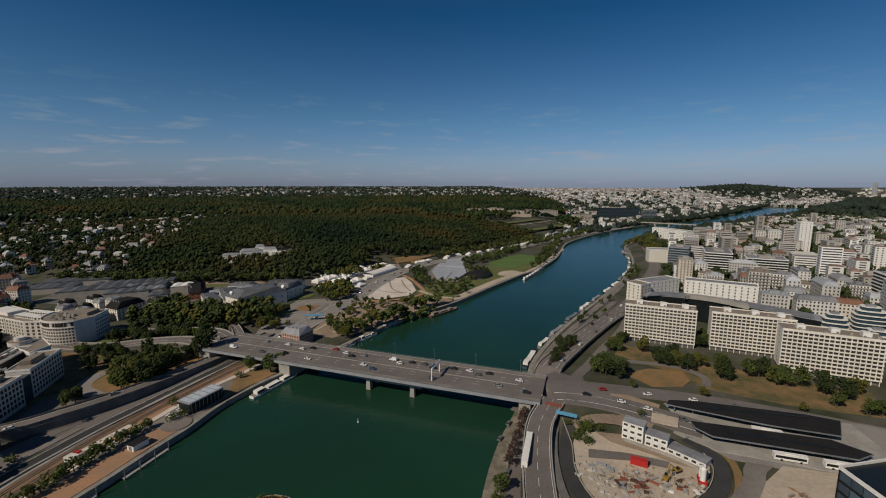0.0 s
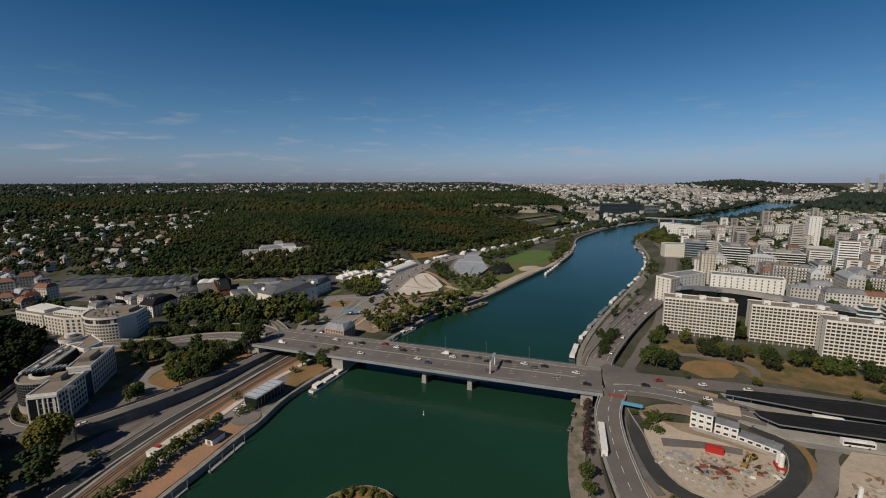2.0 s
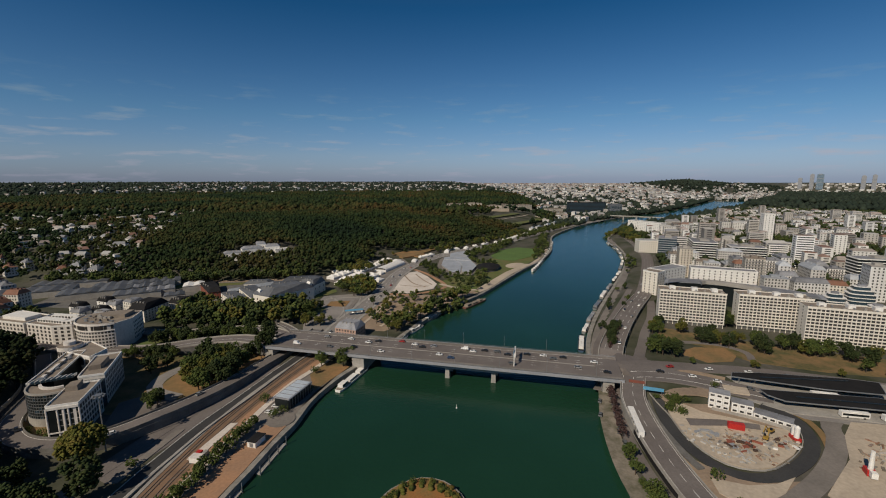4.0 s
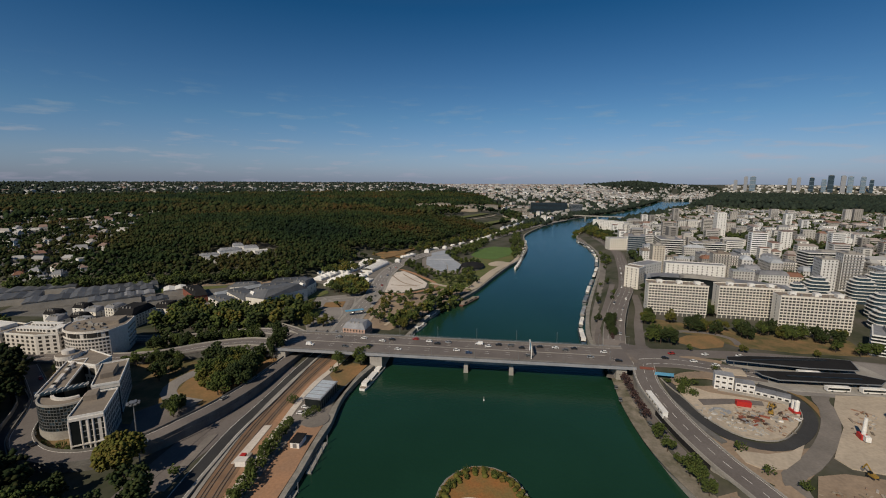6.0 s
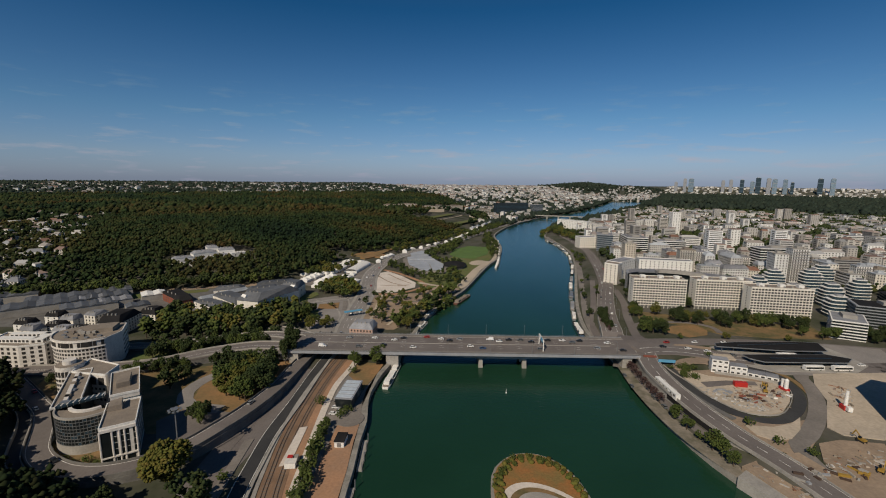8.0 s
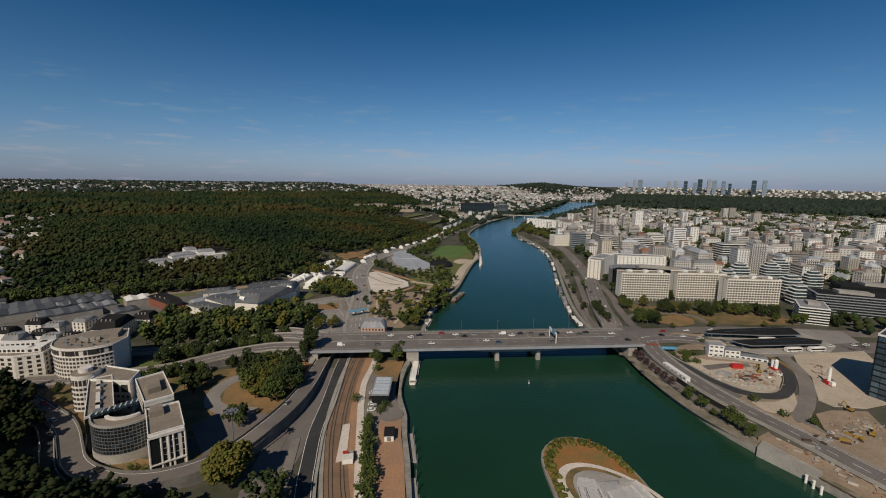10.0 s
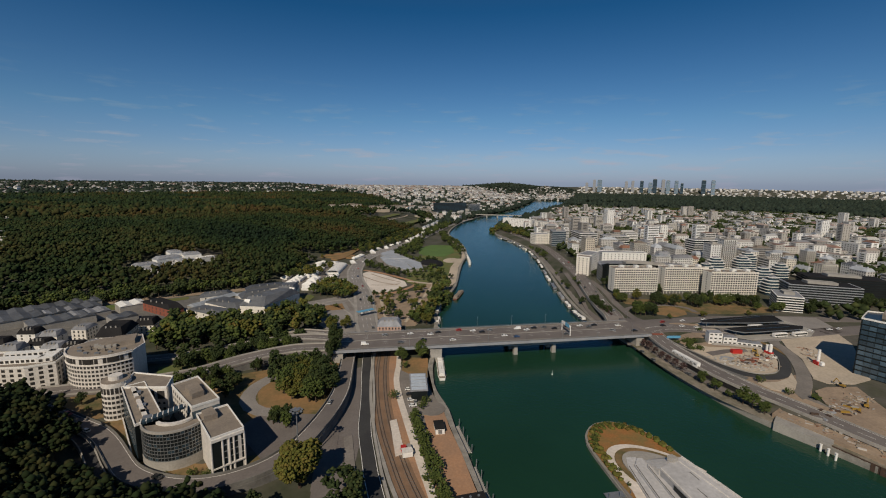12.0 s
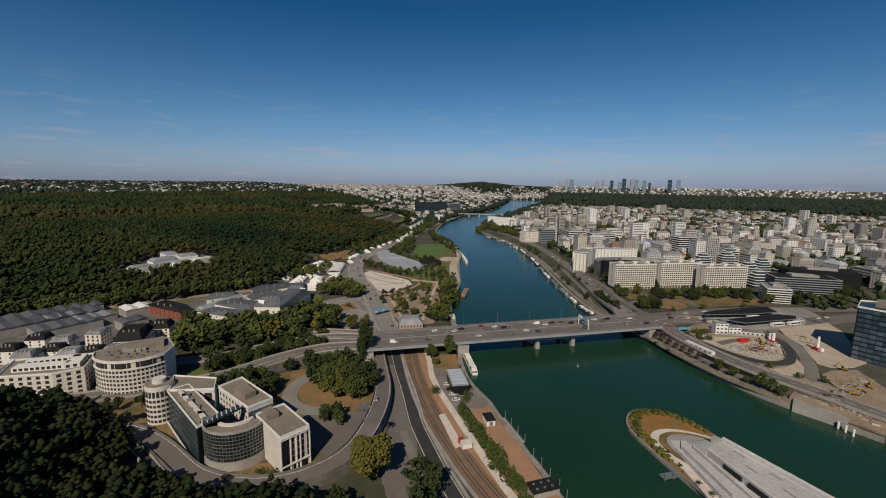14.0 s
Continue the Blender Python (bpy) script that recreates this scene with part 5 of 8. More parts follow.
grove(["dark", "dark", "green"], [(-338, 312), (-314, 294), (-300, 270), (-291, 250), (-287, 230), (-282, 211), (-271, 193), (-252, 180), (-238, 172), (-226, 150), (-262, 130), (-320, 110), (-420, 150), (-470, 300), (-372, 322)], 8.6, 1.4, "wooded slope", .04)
grove(["dark", "dark", "green"], [(-470, 503), (-330, 503), (-250, 508), (-172, 516), (-176, 532), (-470, 528)], 8, 1.1, "trees along the foot of the wood", .06)
grove(["dark", "green"], [(-470, 410), (-400, 402), (-372, 378), (-380, 372), (-430, 380), (-480, 400)], 10, .9, "trees between the houses", .3)
grove(["dark", "bush"], [(-290, 275), (-272, 277), (-270, 287), (-300, 295)], 8, .6, "office shrubs", .2)


# ---- right bank: quay, junction, bus station, building site ----
road("lower_quay", [(46, 219), (40, 206), (31, 186), (23, 163), (17.5, 140), (16, 118), (17.5, 80), (19, 20)], 7.5, 3.15, QUAY_EARTH, "brown lower quay strip with weeds", "ground", side=-.5)
QR = [(58, 211), (47, 192), (41, 172), (37, 150), (34.5, 128), (34, 105), (31, 78), (29, 20)]
ob, line, zs = road("upper_quay_road", QR, 11.5, [10.9, 9.9, 8.4, 7.2, 6.7, 6.6, 6.6, 6.6], ASPHALT, "grey asphalt road above the quay", "road", 1.2, 4)
for o in (-5.2, 0, 5.2):
    lines_on(ob, line, zs, o, .16, WHITE, "lane_marking", 0 if o else 1)
Shape().ribbon(line, .5, [z + .8 for z in zs], 1.6, -6.0).make("parapet", CONCRETE, ob, "grey concrete parapet wall")
Shape().ribbon(line, .4, [z + .5 for z in zs], 1.4, 6.0).make("parapet", CONCRETE, ob)
Shape().ribbon(line, .6, [z - .85 for z in zs], 6, -5.2).make("retaining_wall", CONCRETE, ob, "pale concrete retaining wall under the road")
# solid black strip paints the darkness inside the underpass mouth
Shape().ribbon([p for p in line if 126 < p[1] < 168], .5, [z - .9 for p, z in zip(line, zs) if 126 < p[1] < 168], 2.9, -5.6).make("underpass_opening", DARK_ROOF, ob, "black strip painting the shade of an opening under the road")
road("underpass_lane", [(46, 208), (38, 190), (33, 174), (28.5, 156), (25.5, 138), (24.5, 122)], 5.2, 3.25, ASPHALT, "narrow grey lane below the quay road")
shelter = thing("site_cabin_row", "row of long white site cabins beside the quay road", "site cabin", (39.6, 181.6, 8.0), -107)
for i in range(3):
    Shape().box(i * 7.4, -1.25, -.8, i * 7.4 + 7.2, 1.25, 2.3).make("cabin", WHITE, shelter)
    Shape().box(i * 7.4 - .05, -1.35, 2.3, i * 7.4 + 7.25, 1.35, 2.45).make("roof", WHITE, shelter)
    for k in (1.2, 4.4):
        Shape().box(i * 7.4 + k, -1.3, .7, i * 7.4 + k + 1.6, -1.24, 1.6).make("window", DARK_HOLE, shelter)


land("bridge_head_road", [(44, 217), (70, 213), (100, 203), (135, 182), (170, 163), (215, 148), (300, 120)], 17, .5, ASPHALT, "wide grey asphalt road from the bridge head", "road", 5)
land("north_branch_road", [(44, 226), (80, 226), (125, 222), (165, 208), (205, 188), (245, 165), (330, 120)], 13, .42, ASPHALT, "grey asphalt road past the bus station", "road", 5)
land("bridge_head_apron", [(46, 206), (60, 222), (78, 240)], 26, .38, ASPHALT, "worn grey asphalt apron at the bridge head", "road", 5)
for off, nm in ((3.8, "a"), (-3.8, "b")):
    o, l, z = land("paint_line", [(52, 215 + off), (72, 212 + off), (100, 203 + off), (135, 182 + off), (170, 163 + off)], .2, .56, WHITE, "white painted lane line", "marking", 5)
lot("junction_paving", [(96, 210), (110, 220), (205, 194), (232, 176), (205, 148), (150, 158), (122, 168), (112, 190)], 6.5, PALE_ASPHALT, "worn grey paving round the bus station", "pavement", 1)
lot("bus_platform", [(108, 198), (112, 214), (136, 214), (198, 194), (194, 176), (188, 160), (168, 155), (120, 173), (108, 186)], 6.9, CONCRETE, "pale concrete bus station platform", "pavement", 1.5)
lot("head_island", [(84, 199), (112, 190), (116, 197), (96, 207)], 8.2, SAND, "sandy traffic island with a shrub", "ground", 2.5)
lot("head_bed", [(70, 221), (100, 214), (112, 208), (100, 218), (76, 224)], 9.3, EARTH, "long bare earth bed between lanes", "ground", 3)


def canopy(poly, z, label):
    o = poly[0]
    t = thing("bus_canopy", label, "canopy", (*o, 6.9), 0, "bus station canopies")
    p = ccw(rel(o, *poly))
    Shape().prism(p, z - 7.5, z - 6.9).make("roof", DARK_ROOF, t, "dark flat roof")
    for a, b in zip(p, p[1:] + p[:1]):
        Shape().ribbon([a, b], .25, z - 6.82, .6).make("roof_edge", METAL, t)
    n = 9
    for i in range(n):
        u = (i + .5) / n
        x0 = p[0][0] + (p[len(p) // 2][0] - p[0][0]) * u
        y0 = p[0][1] + (p[len(p) // 2][1] - p[0][1]) * u
        Shape().tube(x0, y0, -.2, z - 7.5, .25, k=8).make("column", METAL, t)
    e = p[len(p) // 2]
    c = [(p[0][0] * .8 + e[0] * .2, p[0][1] * .8 + e[1] * .2), (p[0][0] * .2 + e[0] * .8, p[0][1] * .2 + e[1] * .8)]
    Shape().ribbon(c, 1.2, z - 6.6, .3).make("rooflight", GLASS, t)
    return t


canopy([(114, 206), (152, 186.5), (178, 177.5), (189, 190), (177, 196), (133, 208.5), (118, 210.5)], 10.8, "long dark angular bus station canopy")
canopy([(117, 185), (121, 178), (170.6, 161.5), (180, 165), (171.6, 175.5), (118, 191)], 10.4, "long dark angular bus station canopy")


def bus(x, y, turn, z, n=12.0, col=None):
    t = thing("bus", "white city bus with dark windows standing at the station", "bus", (x, y, z), turn, "buses")
    Shape().prism([(-n / 2, -1.25), (n / 2 - .3, -1.25), (n / 2, -1.0), (n / 2, 1.0), (n / 2 - .3, 1.25), (-n / 2, 1.25)], .4, 3.0).make("body", col or WHITE, t)
    for s_ in (-1, 1):
        Shape().box(-n / 2 + .4, s_ * 1.26 - .02, 1.3, n / 2 - .7, s_ * 1.26 + .02, 2.4).make("window_strip", GLASS, t)
        for px in (-n * .28, n * .3):
            w = Shape().tube(0, 0, -.13, .13, .48, k=12).make("wheel", RUBBER, t)
            w.matrix_basis = pose(px, s_ * 1.12, .48, 90, 0, 0)
    Shape().box(-n * .2, -.8, 3.0, n * .2, .8, 3.25).make("roof_unit", WHITE, t)
    return t


for x, y, a in ((146, 165.8, -18), (162.5, 160, -18), (150, 184.6, -22)):
    bus(x, y, a, 6.95)

# building site inside the loop road
land("loop_road", [(61, 193), (54.6, 176), (51, 160), (51.5, 148.5), (55, 138), (63, 132.4), (75, 132.4), (93, 139.5), (106, 149), (114.5, 161), (116.5, 171), (111, 182)], 5.6, .4, ASPHALT_DARK, "curved loop of fresh black asphalt", "road", 4)
land("loop_verge", [(99, 136), (111, 146), (120, 160), (122, 171), (117, 183)], 3, .3, DRY_GRASS, "strip of yellow dry grass beside the loop", "ground", 4)
lot("site_sand", [(63, 189), (58.5, 178), (55, 162), (55, 150), (58.5, 141.5), (66, 136.5), (76, 136.5), (91, 143), (102.6, 151), (110, 162), (111, 171), (104, 181), (92, 188), (76, 192)], 6.9, SAND, "pale sandy building site ground", "ground", 1.5)
land("site_bank", [(62, 193), (74, 197), (88, 195), (98, 188)], 12, .25, EARTH, "bare brown bank above the building site", "ground", 4)
lot("site_track", [(62, 168), (78, 166), (92, 161), (95, 165), (80, 171), (64, 174)], 7.05, ASPHALT, "grey site track", "ground", .6)
cut = structure(Shape().ribbon(curve([(57.5, 200), (51.5, 184), (47.5, 168), (45.5, 150), (46, 139)], 4), 3.2, 7.0, 1.2).make("road_cutting", DARK_CONCRETE), "dark road cutting beside the quay road", "road")
o_, l_, z_ = land("loop_edge", [(58.5, 196), (58, 179), (54.5, 163), (54.6, 149.5), (58, 140.5), (66, 135.8), (76, 135.8), (91.5, 142.6), (103, 150.6), (111, 161.5), (112.8, 171)], .35, 1.1, CONCRETE, "pale concrete barrier round the loop", "barrier", 4)
lot("cabin_yard", [(70, 190), (76, 179), (90, 170), (97, 164), (104, 160), (108, 170), (92, 187), (78, 191)], 7.0, EARTH, "brown site ground beside the cabins", "ground", .6)
lot("zebra_crossing", [(52, 205.5), (60, 202), (61.5, 204.5), (53.5, 208)], 11.1, BRICK_RED, "red and white striped road crossing", "marking", .3)
wall = thing("site_wall", "pale concrete retaining wall round the site", "wall", (0, 0, 6.8))
Shape().ribbon([(82, 180), (89.5, 174), (97, 168), (103, 161), (107, 157)], .4, 1.6, 1.8).make("panel", CONCRETE, wall)


def cabins(x, y, turn, n, floors, z=6.9):
    t = thing("site_cabins", "stacked white site cabins with dark windows", "site cabin", (x, y, z), turn, "site cabins")
    for f in range(floors):
        for i in range(n):
            Shape().box(i * 3.0, 0, f * 2.8, i * 3.0 + 2.92, 6.2, f * 2.8 + 2.7).make("cabin", WHITE, t)
            Shape().box(i * 3.0 + .6, -.05, f * 2.8 + 1.0, i * 3.0 + 2.3, .05, f * 2.8 + 2.0).make("window", DARK_HOLE, t)
    Shape().box(-.1, -.1, floors * 2.8 - .08, n * 3.0 + .05, 6.3, floors * 2.8 + .06).make("roof", GREY_ROOF, t, "blue-grey metal roof")
    return t


cabins(82, 182.5, -37, 3, 3)
cabins(89.8, 176.6, -37, 3, 2)
cabins(97, 171, -48, 3, 1)
cabins(103, 164.2, -50, 2, 1)
red = thing("red_container", "bright red steel container on the site", "container", (81.5, 163.5, 6.9), -28)
Shape().box(-3.3, -1.3, 0, 3.3, 1.3, 2.6).make("body", RED, red)
for i in range(10):
    Shape().box(-3.1 + i * .65, -1.36, .1, -2.85 + i * .65, -1.29, 2.5).make("rib", RED, red)
mixer = thing("concrete_plant", "white concrete plant with a red base", "concrete plant", (101, 152, 6.9), -20)
mixer.scale = (.7, .7, .7)
Shape().tube(0, 0, 2, 9, 1.5, 1.5, 14).make("silo", WHITE, mixer)
Shape().tube(0, 0, 9, 10, 1.5, .4, 14).make("silo_top", WHITE, mixer)
Shape().tube(0, 3.6, 2, 8, 1.4, 1.4, 14).make("silo", WHITE, mixer)
Shape().box(-2, -2, 0, 2, 5, 2).make("base", RED, mixer)
rig = thing("drill_rig", "white drilling rig with a red base on a sand lot", "drill rig", (110, 129, 6.6), 60)
Shape().box(-1.8, -1.5, 0, 2.2, 1.5, 2.2).make("base", RED, rig)
Shape().tube(0, 0, 2, 10, .9, .7, 10).make("tower", WHITE, rig)
Shape().box(-4, -1, .5, -1.8, 1, 2.8).make("cab", WHITE, rig)


def digger(x, y, turn, z, col):
    t = thing("excavator", "yellow tracked excavator with a folded arm", "excavator", (x, y, z), turn, "excavators")
    t.scale = (.8, .8, .8)
    for s_ in (-1, 1):
        Shape().prism([(-1.9, s_ * 1.1 - .3), (1.9, s_ * 1.1 - .3), (1.9, s_ * 1.1 + .3), (-1.9, s_ * 1.1 + .3)], 0, .9).make("track", RUBBER, t)
    Shape().box(-1.8, -1.2, .95, 1.4, 1.2, 2.0).make("body", col, t)
    Shape().box(.1, .1, 2.0, 1.4, 1.2, 3.0).make("cab", GLASS, t)
    Shape().add([(1.2, -.9, 1.6), (1.2, -.5, 1.6), (4.2, -.9, 4.4), (4.2, -.5, 4.4), (1.2, -.9, 2.2), (1.2, -.5, 2.2), (4.2, -.9, 4.9), (4.2, -.5, 4.9)],
                [(0, 1, 3, 2), (4, 6, 7, 5), (0, 2, 6, 4), (1, 5, 7, 3), (2, 3, 7, 6), (0, 4, 5, 1)]).make("boom", col, t)
    Shape().add([(4.0, -.9, 4.4), (4.0, -.5, 4.4), (5.6, -.9, 1.0), (5.6, -.5, 1.0), (4.4, -.9, 4.8), (4.4, -.5, 4.8), (6.1, -.9, 1.1), (6.1, -.5, 1.1)],
                [(0, 1, 3, 2), (4, 6, 7, 5), (0, 2, 6, 4), (1, 5, 7, 3), (2, 3, 7, 6), (0, 4, 5, 1)]).make("arm", col, t)
    Shape().box(5.2, -1.2, .2, 6.3, -.2, 1.2).make("bucket", METAL, t)
    return t


for x, y, a, c in ((88, 154, 40, YELLOW), (95, 159, 200, YELLOW), (66, 92, 20, YELLOW), (84, 108, 80, YELLOW)):
    digger(x, y, a, gz(x, y) + .9 if y > 120 else gz(x, y) + .5, c)


def pile(x, y, z, n, spread, cols, name, label):
    """A scatter of site material: planks, pipes and crates, each lying for itself."""
    for i in range(n):
        a, r = float(rng.uniform(0, 6.28)), float(rng.uniform(0, spread))
        w, d, h = float(rng.uniform(.4, 2.2)), float(rng.uniform(.25, .8)), float(rng.uniform(.3, .9))
        o = Shape().box(-w, -d, 0, w, d, h).make(name, cols[int(rng.integers(len(cols)))])
        o.matrix_world = pose(x + r * math.cos(a), y + r * .6 * math.sin(a), z, 0, 0, float(rng.uniform(0, 180)))
        tagged(o, label, "building material", "site material")


pile(76, 152, 6.9, 26, 11, [CONCRETE, CONCRETE, RUST, RUST, STEEL_PAINT, BRICK_RED], "crate", "weathered crate of building material on a site")
pile(92, 150, 6.9, 16, 8, [BRICK_RED, CONCRETE, RUST, WHITE], "crate", "weathered crate of building material on a site")
pile(66, 162, 6.95, 10, 6, [CONCRETE, STEEL_PAINT], "crate", "weathered crate of building material on a site")
pile(56, 92, 6.6, 16, 12, [RUST, RUST, CONCRETE, YELLOW], "crate", "weathered crate of building material on a site")
pile(38, 98, 6.6, 12, 10, [CONCRETE, RUST, STEEL_PAINT], "crate", "weathered crate of building material on a site")

def rubble(name, label, x0, y0, x1, y1, n, z, tones, longest=2.6):
    """Loose boards, bars, slabs and spoil past counting."""
    s = Shape()
    for i in range(n):
        t, a = float(rng.random()), float(rng.uniform(0, 3.14))
        x, y = x0 + (x1 - x0) * t + float(rng.normal(0, 3)), y0 + (y1 - y0) * t + float(rng.normal(0, 2.4))
        l, w, h = float(rng.uniform(.4, longest)), float(rng.uniform(.12, .6)), float(rng.uniform(.1, .6))
        c, d = math.cos(a), math.sin(a)
        q = [(x + u * c - v * d, y + u * d + v * c) for u, v in ((-l, -w), (l, -w), (l, w), (-l, w))]
        s.prism(q, z - .05, z + h)
    tagged(s.make(name, island_mat(name + "_tones", tones, .85, .7, 1.2, .5, .9)), label, "site debris", kind="stuff")


SPOIL = [(.14, .11, .08), (.38, .33, .27), (.24, .13, .08), (.52, .49, .45), (.20, .185, .17)]
rubble("site_debris", "scattered boards, bars and slabs on the building site", 72, 158, 98, 150, 100, 6.95, SPOIL, 1.0)
rubble("trench_debris", "reinforcing bars and boards along a trench", 64, 154, 82, 142, 60, 6.95, SPOIL, 1.5)
rubble("loop_debris", "white barriers and boards along the loop road", 58, 166, 66, 140, 45, 7.0, [(.52, .50, .48), (.35, .33, .30), (.60, .59, .56)], 1.3)
rubble("dig_debris", "planks and steel lying on an earth site", 48, 100, 80, 98, 60, 6.5, SPOIL, 1.5)
rubble("quay_debris", "steel beams and boards on the quay works", 24, 110, 24, 70, 50, 5.2, SPOIL, 1.6)
rubble("yard_debris", "boards and pallets on a sandy lot", 112, 128, 140, 150, 36, 6.55, SPOIL, 2.2)
land("works_road", [(150, 174), (129.5, 162.3), (121.4, 152.2), (106.7, 139.9), (88, 128.4), (68, 119.4), (54, 114.8), (45, 102), (41, 88)], 7.5, .46, PAVING, "grey new works road", "road", 4)
lot("sand_lot", [(141, 163), (196, 148), (178, 134), (112, 104), (96, 106), (82.6, 114), (83, 121), (111.6, 138), (127, 153.5)], 6.55, SAND, "wide pale sandy lot", "ground", 1)
lot("loop_plot", [(46, 134), (43.5, 126), (47, 120), (56, 119), (67.8, 123), (79.4, 130.6), (69, 128), (57.7, 128.4), (52, 131)], 6.6, SAND, "small sandy plot beside the loop", "ground", 1)
lot("dig_lot", [(76, 112), (92, 104), (70, 84), (46, 62), (46, 92), (52, 104), (64, 113)], 6.5, EARTH, "brown earth of a building site", "ground", 1)
lot("embankment_strip", [(44, 152), (50, 141), (58, 133), (66, 129), (80, 128.5), (96, 132), (100, 130), (90, 125), (76, 119), (58, 112), (44, 110), (41, 118), (42, 138)], 6.3, EARTH, "sandy verge with a few plants", "ground", 1)
lot("quay_works", [(17.5, 113), (30, 114), (30, 90), (28, 40), (16.5, 40)], 5.2, EARTH, "brown earth quay works platform", "ground", 3.5)
lot("works_verge", [(40, 112), (48, 111), (46, 84), (40, 56), (36, 56), (38, 90)], 6.55, EARTH, "brown earth verge", "ground", 1)
lot("quay_slab", [(10.2, 109), (20.5, 112), (19, 88), (12.4, 87)], 4.7, CONCRETE, "grey concrete quay slab", "ground", 5)
sheet = thing("sheet_pile_wall", "rusty sheet pile wall along the quay works", "wall", (13.4, 88, 0), -92)
for i in range(30):
    Shape().box(i * 1.6, -.2 - .25 * (i % 2), -3, i * 1.6 + 1.5, .2, 3.6).make("sheet_pile", RUST, sheet)
for i in range(3):
    p_ = thing("mooring_dolphin", "white tubular mooring post", "mooring post", (10.5 - i * 1.2, 90 - i * 3.2, 0), 0, "mooring posts")
    Shape().tube(0, 0, -3, 3.2, .5, k=12).make("pile", WHITE, p_)
    Shape().tube(0, 0, 3.2, 3.5, .6, k=12).make("cap", WHITE, p_)

# glass tower past the sand lot
tw = thing("glass_tower", "tall blue-grey glass office tower", "tower", (114, 113, 6))
tp = ccw(rel((114, 113), (114, 113), (136, 117), (150, 98), (138, 78), (114, 84)))
Shape().prism(tp, -.5, 35.5).make("core", GLASS, tw)
for f in range(11):
    Shape().prism([(x * 1.01, y * 1.01) for x, y in tp], f * 3.2 + 2.6, f * 3.2 + 3.0).make("floor_band", METAL, tw)
for a, b in zip(tp, tp[1:] + tp[:1]):
    if min(a[0], b[0]) < 1:
        facade(tw, a, b, .5, 11, 3.2, max(3, int(math.dist(a, b) / 3.4)), 3.25, 2.35, TOWER_GLASS, "glass_panel")
parapet(tw, tp, 35.5, .8)
Shape().prism([(x * .6 + 10, y * .6 - 6) for x, y in tp], 35.5, 38.5).make("roof_plant", TAN_ROOF, tw)

# offices and flats behind the slabs
def banded(name, label, poly, z0, z1, floors, wall, band, roof=None, cat="office building"):
    """Floors of dark glass between pale bands."""
    o = poly[0]
    t = thing(name, label, cat, (*o, z0))
    p = ccw(rel(o, *poly))
    h = z1 - z0
    Shape().prism(p, -.5, h - .2).make("glazing", wall, t)
    c = (sum(q[0] for q in p) / len(p), sum(q[1] for q in p) / len(p))
    big = [(x + (x - c[0]) / max(1, math.dist((x, y), c)) * .5, y + (y - c[1]) / max(1, math.dist((x, y), c)) * .5) for x, y in p]
    fh = h / floors
    for f in range(floors + 1):
        Shape().prism(big, f * fh - .25, f * fh + fh * .24).make("floor_band", band, t)
    Shape().prism([(c[0] + (x - c[0]) * .95, c[1] + (y - c[1]) * .95) for x, y in p], h + fh * .24 + .004, h + fh * .24 + .12).make("roof", roof or GREY_ROOF, t)
    Shape().prism([(c[0] + (x - c[0]) * .35, c[1] + (y - c[1]) * .45) for x, y in p], h, h + 3.2).make("roof_plant", CONCRETE, t)
    return t


def oval(cx, cy, rx, ry, turn, k=28):
    c_, s_ = math.cos(radians(turn)), math.sin(radians(turn))
    return [(cx + rx * math.cos(2 * math.pi * i / k) * c_ - ry * math.sin(2 * math.pi * i / k) * s_, cy + rx * math.cos(2 * math.pi * i / k) * s_ + ry * math.sin(2 * math.pi * i / k) * c_) for i in range(k)]


def rounded(rx, ry, k=6, power=.5):
    """A plan between an oval and a box."""
    out = []
    for i in range(4 * k):
        c, d = math.cos(2 * math.pi * i / (4 * k)), math.sin(2 * math.pi * i / (4 * k))
        out.append((rx * math.copysign(abs(c) ** power, c), ry * math.copysign(abs(d) ** power, d)))
    return out


def residence(x, y, rx, ry, z0, z1):
    """Rounded flats: thin white balcony rings before dark glass, the top storey stepped back."""
    t = thing("oval_residence", "rounded apartment tower with white balcony rings and stepped top", "apartment block", (x, y, z0), -28, "rounded residences")
    fl = int((z1 - z0) / 3.1)
    for f in range(fl + 1):
        k = 1.0 if f < fl - 1 else .86 if f < fl else .6
        Shape().prism(rounded(rx * k * .93, ry * k * .9), f * 3.1 - (1 if f == 0 else 0), f * 3.1 + 2.8).make("glazing", BLUE_GLASS, t)
        Shape().prism(rounded(rx * k, ry * k), f * 3.1 + 2.8, f * 3.1 + 3.1 + (.3 if f < fl else 0)).make("balcony_ring", WHITE, t, "white balcony ring")
    Shape().prism(rounded(rx * .3, ry * .3), (fl + 1) * 3.1, (fl + 1) * 3.1 + 1.4).make("roof_plant", GREY_ROOF, t)


banded("banded_office", "white office block with dark window bands", [(226, 204), (240, 189), (264, 205), (250, 220)], 6, 19.5, 6, GLASS, WHITE)
banded("dark_office", "long dark glass office with grey floor bands", [(276, 216), (318, 173), (336, 190), (294, 233)], 6, 23, 7, GLASS, STEEL_PAINT, DARK_ROOF)
banded("dark_office", "long dark glass office with grey floor bands", [(330, 222), (378, 172), (398, 190), (350, 240)], 6, 24, 7, GLASS, DARK_ROOF, DARK_ROOF)
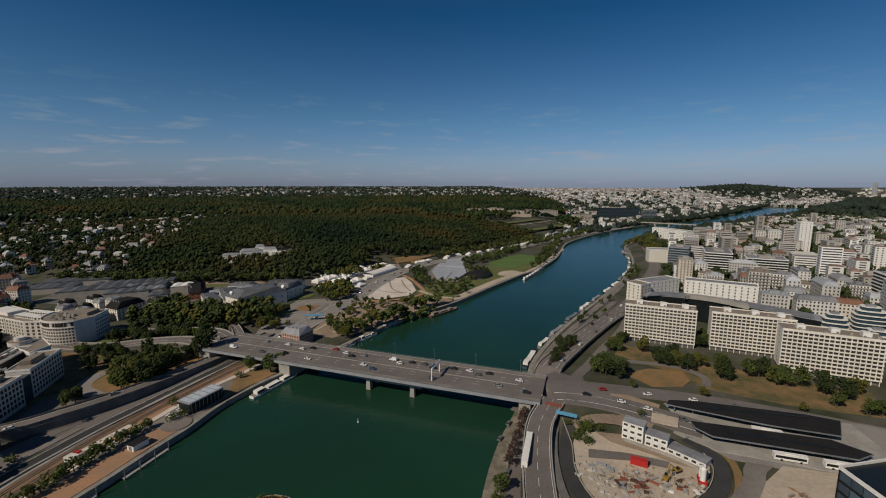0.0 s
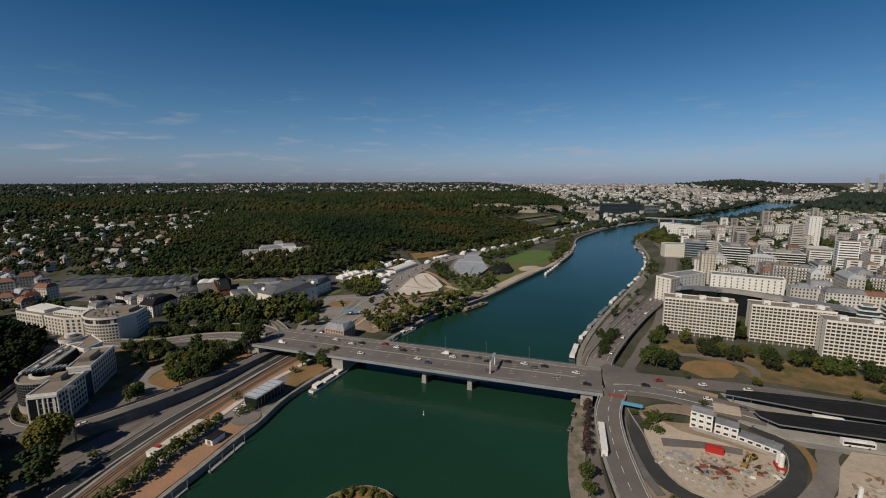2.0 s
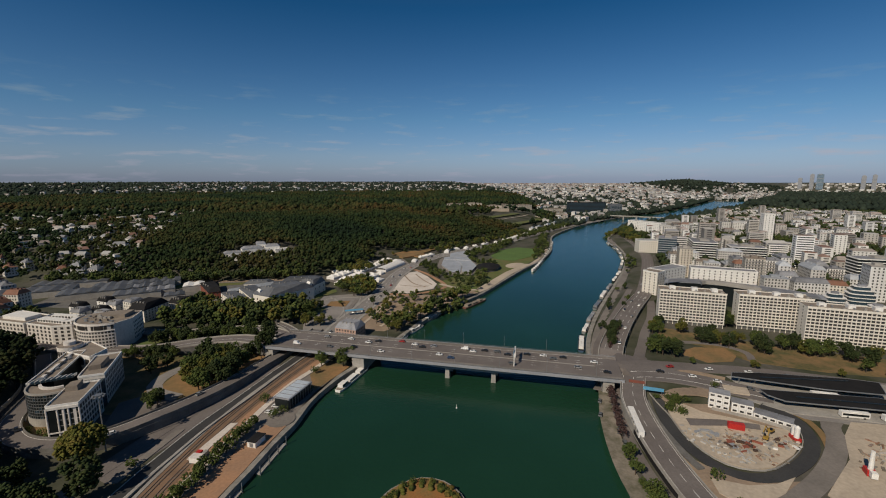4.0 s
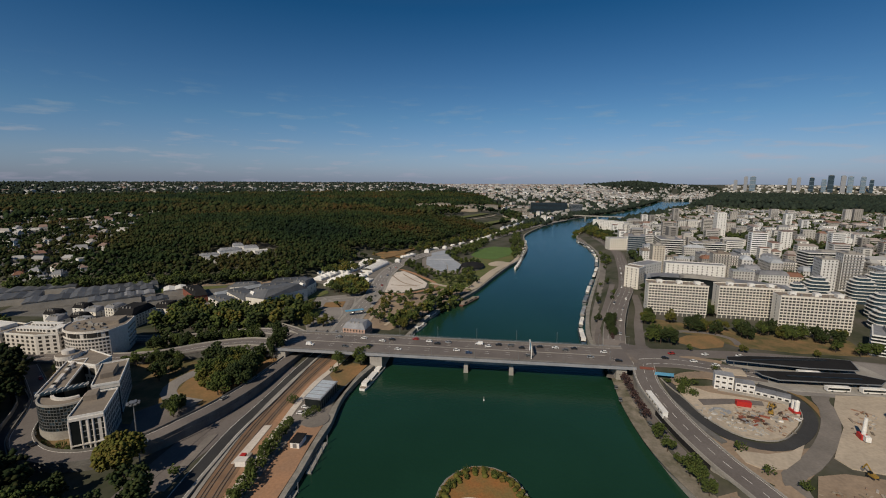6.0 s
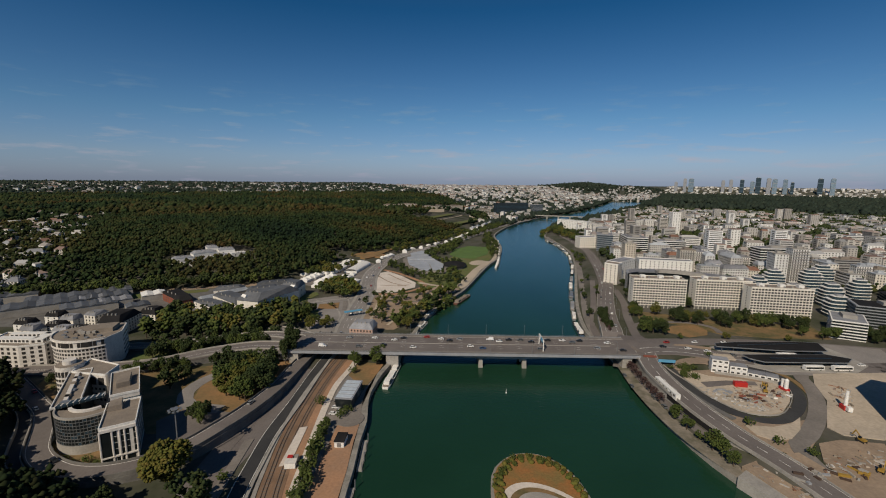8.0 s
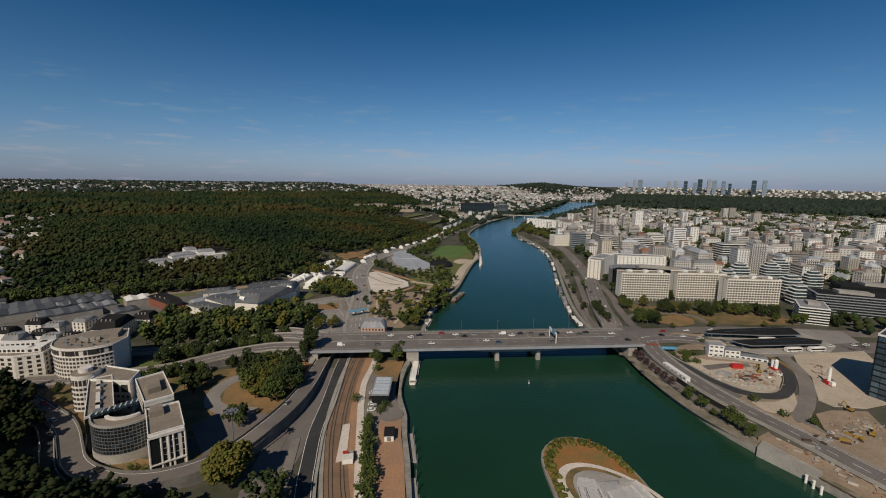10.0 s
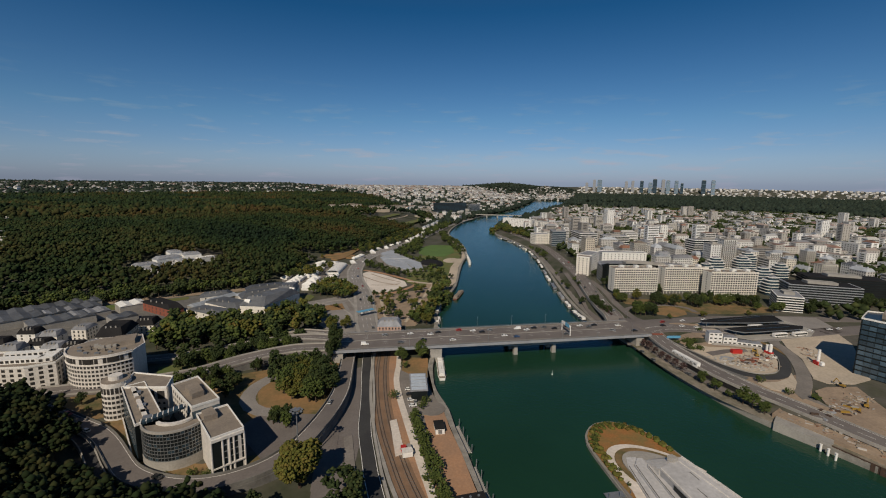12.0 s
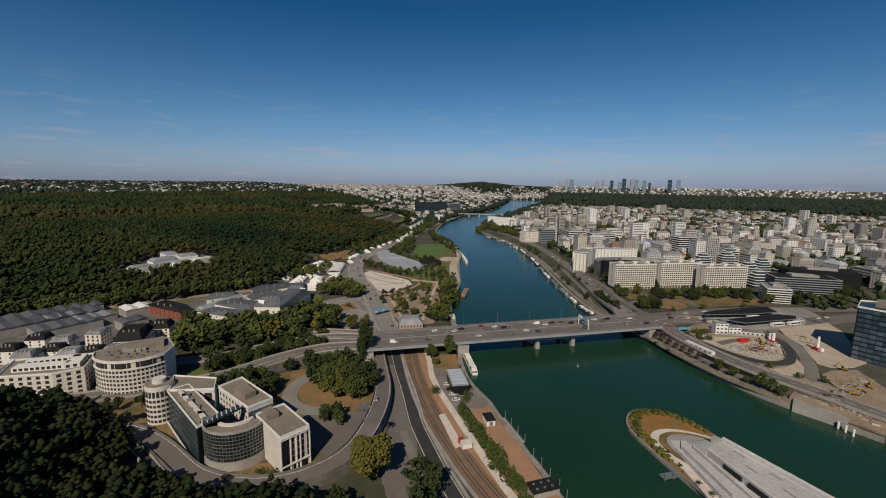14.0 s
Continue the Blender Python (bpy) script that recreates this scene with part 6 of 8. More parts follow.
for x, y, rx, ry, z in ((288, 306, 8.5, 7, 27), (322, 314, 10, 7.5, 29), (284, 270, 9, 7, 25), (362, 304, 10, 8, 29), (324, 262, 9.5, 7.5, 27), (292, 238, 9.5, 7.5, 24), (404, 318, 11, 8, 30), (372, 266, 9, 7.5, 27)):
    residence(x, y, rx, ry, 6, z)
arc = [(168, 354), (176, 364), (190, 366), (206, 360), (224, 348), (242, 332), (258, 312), (270, 296)]
outer = [(x + 9, y + 13) for x, y in arc[::-1]]
banded("curved_office", "long curved dark glass office with thin bands", arc + outer, 6, 25, 6, GLASS, STEEL_PAINT, GREY_ROOF)
plain_block("pale_apartments", "long white apartment block with a flat roof", [(196, 402), (236, 420), (230, 434), (190, 416)], 6, 28, WHITE, GREY_ROOF, 7, .2, sides=(0, 3, 1))
plain_block("pale_apartments", "long white apartment block with a flat roof", [(240, 418), (292, 388), (300, 400), (248, 432)], 6, 27, WHITE, GREY_ROOF, 7, .2, sides=(0, 3))
plain_block("pale_apartments", "cream end block beside the river road", [(183, 388), (196, 396), (188, 410), (176, 402)], 6, 29, CREAM, TAN_ROOF, 8, .25)
plain_block("white_tower", "tall slim white apartment tower", [(596, 716), (612, 710), (618, 726), (602, 732)], 6, 58, WHITE, GREY_ROOF, 16, .22, sides=(0, 3))
plain_block("white_hotel", "long white riverside block with even windows", [(456, 935), (487, 857), (503, 863), (472, 941)], 6, 27, WHITE, GREY_ROOF, 6, .22, sides=(0, 3))
plain_block("cream_block", "cream riverside building with regular windows", [(306, 630), (336, 624), (340, 644), (310, 650)], 6, 25, CREAM, GREY_ROOF, 6, .3, sides=(0, 3))
banded("blue_office", "blue glass office block by the river road", [(318, 600), (338, 586), (356, 612), (336, 626)], 6, 33, 8, BLUE_GLASS, STEEL_PAINT)
banded("banded_office", "large white office block with dark window bands", [(345, 560), (372, 545), (396, 590), (369, 605)], 6, 32, 8, GLASS, WHITE)
banded("banded_office", "large white office block with dark window bands", [(386, 540), (424, 520), (436, 542), (398, 562)], 6, 28, 7, GLASS, WHITE)
banded("banded_office", "white office block with dark window bands", [(420, 400), (470, 380), (478, 400), (428, 420)], 6, 36, 9, GLASS, WHITE)

# the road along the right bank, north of the bridge
line = curve([(50, 222), (62, 246), (80, 274), (103, 306), (136, 348), (170, 390), (208, 446), (245, 505), (300, 600), (345, 705), (390, 820), (460, 920), (560, 1010), (700, 1120)], 7)
zs = [gz(*p) + .45 + 2.8 * float(smooth((p[1] - 228) / 20) * smooth((420 - p[1]) / 90)) for p in line]
express = structure(Shape().ribbon(line, 15, zs, .9).make("riverside_road", ASPHALT), "grey asphalt riverside road on a low viaduct", "road")
Shape().ribbon(line[2:32], .6, [z - .9 for z in zs[2:32]], 4, -6.9).make("retaining_wall", DARK_ROOF, express, "near-black wall under the raised road")
Shape().ribbon(line[2:32], .35, [z + .9 for z in zs[2:32]], 1.8, -7.4).make("parapet", CONCRETE, express)
for o in (-4, 0, 4):
    lines_on(express, line, zs, o, .16, WHITE, "lane_marking", 1)
Shape().ribbon(line[2:26], .5, [z + .9 for z in zs[2:26]], 3, 7.4).make("parapet", CONCRETE, express)
land("lower_bank_road", [(57, 252), (66, 272), (80, 293), (112, 335), (140, 373), (170, 414)], 5.5, .5, ASPHALT, "narrow grey lane below the riverside road", "road", 6)
land("riverside_slip", [(78, 240), (94, 263), (114, 292), (134, 318), (152, 346), (166, 370)], 6.5, .4, ASPHALT, "grey slip road beside the flats", "road", 6)
land("boat_quay", [(60, 262), (85, 308), (128, 372), (165, 428), (225, 520), (270, 600), (305, 690), (345, 800)], 7, .2, PAVING, "pale quay walk beside moored boats", "pavement", 7)
land("turn_loop", [(80, 238), (84, 250), (92, 261), (108, 270), (130, 268), (150, 260), (158, 246), (152, 234)], 4.6, .36, ASPHALT, "narrow curved grey loop road", "road", 4)
lot("loop_lawn", [(102, 238), (108, 250), (130, 258), (149, 254), (147, 241), (139, 234), (112, 233)], 6.55, DRY_GRASS, "dry orange-brown lawn inside the loop", "ground", 1.2)
lot("slab_garden", [(118, 282), (140, 256), (150, 232), (182, 214), (222, 200), (240, 226), (200, 246), (168, 270), (130, 300)], 6.25, GARDEN, "dry garden ground before the flats", "ground", .8)
grove(["dark", "green", "dark", "yellow"], [(122, 290), (134, 268), (150, 250), (172, 238), (196, 226), (222, 212), (236, 224), (206, 244), (168, 266), (140, 286)], 8.2, 1.0, "trees before the flats", .38)
grove(["dark", "green"], [(98, 262), (90, 246), (106, 240), (114, 258)], 7.5, .95, "loop trees", .05)
grove(["purple", "purple", "dark"], [(61, 250), (66, 247), (86, 282), (101, 302), (96, 306), (78, 284)], 5.0, .75, "purple trees beside the road", .1)
grove(["dark", "green"], [(180, 292), (184, 288), (198, 312), (190, 314)], 7, .9, "trees between the flats", .1)
grove(["dark", "green"], [(226, 270), (214, 262), (246, 256), (258, 262), (238, 274)], 7, .9, "trees between the flats", .1)
grove(["dark", "green"], [(200, 206), (224, 196), (230, 204), (206, 216)], 8, .8, "roadside trees", .2)
grove(["dark", "green", "yellow"], [(106, 226), (150, 220), (196, 200), (198, 205), (152, 228), (108, 232)], 9, .55, "roadside trees", .35)
grove(["dark"], [(300, 172), (330, 160), (350, 180), (336, 186)], 8, .9, "office trees", .1)
grove(["dark", "green"], [(230, 182), (246, 176), (270, 190), (262, 200)], 8, .8, "office trees", .2)
grove(["dark", "green", "yellow"], [(112, 282), (120, 282), (140, 310), (134, 314)], 7.5, .8, "roadside trees", .2)
grove(["green", "dark"], [(80, 296), (90, 294), (128, 350), (165, 398), (185, 432), (176, 440), (142, 400), (115, 356)], 8.5, .6, "quayside trees", .62)
grove(["green", "dark"], [(215, 500), (225, 498), (262, 560), (300, 650), (290, 656), (252, 575)], 8.5, .65, "quayside trees", .55)
grove(["green", "dark"], [(150, 322), (166, 334), (176, 346), (166, 352), (150, 340)], 8, .9, "garden trees", .15)
grove(["dark", "green"], [(182, 390), (186, 376), (206, 384), (196, 396)], 8, .8, "garden trees", .2)
grove(["dark", "green", "yellow"], [(352, 836), (380, 850), (450, 915), (520, 975), (512, 985), (440, 930), (390, 900)], 9, 1.0, "river promenade trees", .1)
grove(["green", "dark", "yellow"], [(348, 700), (360, 700), (394, 800), (446, 896), (440, 920), (404, 884), (372, 815)], 8, .9, "river promenade trees", .05)
grove(["dark", "green"], [(570, 640), (600, 620), (640, 660), (650, 700), (612, 700)], 11, 1.3, "town park trees", .05)
for i in range(8):
    tree("purple", 44 - i * 2.3, 212 - i * 6.4, .9, 3.1, "purple trees on the quay")
for x, y, f in ((23, 152, .8), (20.5, 143, .6), (19, 135, .45), (18, 127, .8), (17.5, 122, .7), (16.8, 116, .6)):
    tree("green", x, y, f, 3.1, "green quay trees")
for x, y in ((98, 199), (66, 186), (70, 190), (74, 188), (48, 133), (46, 118), (52, 108)):
    tree("bush", x, y, 1.0)
for i in range(10):
    tree("bush", 64 + float(rng.uniform(-4, 5)), 178 + i * 1.6, .9)
blue_s = thing("road_sign", "light blue roadside sign panel on posts", "road sign", (60, 195, 8.2), -25)
Shape().box(-5, -.15, 2.4, 5, .15, 4.2).make("panel", BLUE, blue_s)
for px in (-4, 4):
    Shape().tube(px, 0, -.5, 2.4, .12, k=6).make("post", METAL, blue_s)


# ---- left bank park north of the bridge ----
lot("park_ground", [(-108, 330), (-86, 322), (-60, 345), (-30, 388), (10, 430), (-6, 452), (-40, 425), (-78, 432), (-100, 420)], 3.2, EARTH, "worn park ground under trees", "ground")
lot("park_lawn", [(-20, 410), (8, 430), (48, 490), (88, 548), (130, 606), (172, 690), (150, 710), (80, 640), (20, 560), (-30, 470)], 3.15, GRASS, "dry green park lawn", "ground")
lot("white_lot", [(-60, 534), (-70, 500), (-82, 442), (-64, 434), (-36, 450), (-30, 471), (-38, 510), (-49, 541)], 3.4, WHITE_SAND, "bright white gravel lot", "ground")
for pts in ([(-66, 520), (-58, 480), (-44, 458)], [(-52, 525), (-44, 490), (-36, 468)], [(-72, 470), (-56, 462), (-40, 462)]):
    road("lot_streak", pts, 1.6, 3.47, EARTH, "reddish wheel track across the white lot", "path", .2)
lot("grey_court", [(4, 656), (30, 675), (52, 664), (34, 621), (37, 553), (21, 513), (-10, 514), (-21, 565), (-12, 619)], 3.45, PAVING, "wide flat grey court of a sports hall", "ground")
hall = thing("sports_hall", "low sports hall with wide flat grey roofs", "sports hall", (-16, 560, 3))
Shape().prism(ccw(rel((-16, 560), (-14, 566), (-5, 617), (8, 622), (28, 618), (30, 553), (17, 520), (-6, 521))), 0, 2.6).make("wall", CONCRETE, hall)
PALE_ZINC = mat("pale_zinc", (.40, .42, .46), (.32, .34, .37), .55, .1, .8)
for poly, z1 in (([(-15, 566), (-9, 600), (9, 597), (12, 560), (4, 520), (-6.5, 520)], 3.2), ([(-8, 603), (-5, 618), (8, 623), (29, 619), (30, 590), (11, 599)], 4.0), ([(13, 560), (10, 594), (30, 586), (31, 553), (17.5, 519), (6, 520)], 3.6)):
    Shape().prism(ccw(rel((-16, 560), *poly)), 2.6, z1).make("roof", PALE_ZINC, hall, "flat pale zinc roof")
Shape().prism(ccw(rel((-16, 560), (8, 652), (32, 671), (46, 662), (30, 626), (4, 628))), 0, 3.8).make("upper_roof", PALE_ZINC, hall)
hall2 = thing("round_hall", "dark low round-roofed hall in the park", "hall", (46, 549, 3))
Shape().prism(oval(0, 0, 15, 23, -20), 0, 3.5).make("wall", DARK_CONCRETE, hall2)
Shape().prism(oval(0, 0, 16, 24, -20), 3.5, 5.6, oval(0, 0, 8, 14, -20)).make("roof", DARK_ROOF, hall2)
road("park_path", [(-8, 440), (-25, 419), (-44, 394), (-60, 374), (-89, 334)], 2.6, 3.45, SAND, "narrow sandy park path", "path")
road("park_path", [(-74, 436), (-84, 405), (-94, 372), (-104, 338)], 2.6, 3.45, SAND, "narrow sandy park path", "path")
road("park_path", [(-84, 405), (-62, 398), (-44, 394), (-30, 398)], 2.2, 3.45, PAVING, "narrow paved park path", "path")
road("lot_track", [(-52, 552), (-40, 530), (-30, 500), (-22, 470), (-26, 450), (-60, 428), (-84, 434)], 4.5, 3.46, ORANGE_GRAVEL, "brown track round the white lot", "path")
road("park_drive", [(-26, 470), (-12, 452), (0, 442), (12, 440)], 5, 3.5, SAND, "curved sandy park drive", "path")
lot("playing_field", [(94, 691), (133, 719), (165, 693), (129, 628), (96, 600), (74, 612), (69, 639)], 3.4, FIELD, "green mown playing field", "ground")
lot("sand_oval", oval(88, 566, 19, 12, 50), 3.45, SAND, "oval pale sand court", "ground")
lot("beach", [(12, 430), (22, 440), (72, 518), (112, 570), (104, 574), (62, 522), (10, 442)], 3.5, SAND, "strip of sandy river beach", "ground")
land("river_walk", [(112, 572), (140, 618), (180, 700), (205, 780), (236, 862)], 5, .25, SAND, "pale sandy river walk", "path")
land("verge_walk", [(-100, 425), (-84, 440), (-92, 470), (-76, 500)], 4, .3, PAVING, "pale pavement", "pavement")
lot("tent_yard", [(-160, 508), (-156, 550), (-120, 612), (-98, 630), (-66, 632), (-58, 596), (-84, 520), (-98, 470), (-136, 470)], 3.25, PAVING, "pale paved fairground yard", "ground")
lot("dry_meadow", [(-66, 632), (-50, 645), (-14, 700), (10, 740), (-40, 690), (-72, 645)], 5.0, DRY_GRASS, "dry yellow meadow", "ground", 4)


def tent(x, y, turn, w, d, h, peaks=1, label="white peaked fairground tent"):
    t = thing("tent", label, "tent", (x, y, 3.2), turn, "white fairground tents")
    for i in range(peaks):
        a, b = -w / 2 + w * i / peaks, -w / 2 + w * (i + 1) / peaks
        Shape().box(a + .1, -d / 2, 0, b - .1, d / 2, h * .5).make("wall", WHITE, t)
        m = (a + b) / 2
        Shape().prism([(a, -d / 2 - .3), (b, -d / 2 - .3), (b, d / 2 + .3), (a, d / 2 + .3)], h * .5 + .004, h, [(m - .2, -d * .12), (m + .2, -d * .12), (m + .2, d * .12), (m - .2, d * .12)]).make("canopy", WHITE, t)
    return t


for x, y, a, w, d, h, n in ((-150, 515, 60, 22, 12, 7, 2), (-140, 530, 60, 26, 13, 8, 2), (-132, 498, 55, 24, 14, 9, 2), (-124, 520, 60, 24, 12, 7, 2), (-118, 552, 58, 30, 13, 7, 3), (-108, 572, 60, 26, 14, 8, 2),
                            (-126, 545, 60, 20, 11, 7, 2), (-108, 510, 60, 24, 15, 8, 2), (-138, 482, 58, 16, 12, 7, 1), (-97, 493, 60, 14, 10, 6, 1), (-151, 545, 50, 14, 9, 6, 1), (-118, 594, 50, 18, 10, 6, 2), (-91, 622, 40, 20, 10, 5, 2), (-100, 604, 62, 14, 8, 5, 1), (-76, 612, 62, 16, 10, 5, 1), (-128, 573, 48, 14, 9, 6, 1), (-96, 530, 64, 12, 8, 5, 1), (-114, 468, 20, 10, 8, 5, 1)):
    tent(x, y, a, w * .85, d * .9, h * .72, n)
big = thing("marquee", "long white vaulted marquee beside the avenue", "marquee", (-84, 568, 3.2), 63)
for i in range(7):
    o = Shape()
    v, f = [], []
    for s in (0, 1):
        for k in range(9):
            a = math.pi * k / 8
            v.append((-28 + 8 * i + 7.9 * s, 8 * math.cos(a), 2.4 + 2.8 * math.sin(a)))
    f = [(k, k + 1, k + 10, k + 9) for k in range(8)]
    o.add(v, f).make("vault", WHITE, big)
Shape().box(-28, -8, 0, 28, 8, 2.4).make("wall", WHITE, big)
for i in range(34):
    t = i / 33
    k = int(t * (len(aline) * .72)) + 14
    if k + 1 < len(aline):
        (ax, ay), (bx, by) = aline[k], aline[k + 1]
        n = math.dist((ax, ay), (bx, by))
        nx_, ny_ = -(by - ay) / n, (bx - ax) / n
        if ay > 560:
            s = 12 + float(rng.uniform(0, 6))
            ax, ay = ax + (bx - ax) * float(rng.uniform(-.8, .8)), ay + (by - ay) * float(rng.uniform(-.8, .8))
            tent(ax + nx_ * s, ay + ny_ * s, math.degrees(math.atan2(by - ay, bx - ax)), float(rng.choice([8, 14, 20])), float(rng.uniform(5, 8)), float(rng.uniform(3, 4.2)), int(rng.integers(1, 4)), "small white roadside stall tent")

mansard("pink_pavilion", "old pink stone pavilion with a dark roof by the bridge", [(-122, 312), (-106, 304), (-100, 318), (-116, 326)], 3, 11, 15, mat("pink_render", (.55, .37, .30), (.48, .33, .27), .85, .2), GREY_ROOF, 3, .4)
barge(-79, 298, 62, 24, 5, label="white moored houseboat with cabins")
barge(-66, 322, 58, 22, 5, label="white moored houseboat with cabins")
barge(-51, 350, 55, 22, 4.6, METAL, WHITE, "grey moored houseboat with a white cabin")
barge(-12, 384, 48, 40, 6, mat("rust_hull", (.16, .06, .045), (.12, .05, .04), .7, .3), TAN_ROOF, "long rust-red moored barge", TAN_ROOF)
for i in range(17):
    t = i / 16
    bx_, by_ = 99 + 88 * t + 26 * t * t, 541 + 150 * t + 85 * t * t
    barge(bx_ + 4, by_ - 3, 54 + 16 * t, 16, 4, [WHITE, METAL][i % 2], WHITE, "small white moored boat with a cabin")

# boats along the right bank
RB = [p for p in RIGHT_BANK if 250 < p[1] < 830]
cl = np.cumsum([0] + [math.dist(a, b) for a, b in zip(RB[:-1], RB[1:])])
pos = 16.0
kinds = [(WHITE, WHITE, "white moored houseboat with cabins"), (METAL, WHITE, "grey moored houseboat with a white cabin"), (mat("blue_hull", (.05, .09, .15), (.04, .07, .12), .5, .3), WHITE, "dark blue moored barge with white cabins"), (DARK_ROOF, CREAM, "black moored barge with cream cabins")]
i = 0
while pos < cl[-1] - 60:
    n = float(rng.choice([14, 20, 26, 34, 38])) if pos < 320 else float(rng.uniform(7, 24))
    bx_, by_ = float(np.interp(pos, cl, [p[0] for p in RB])), float(np.interp(pos, cl, [p[1] for p in RB]))
    cx_, cy_ = float(np.interp(pos + n, cl, [p[0] for p in RB])), float(np.interp(pos + n, cl, [p[1] for p in RB]))
    a = math.atan2(cy_ - by_, cx_ - bx_)
    h, c, lb = kinds[int(rng.choice([0, 1, 1, 2, 3, 3]))]
    c = (WHITE, STEEL_PAINT, METAL, GREY_ROOF, c)[int(rng.integers(5))]
    k_ = float(rng.uniform(3.2, 4.6))
    barge(bx_ - math.sin(a) * k_, by_ + math.cos(a) * k_, math.degrees(a) + float(rng.uniform(-3, 3)), n * .95, float(rng.uniform(3.8, 5.2)), h, c, lb, DARK_ROOF if i % 3 == 0 else TAN_ROOF)
    pos += n + float(rng.choice([.6, 1.5, 3, 5, 9, 16]))
    i += 1

# park and avenue trees
grove(["green", "dark", "yellow"], [(-104, 336), (-86, 326), (-58, 352), (-28, 392), (-2, 424), (-20, 440), (-50, 424), (-76, 430), (-98, 412), (-100, 370)], 8.8, .72, "riverside park trees", .56)
grove(["green", "yellow", "dark"], [(-92, 322), (-76, 318), (-50, 348), (-22, 382), (0, 412), (-12, 420), (-40, 384), (-66, 352)], 8, 1.05, "riverside trees", .15)
grove(["dark", "green"], [(-46, 575), (-34, 515), (-24, 486), (22, 500), (40, 522), (34, 530), (12, 510), (-14, 508), (-24, 545), (-24, 590), (-34, 600)], 7, .62, "trees round the court", .1)
grove(["dark", "green"], [(-20, 462), (4, 444), (24, 462), (34, 490), (20, 492), (-14, 478)], 9, .6, "trees round the court", .45)
grove(["green", "dark", "yellow"], [(2, 430), (14, 440), (44, 488), (34, 500), (12, 478), (0, 456)], 9, .75, "beach trees", .2)
grove(["dark", "green"], [(28, 612), (70, 570), (60, 548), (50, 560), (30, 580)], 9, .75, "hall trees", .15)
grove(["dark", "green"], [(30, 615), (74, 650), (116, 720), (150, 780), (138, 790), (70, 700), (24, 640)], 9, .8, "field trees", .15)
grove(["dark", "green"], [(124, 604), (136, 606), (182, 700), (206, 780), (240, 860), (230, 868), (190, 790), (162, 704)], 8.5, .75, "river walk trees", .1)
grove(["yellow", "dark", "green"], [(-152, 476), (-138, 446), (-116, 424), (-100, 428), (-98, 452), (-108, 490), (-128, 474)], 8.5, 1.05, "fairground trees", .08)
grove(["dark", "yellow"], [(-146, 540), (-128, 526), (-104, 545), (-108, 570), (-134, 565)], 8, .95, "fairground trees", .35)
grove(["dark", "yellow"], [(-104, 590), (-92, 570), (-70, 590), (-84, 612)], 9, .8, "fairground trees", .3)
grove(["dark", "green"], [(150, 790), (232, 880), (300, 960), (380, 1060), (360, 1070), (230, 930)], 10, .9, "avenue trees", .2)

# trees between the avenue and the foot of the wood
xs, ys = scatter(-160, 420, 540, 1180, 8.5)
z_, dl_, dr_, df_ = ground_z(xs, ys)
far_from_road = np.abs(dist_line(xs, ys, aline)) > 15
inside_fair = ((ys < 640) & (xs > -156) & (df_ < -6)) | ((ys < 712) & (xs > -100) & (xs < -20) & (df_ < -3))
for a, b, d in zip(xs, ys, (df_ < 5) & (df_ > -60) & far_from_road & ~inside_fair & (dl_ > 60) & (ys < 930)):
    if d and rng.random() < .8:
        JOINED[("dark", "green", "yellow", "dark")[int(rng.integers(4))]].append((float(a), float(b), float(rng.uniform(.6, 1.0))))

# white hospital in the wood
for poly, ev, rd, zinc in (([(-301, 580), (-281, 590), (-286, 600), (-306, 590)], 8, 12, 1), ([(-282, 592), (-258, 606), (-264, 617), (-288, 603)], 9, 14, 0), ([(-270, 612), (-258, 616), (-264, 634), (-276, 630)], 10, 14, 1), ([(-262, 590), (-244, 594), (-247, 604), (-265, 600)], 7, 10, 1),
                           ([(-256, 606), (-238, 610), (-241, 621), (-259, 617)], 8, 13, 0), ([(-240, 596), (-224, 604), (-228, 613), (-244, 605)], 7, 9, 1), ([(-292, 574), (-280, 578), (-283, 586), (-295, 582)], 6, 9, 0)):
    x0, y0 = poly[0]
    z0 = gz(x0, y0) - 1
    mansard("hospital_wing", "white hospital wing with a grey roof among trees", poly, z0, z0 + ev + 2, z0 + rd, WHITE, (GREY_ROOF, WHITE)[zinc if rd < 10 else 0], 2, .16)
for kind, leaf in (("green", LEAVES), ("dark", LEAVES_DARK), ("yellow", LEAVES_YELLOW), ("slope", LEAVES_SHADED)):
    join_trees("park_trees", kind, JOINED[kind], {"green": "many green park and street trees", "dark": "many dark green park trees", "yellow": "scattered trees with yellowing autumn leaves", "slope": "dense trees on a steep slope, leaves darkened for shade"}[kind], leaf, 10 if kind == "slope" else 7)


# ---- the town: generic buildings ----
WALLS = [mat("town_cream", (.64, .60, .53), (.56, .52, .46), .85, .15, 1.0, vary=.15), mat("town_white", (.70, .69, .67), (.62, .61, .59), .8, .15, 1.0, vary=.12), mat("pale_stone", (.60, .58, .55), (.52, .50, .47), .85, .15, 1.0, vary=.12), mat("beige_render", (.56, .50, .42), (.48, .43, .36), .85, .15, 1.0, vary=.12), mat("grey_render", (.42, .41, .40), (.34, .33, .32), .85, .15, 1.0, vary=.15)]
ROOFS = [GREY_ROOF, TAN_ROOF, mat("zinc_roof", (.42, .44, .47), (.33, .35, .38), .6, .2, 1.2, vary=.2), mat("tile_roof", (.24, .12, .08), (.19, .10, .07), .85, .3, 1.4, vary=.15), CONCRETE]
_models = {}


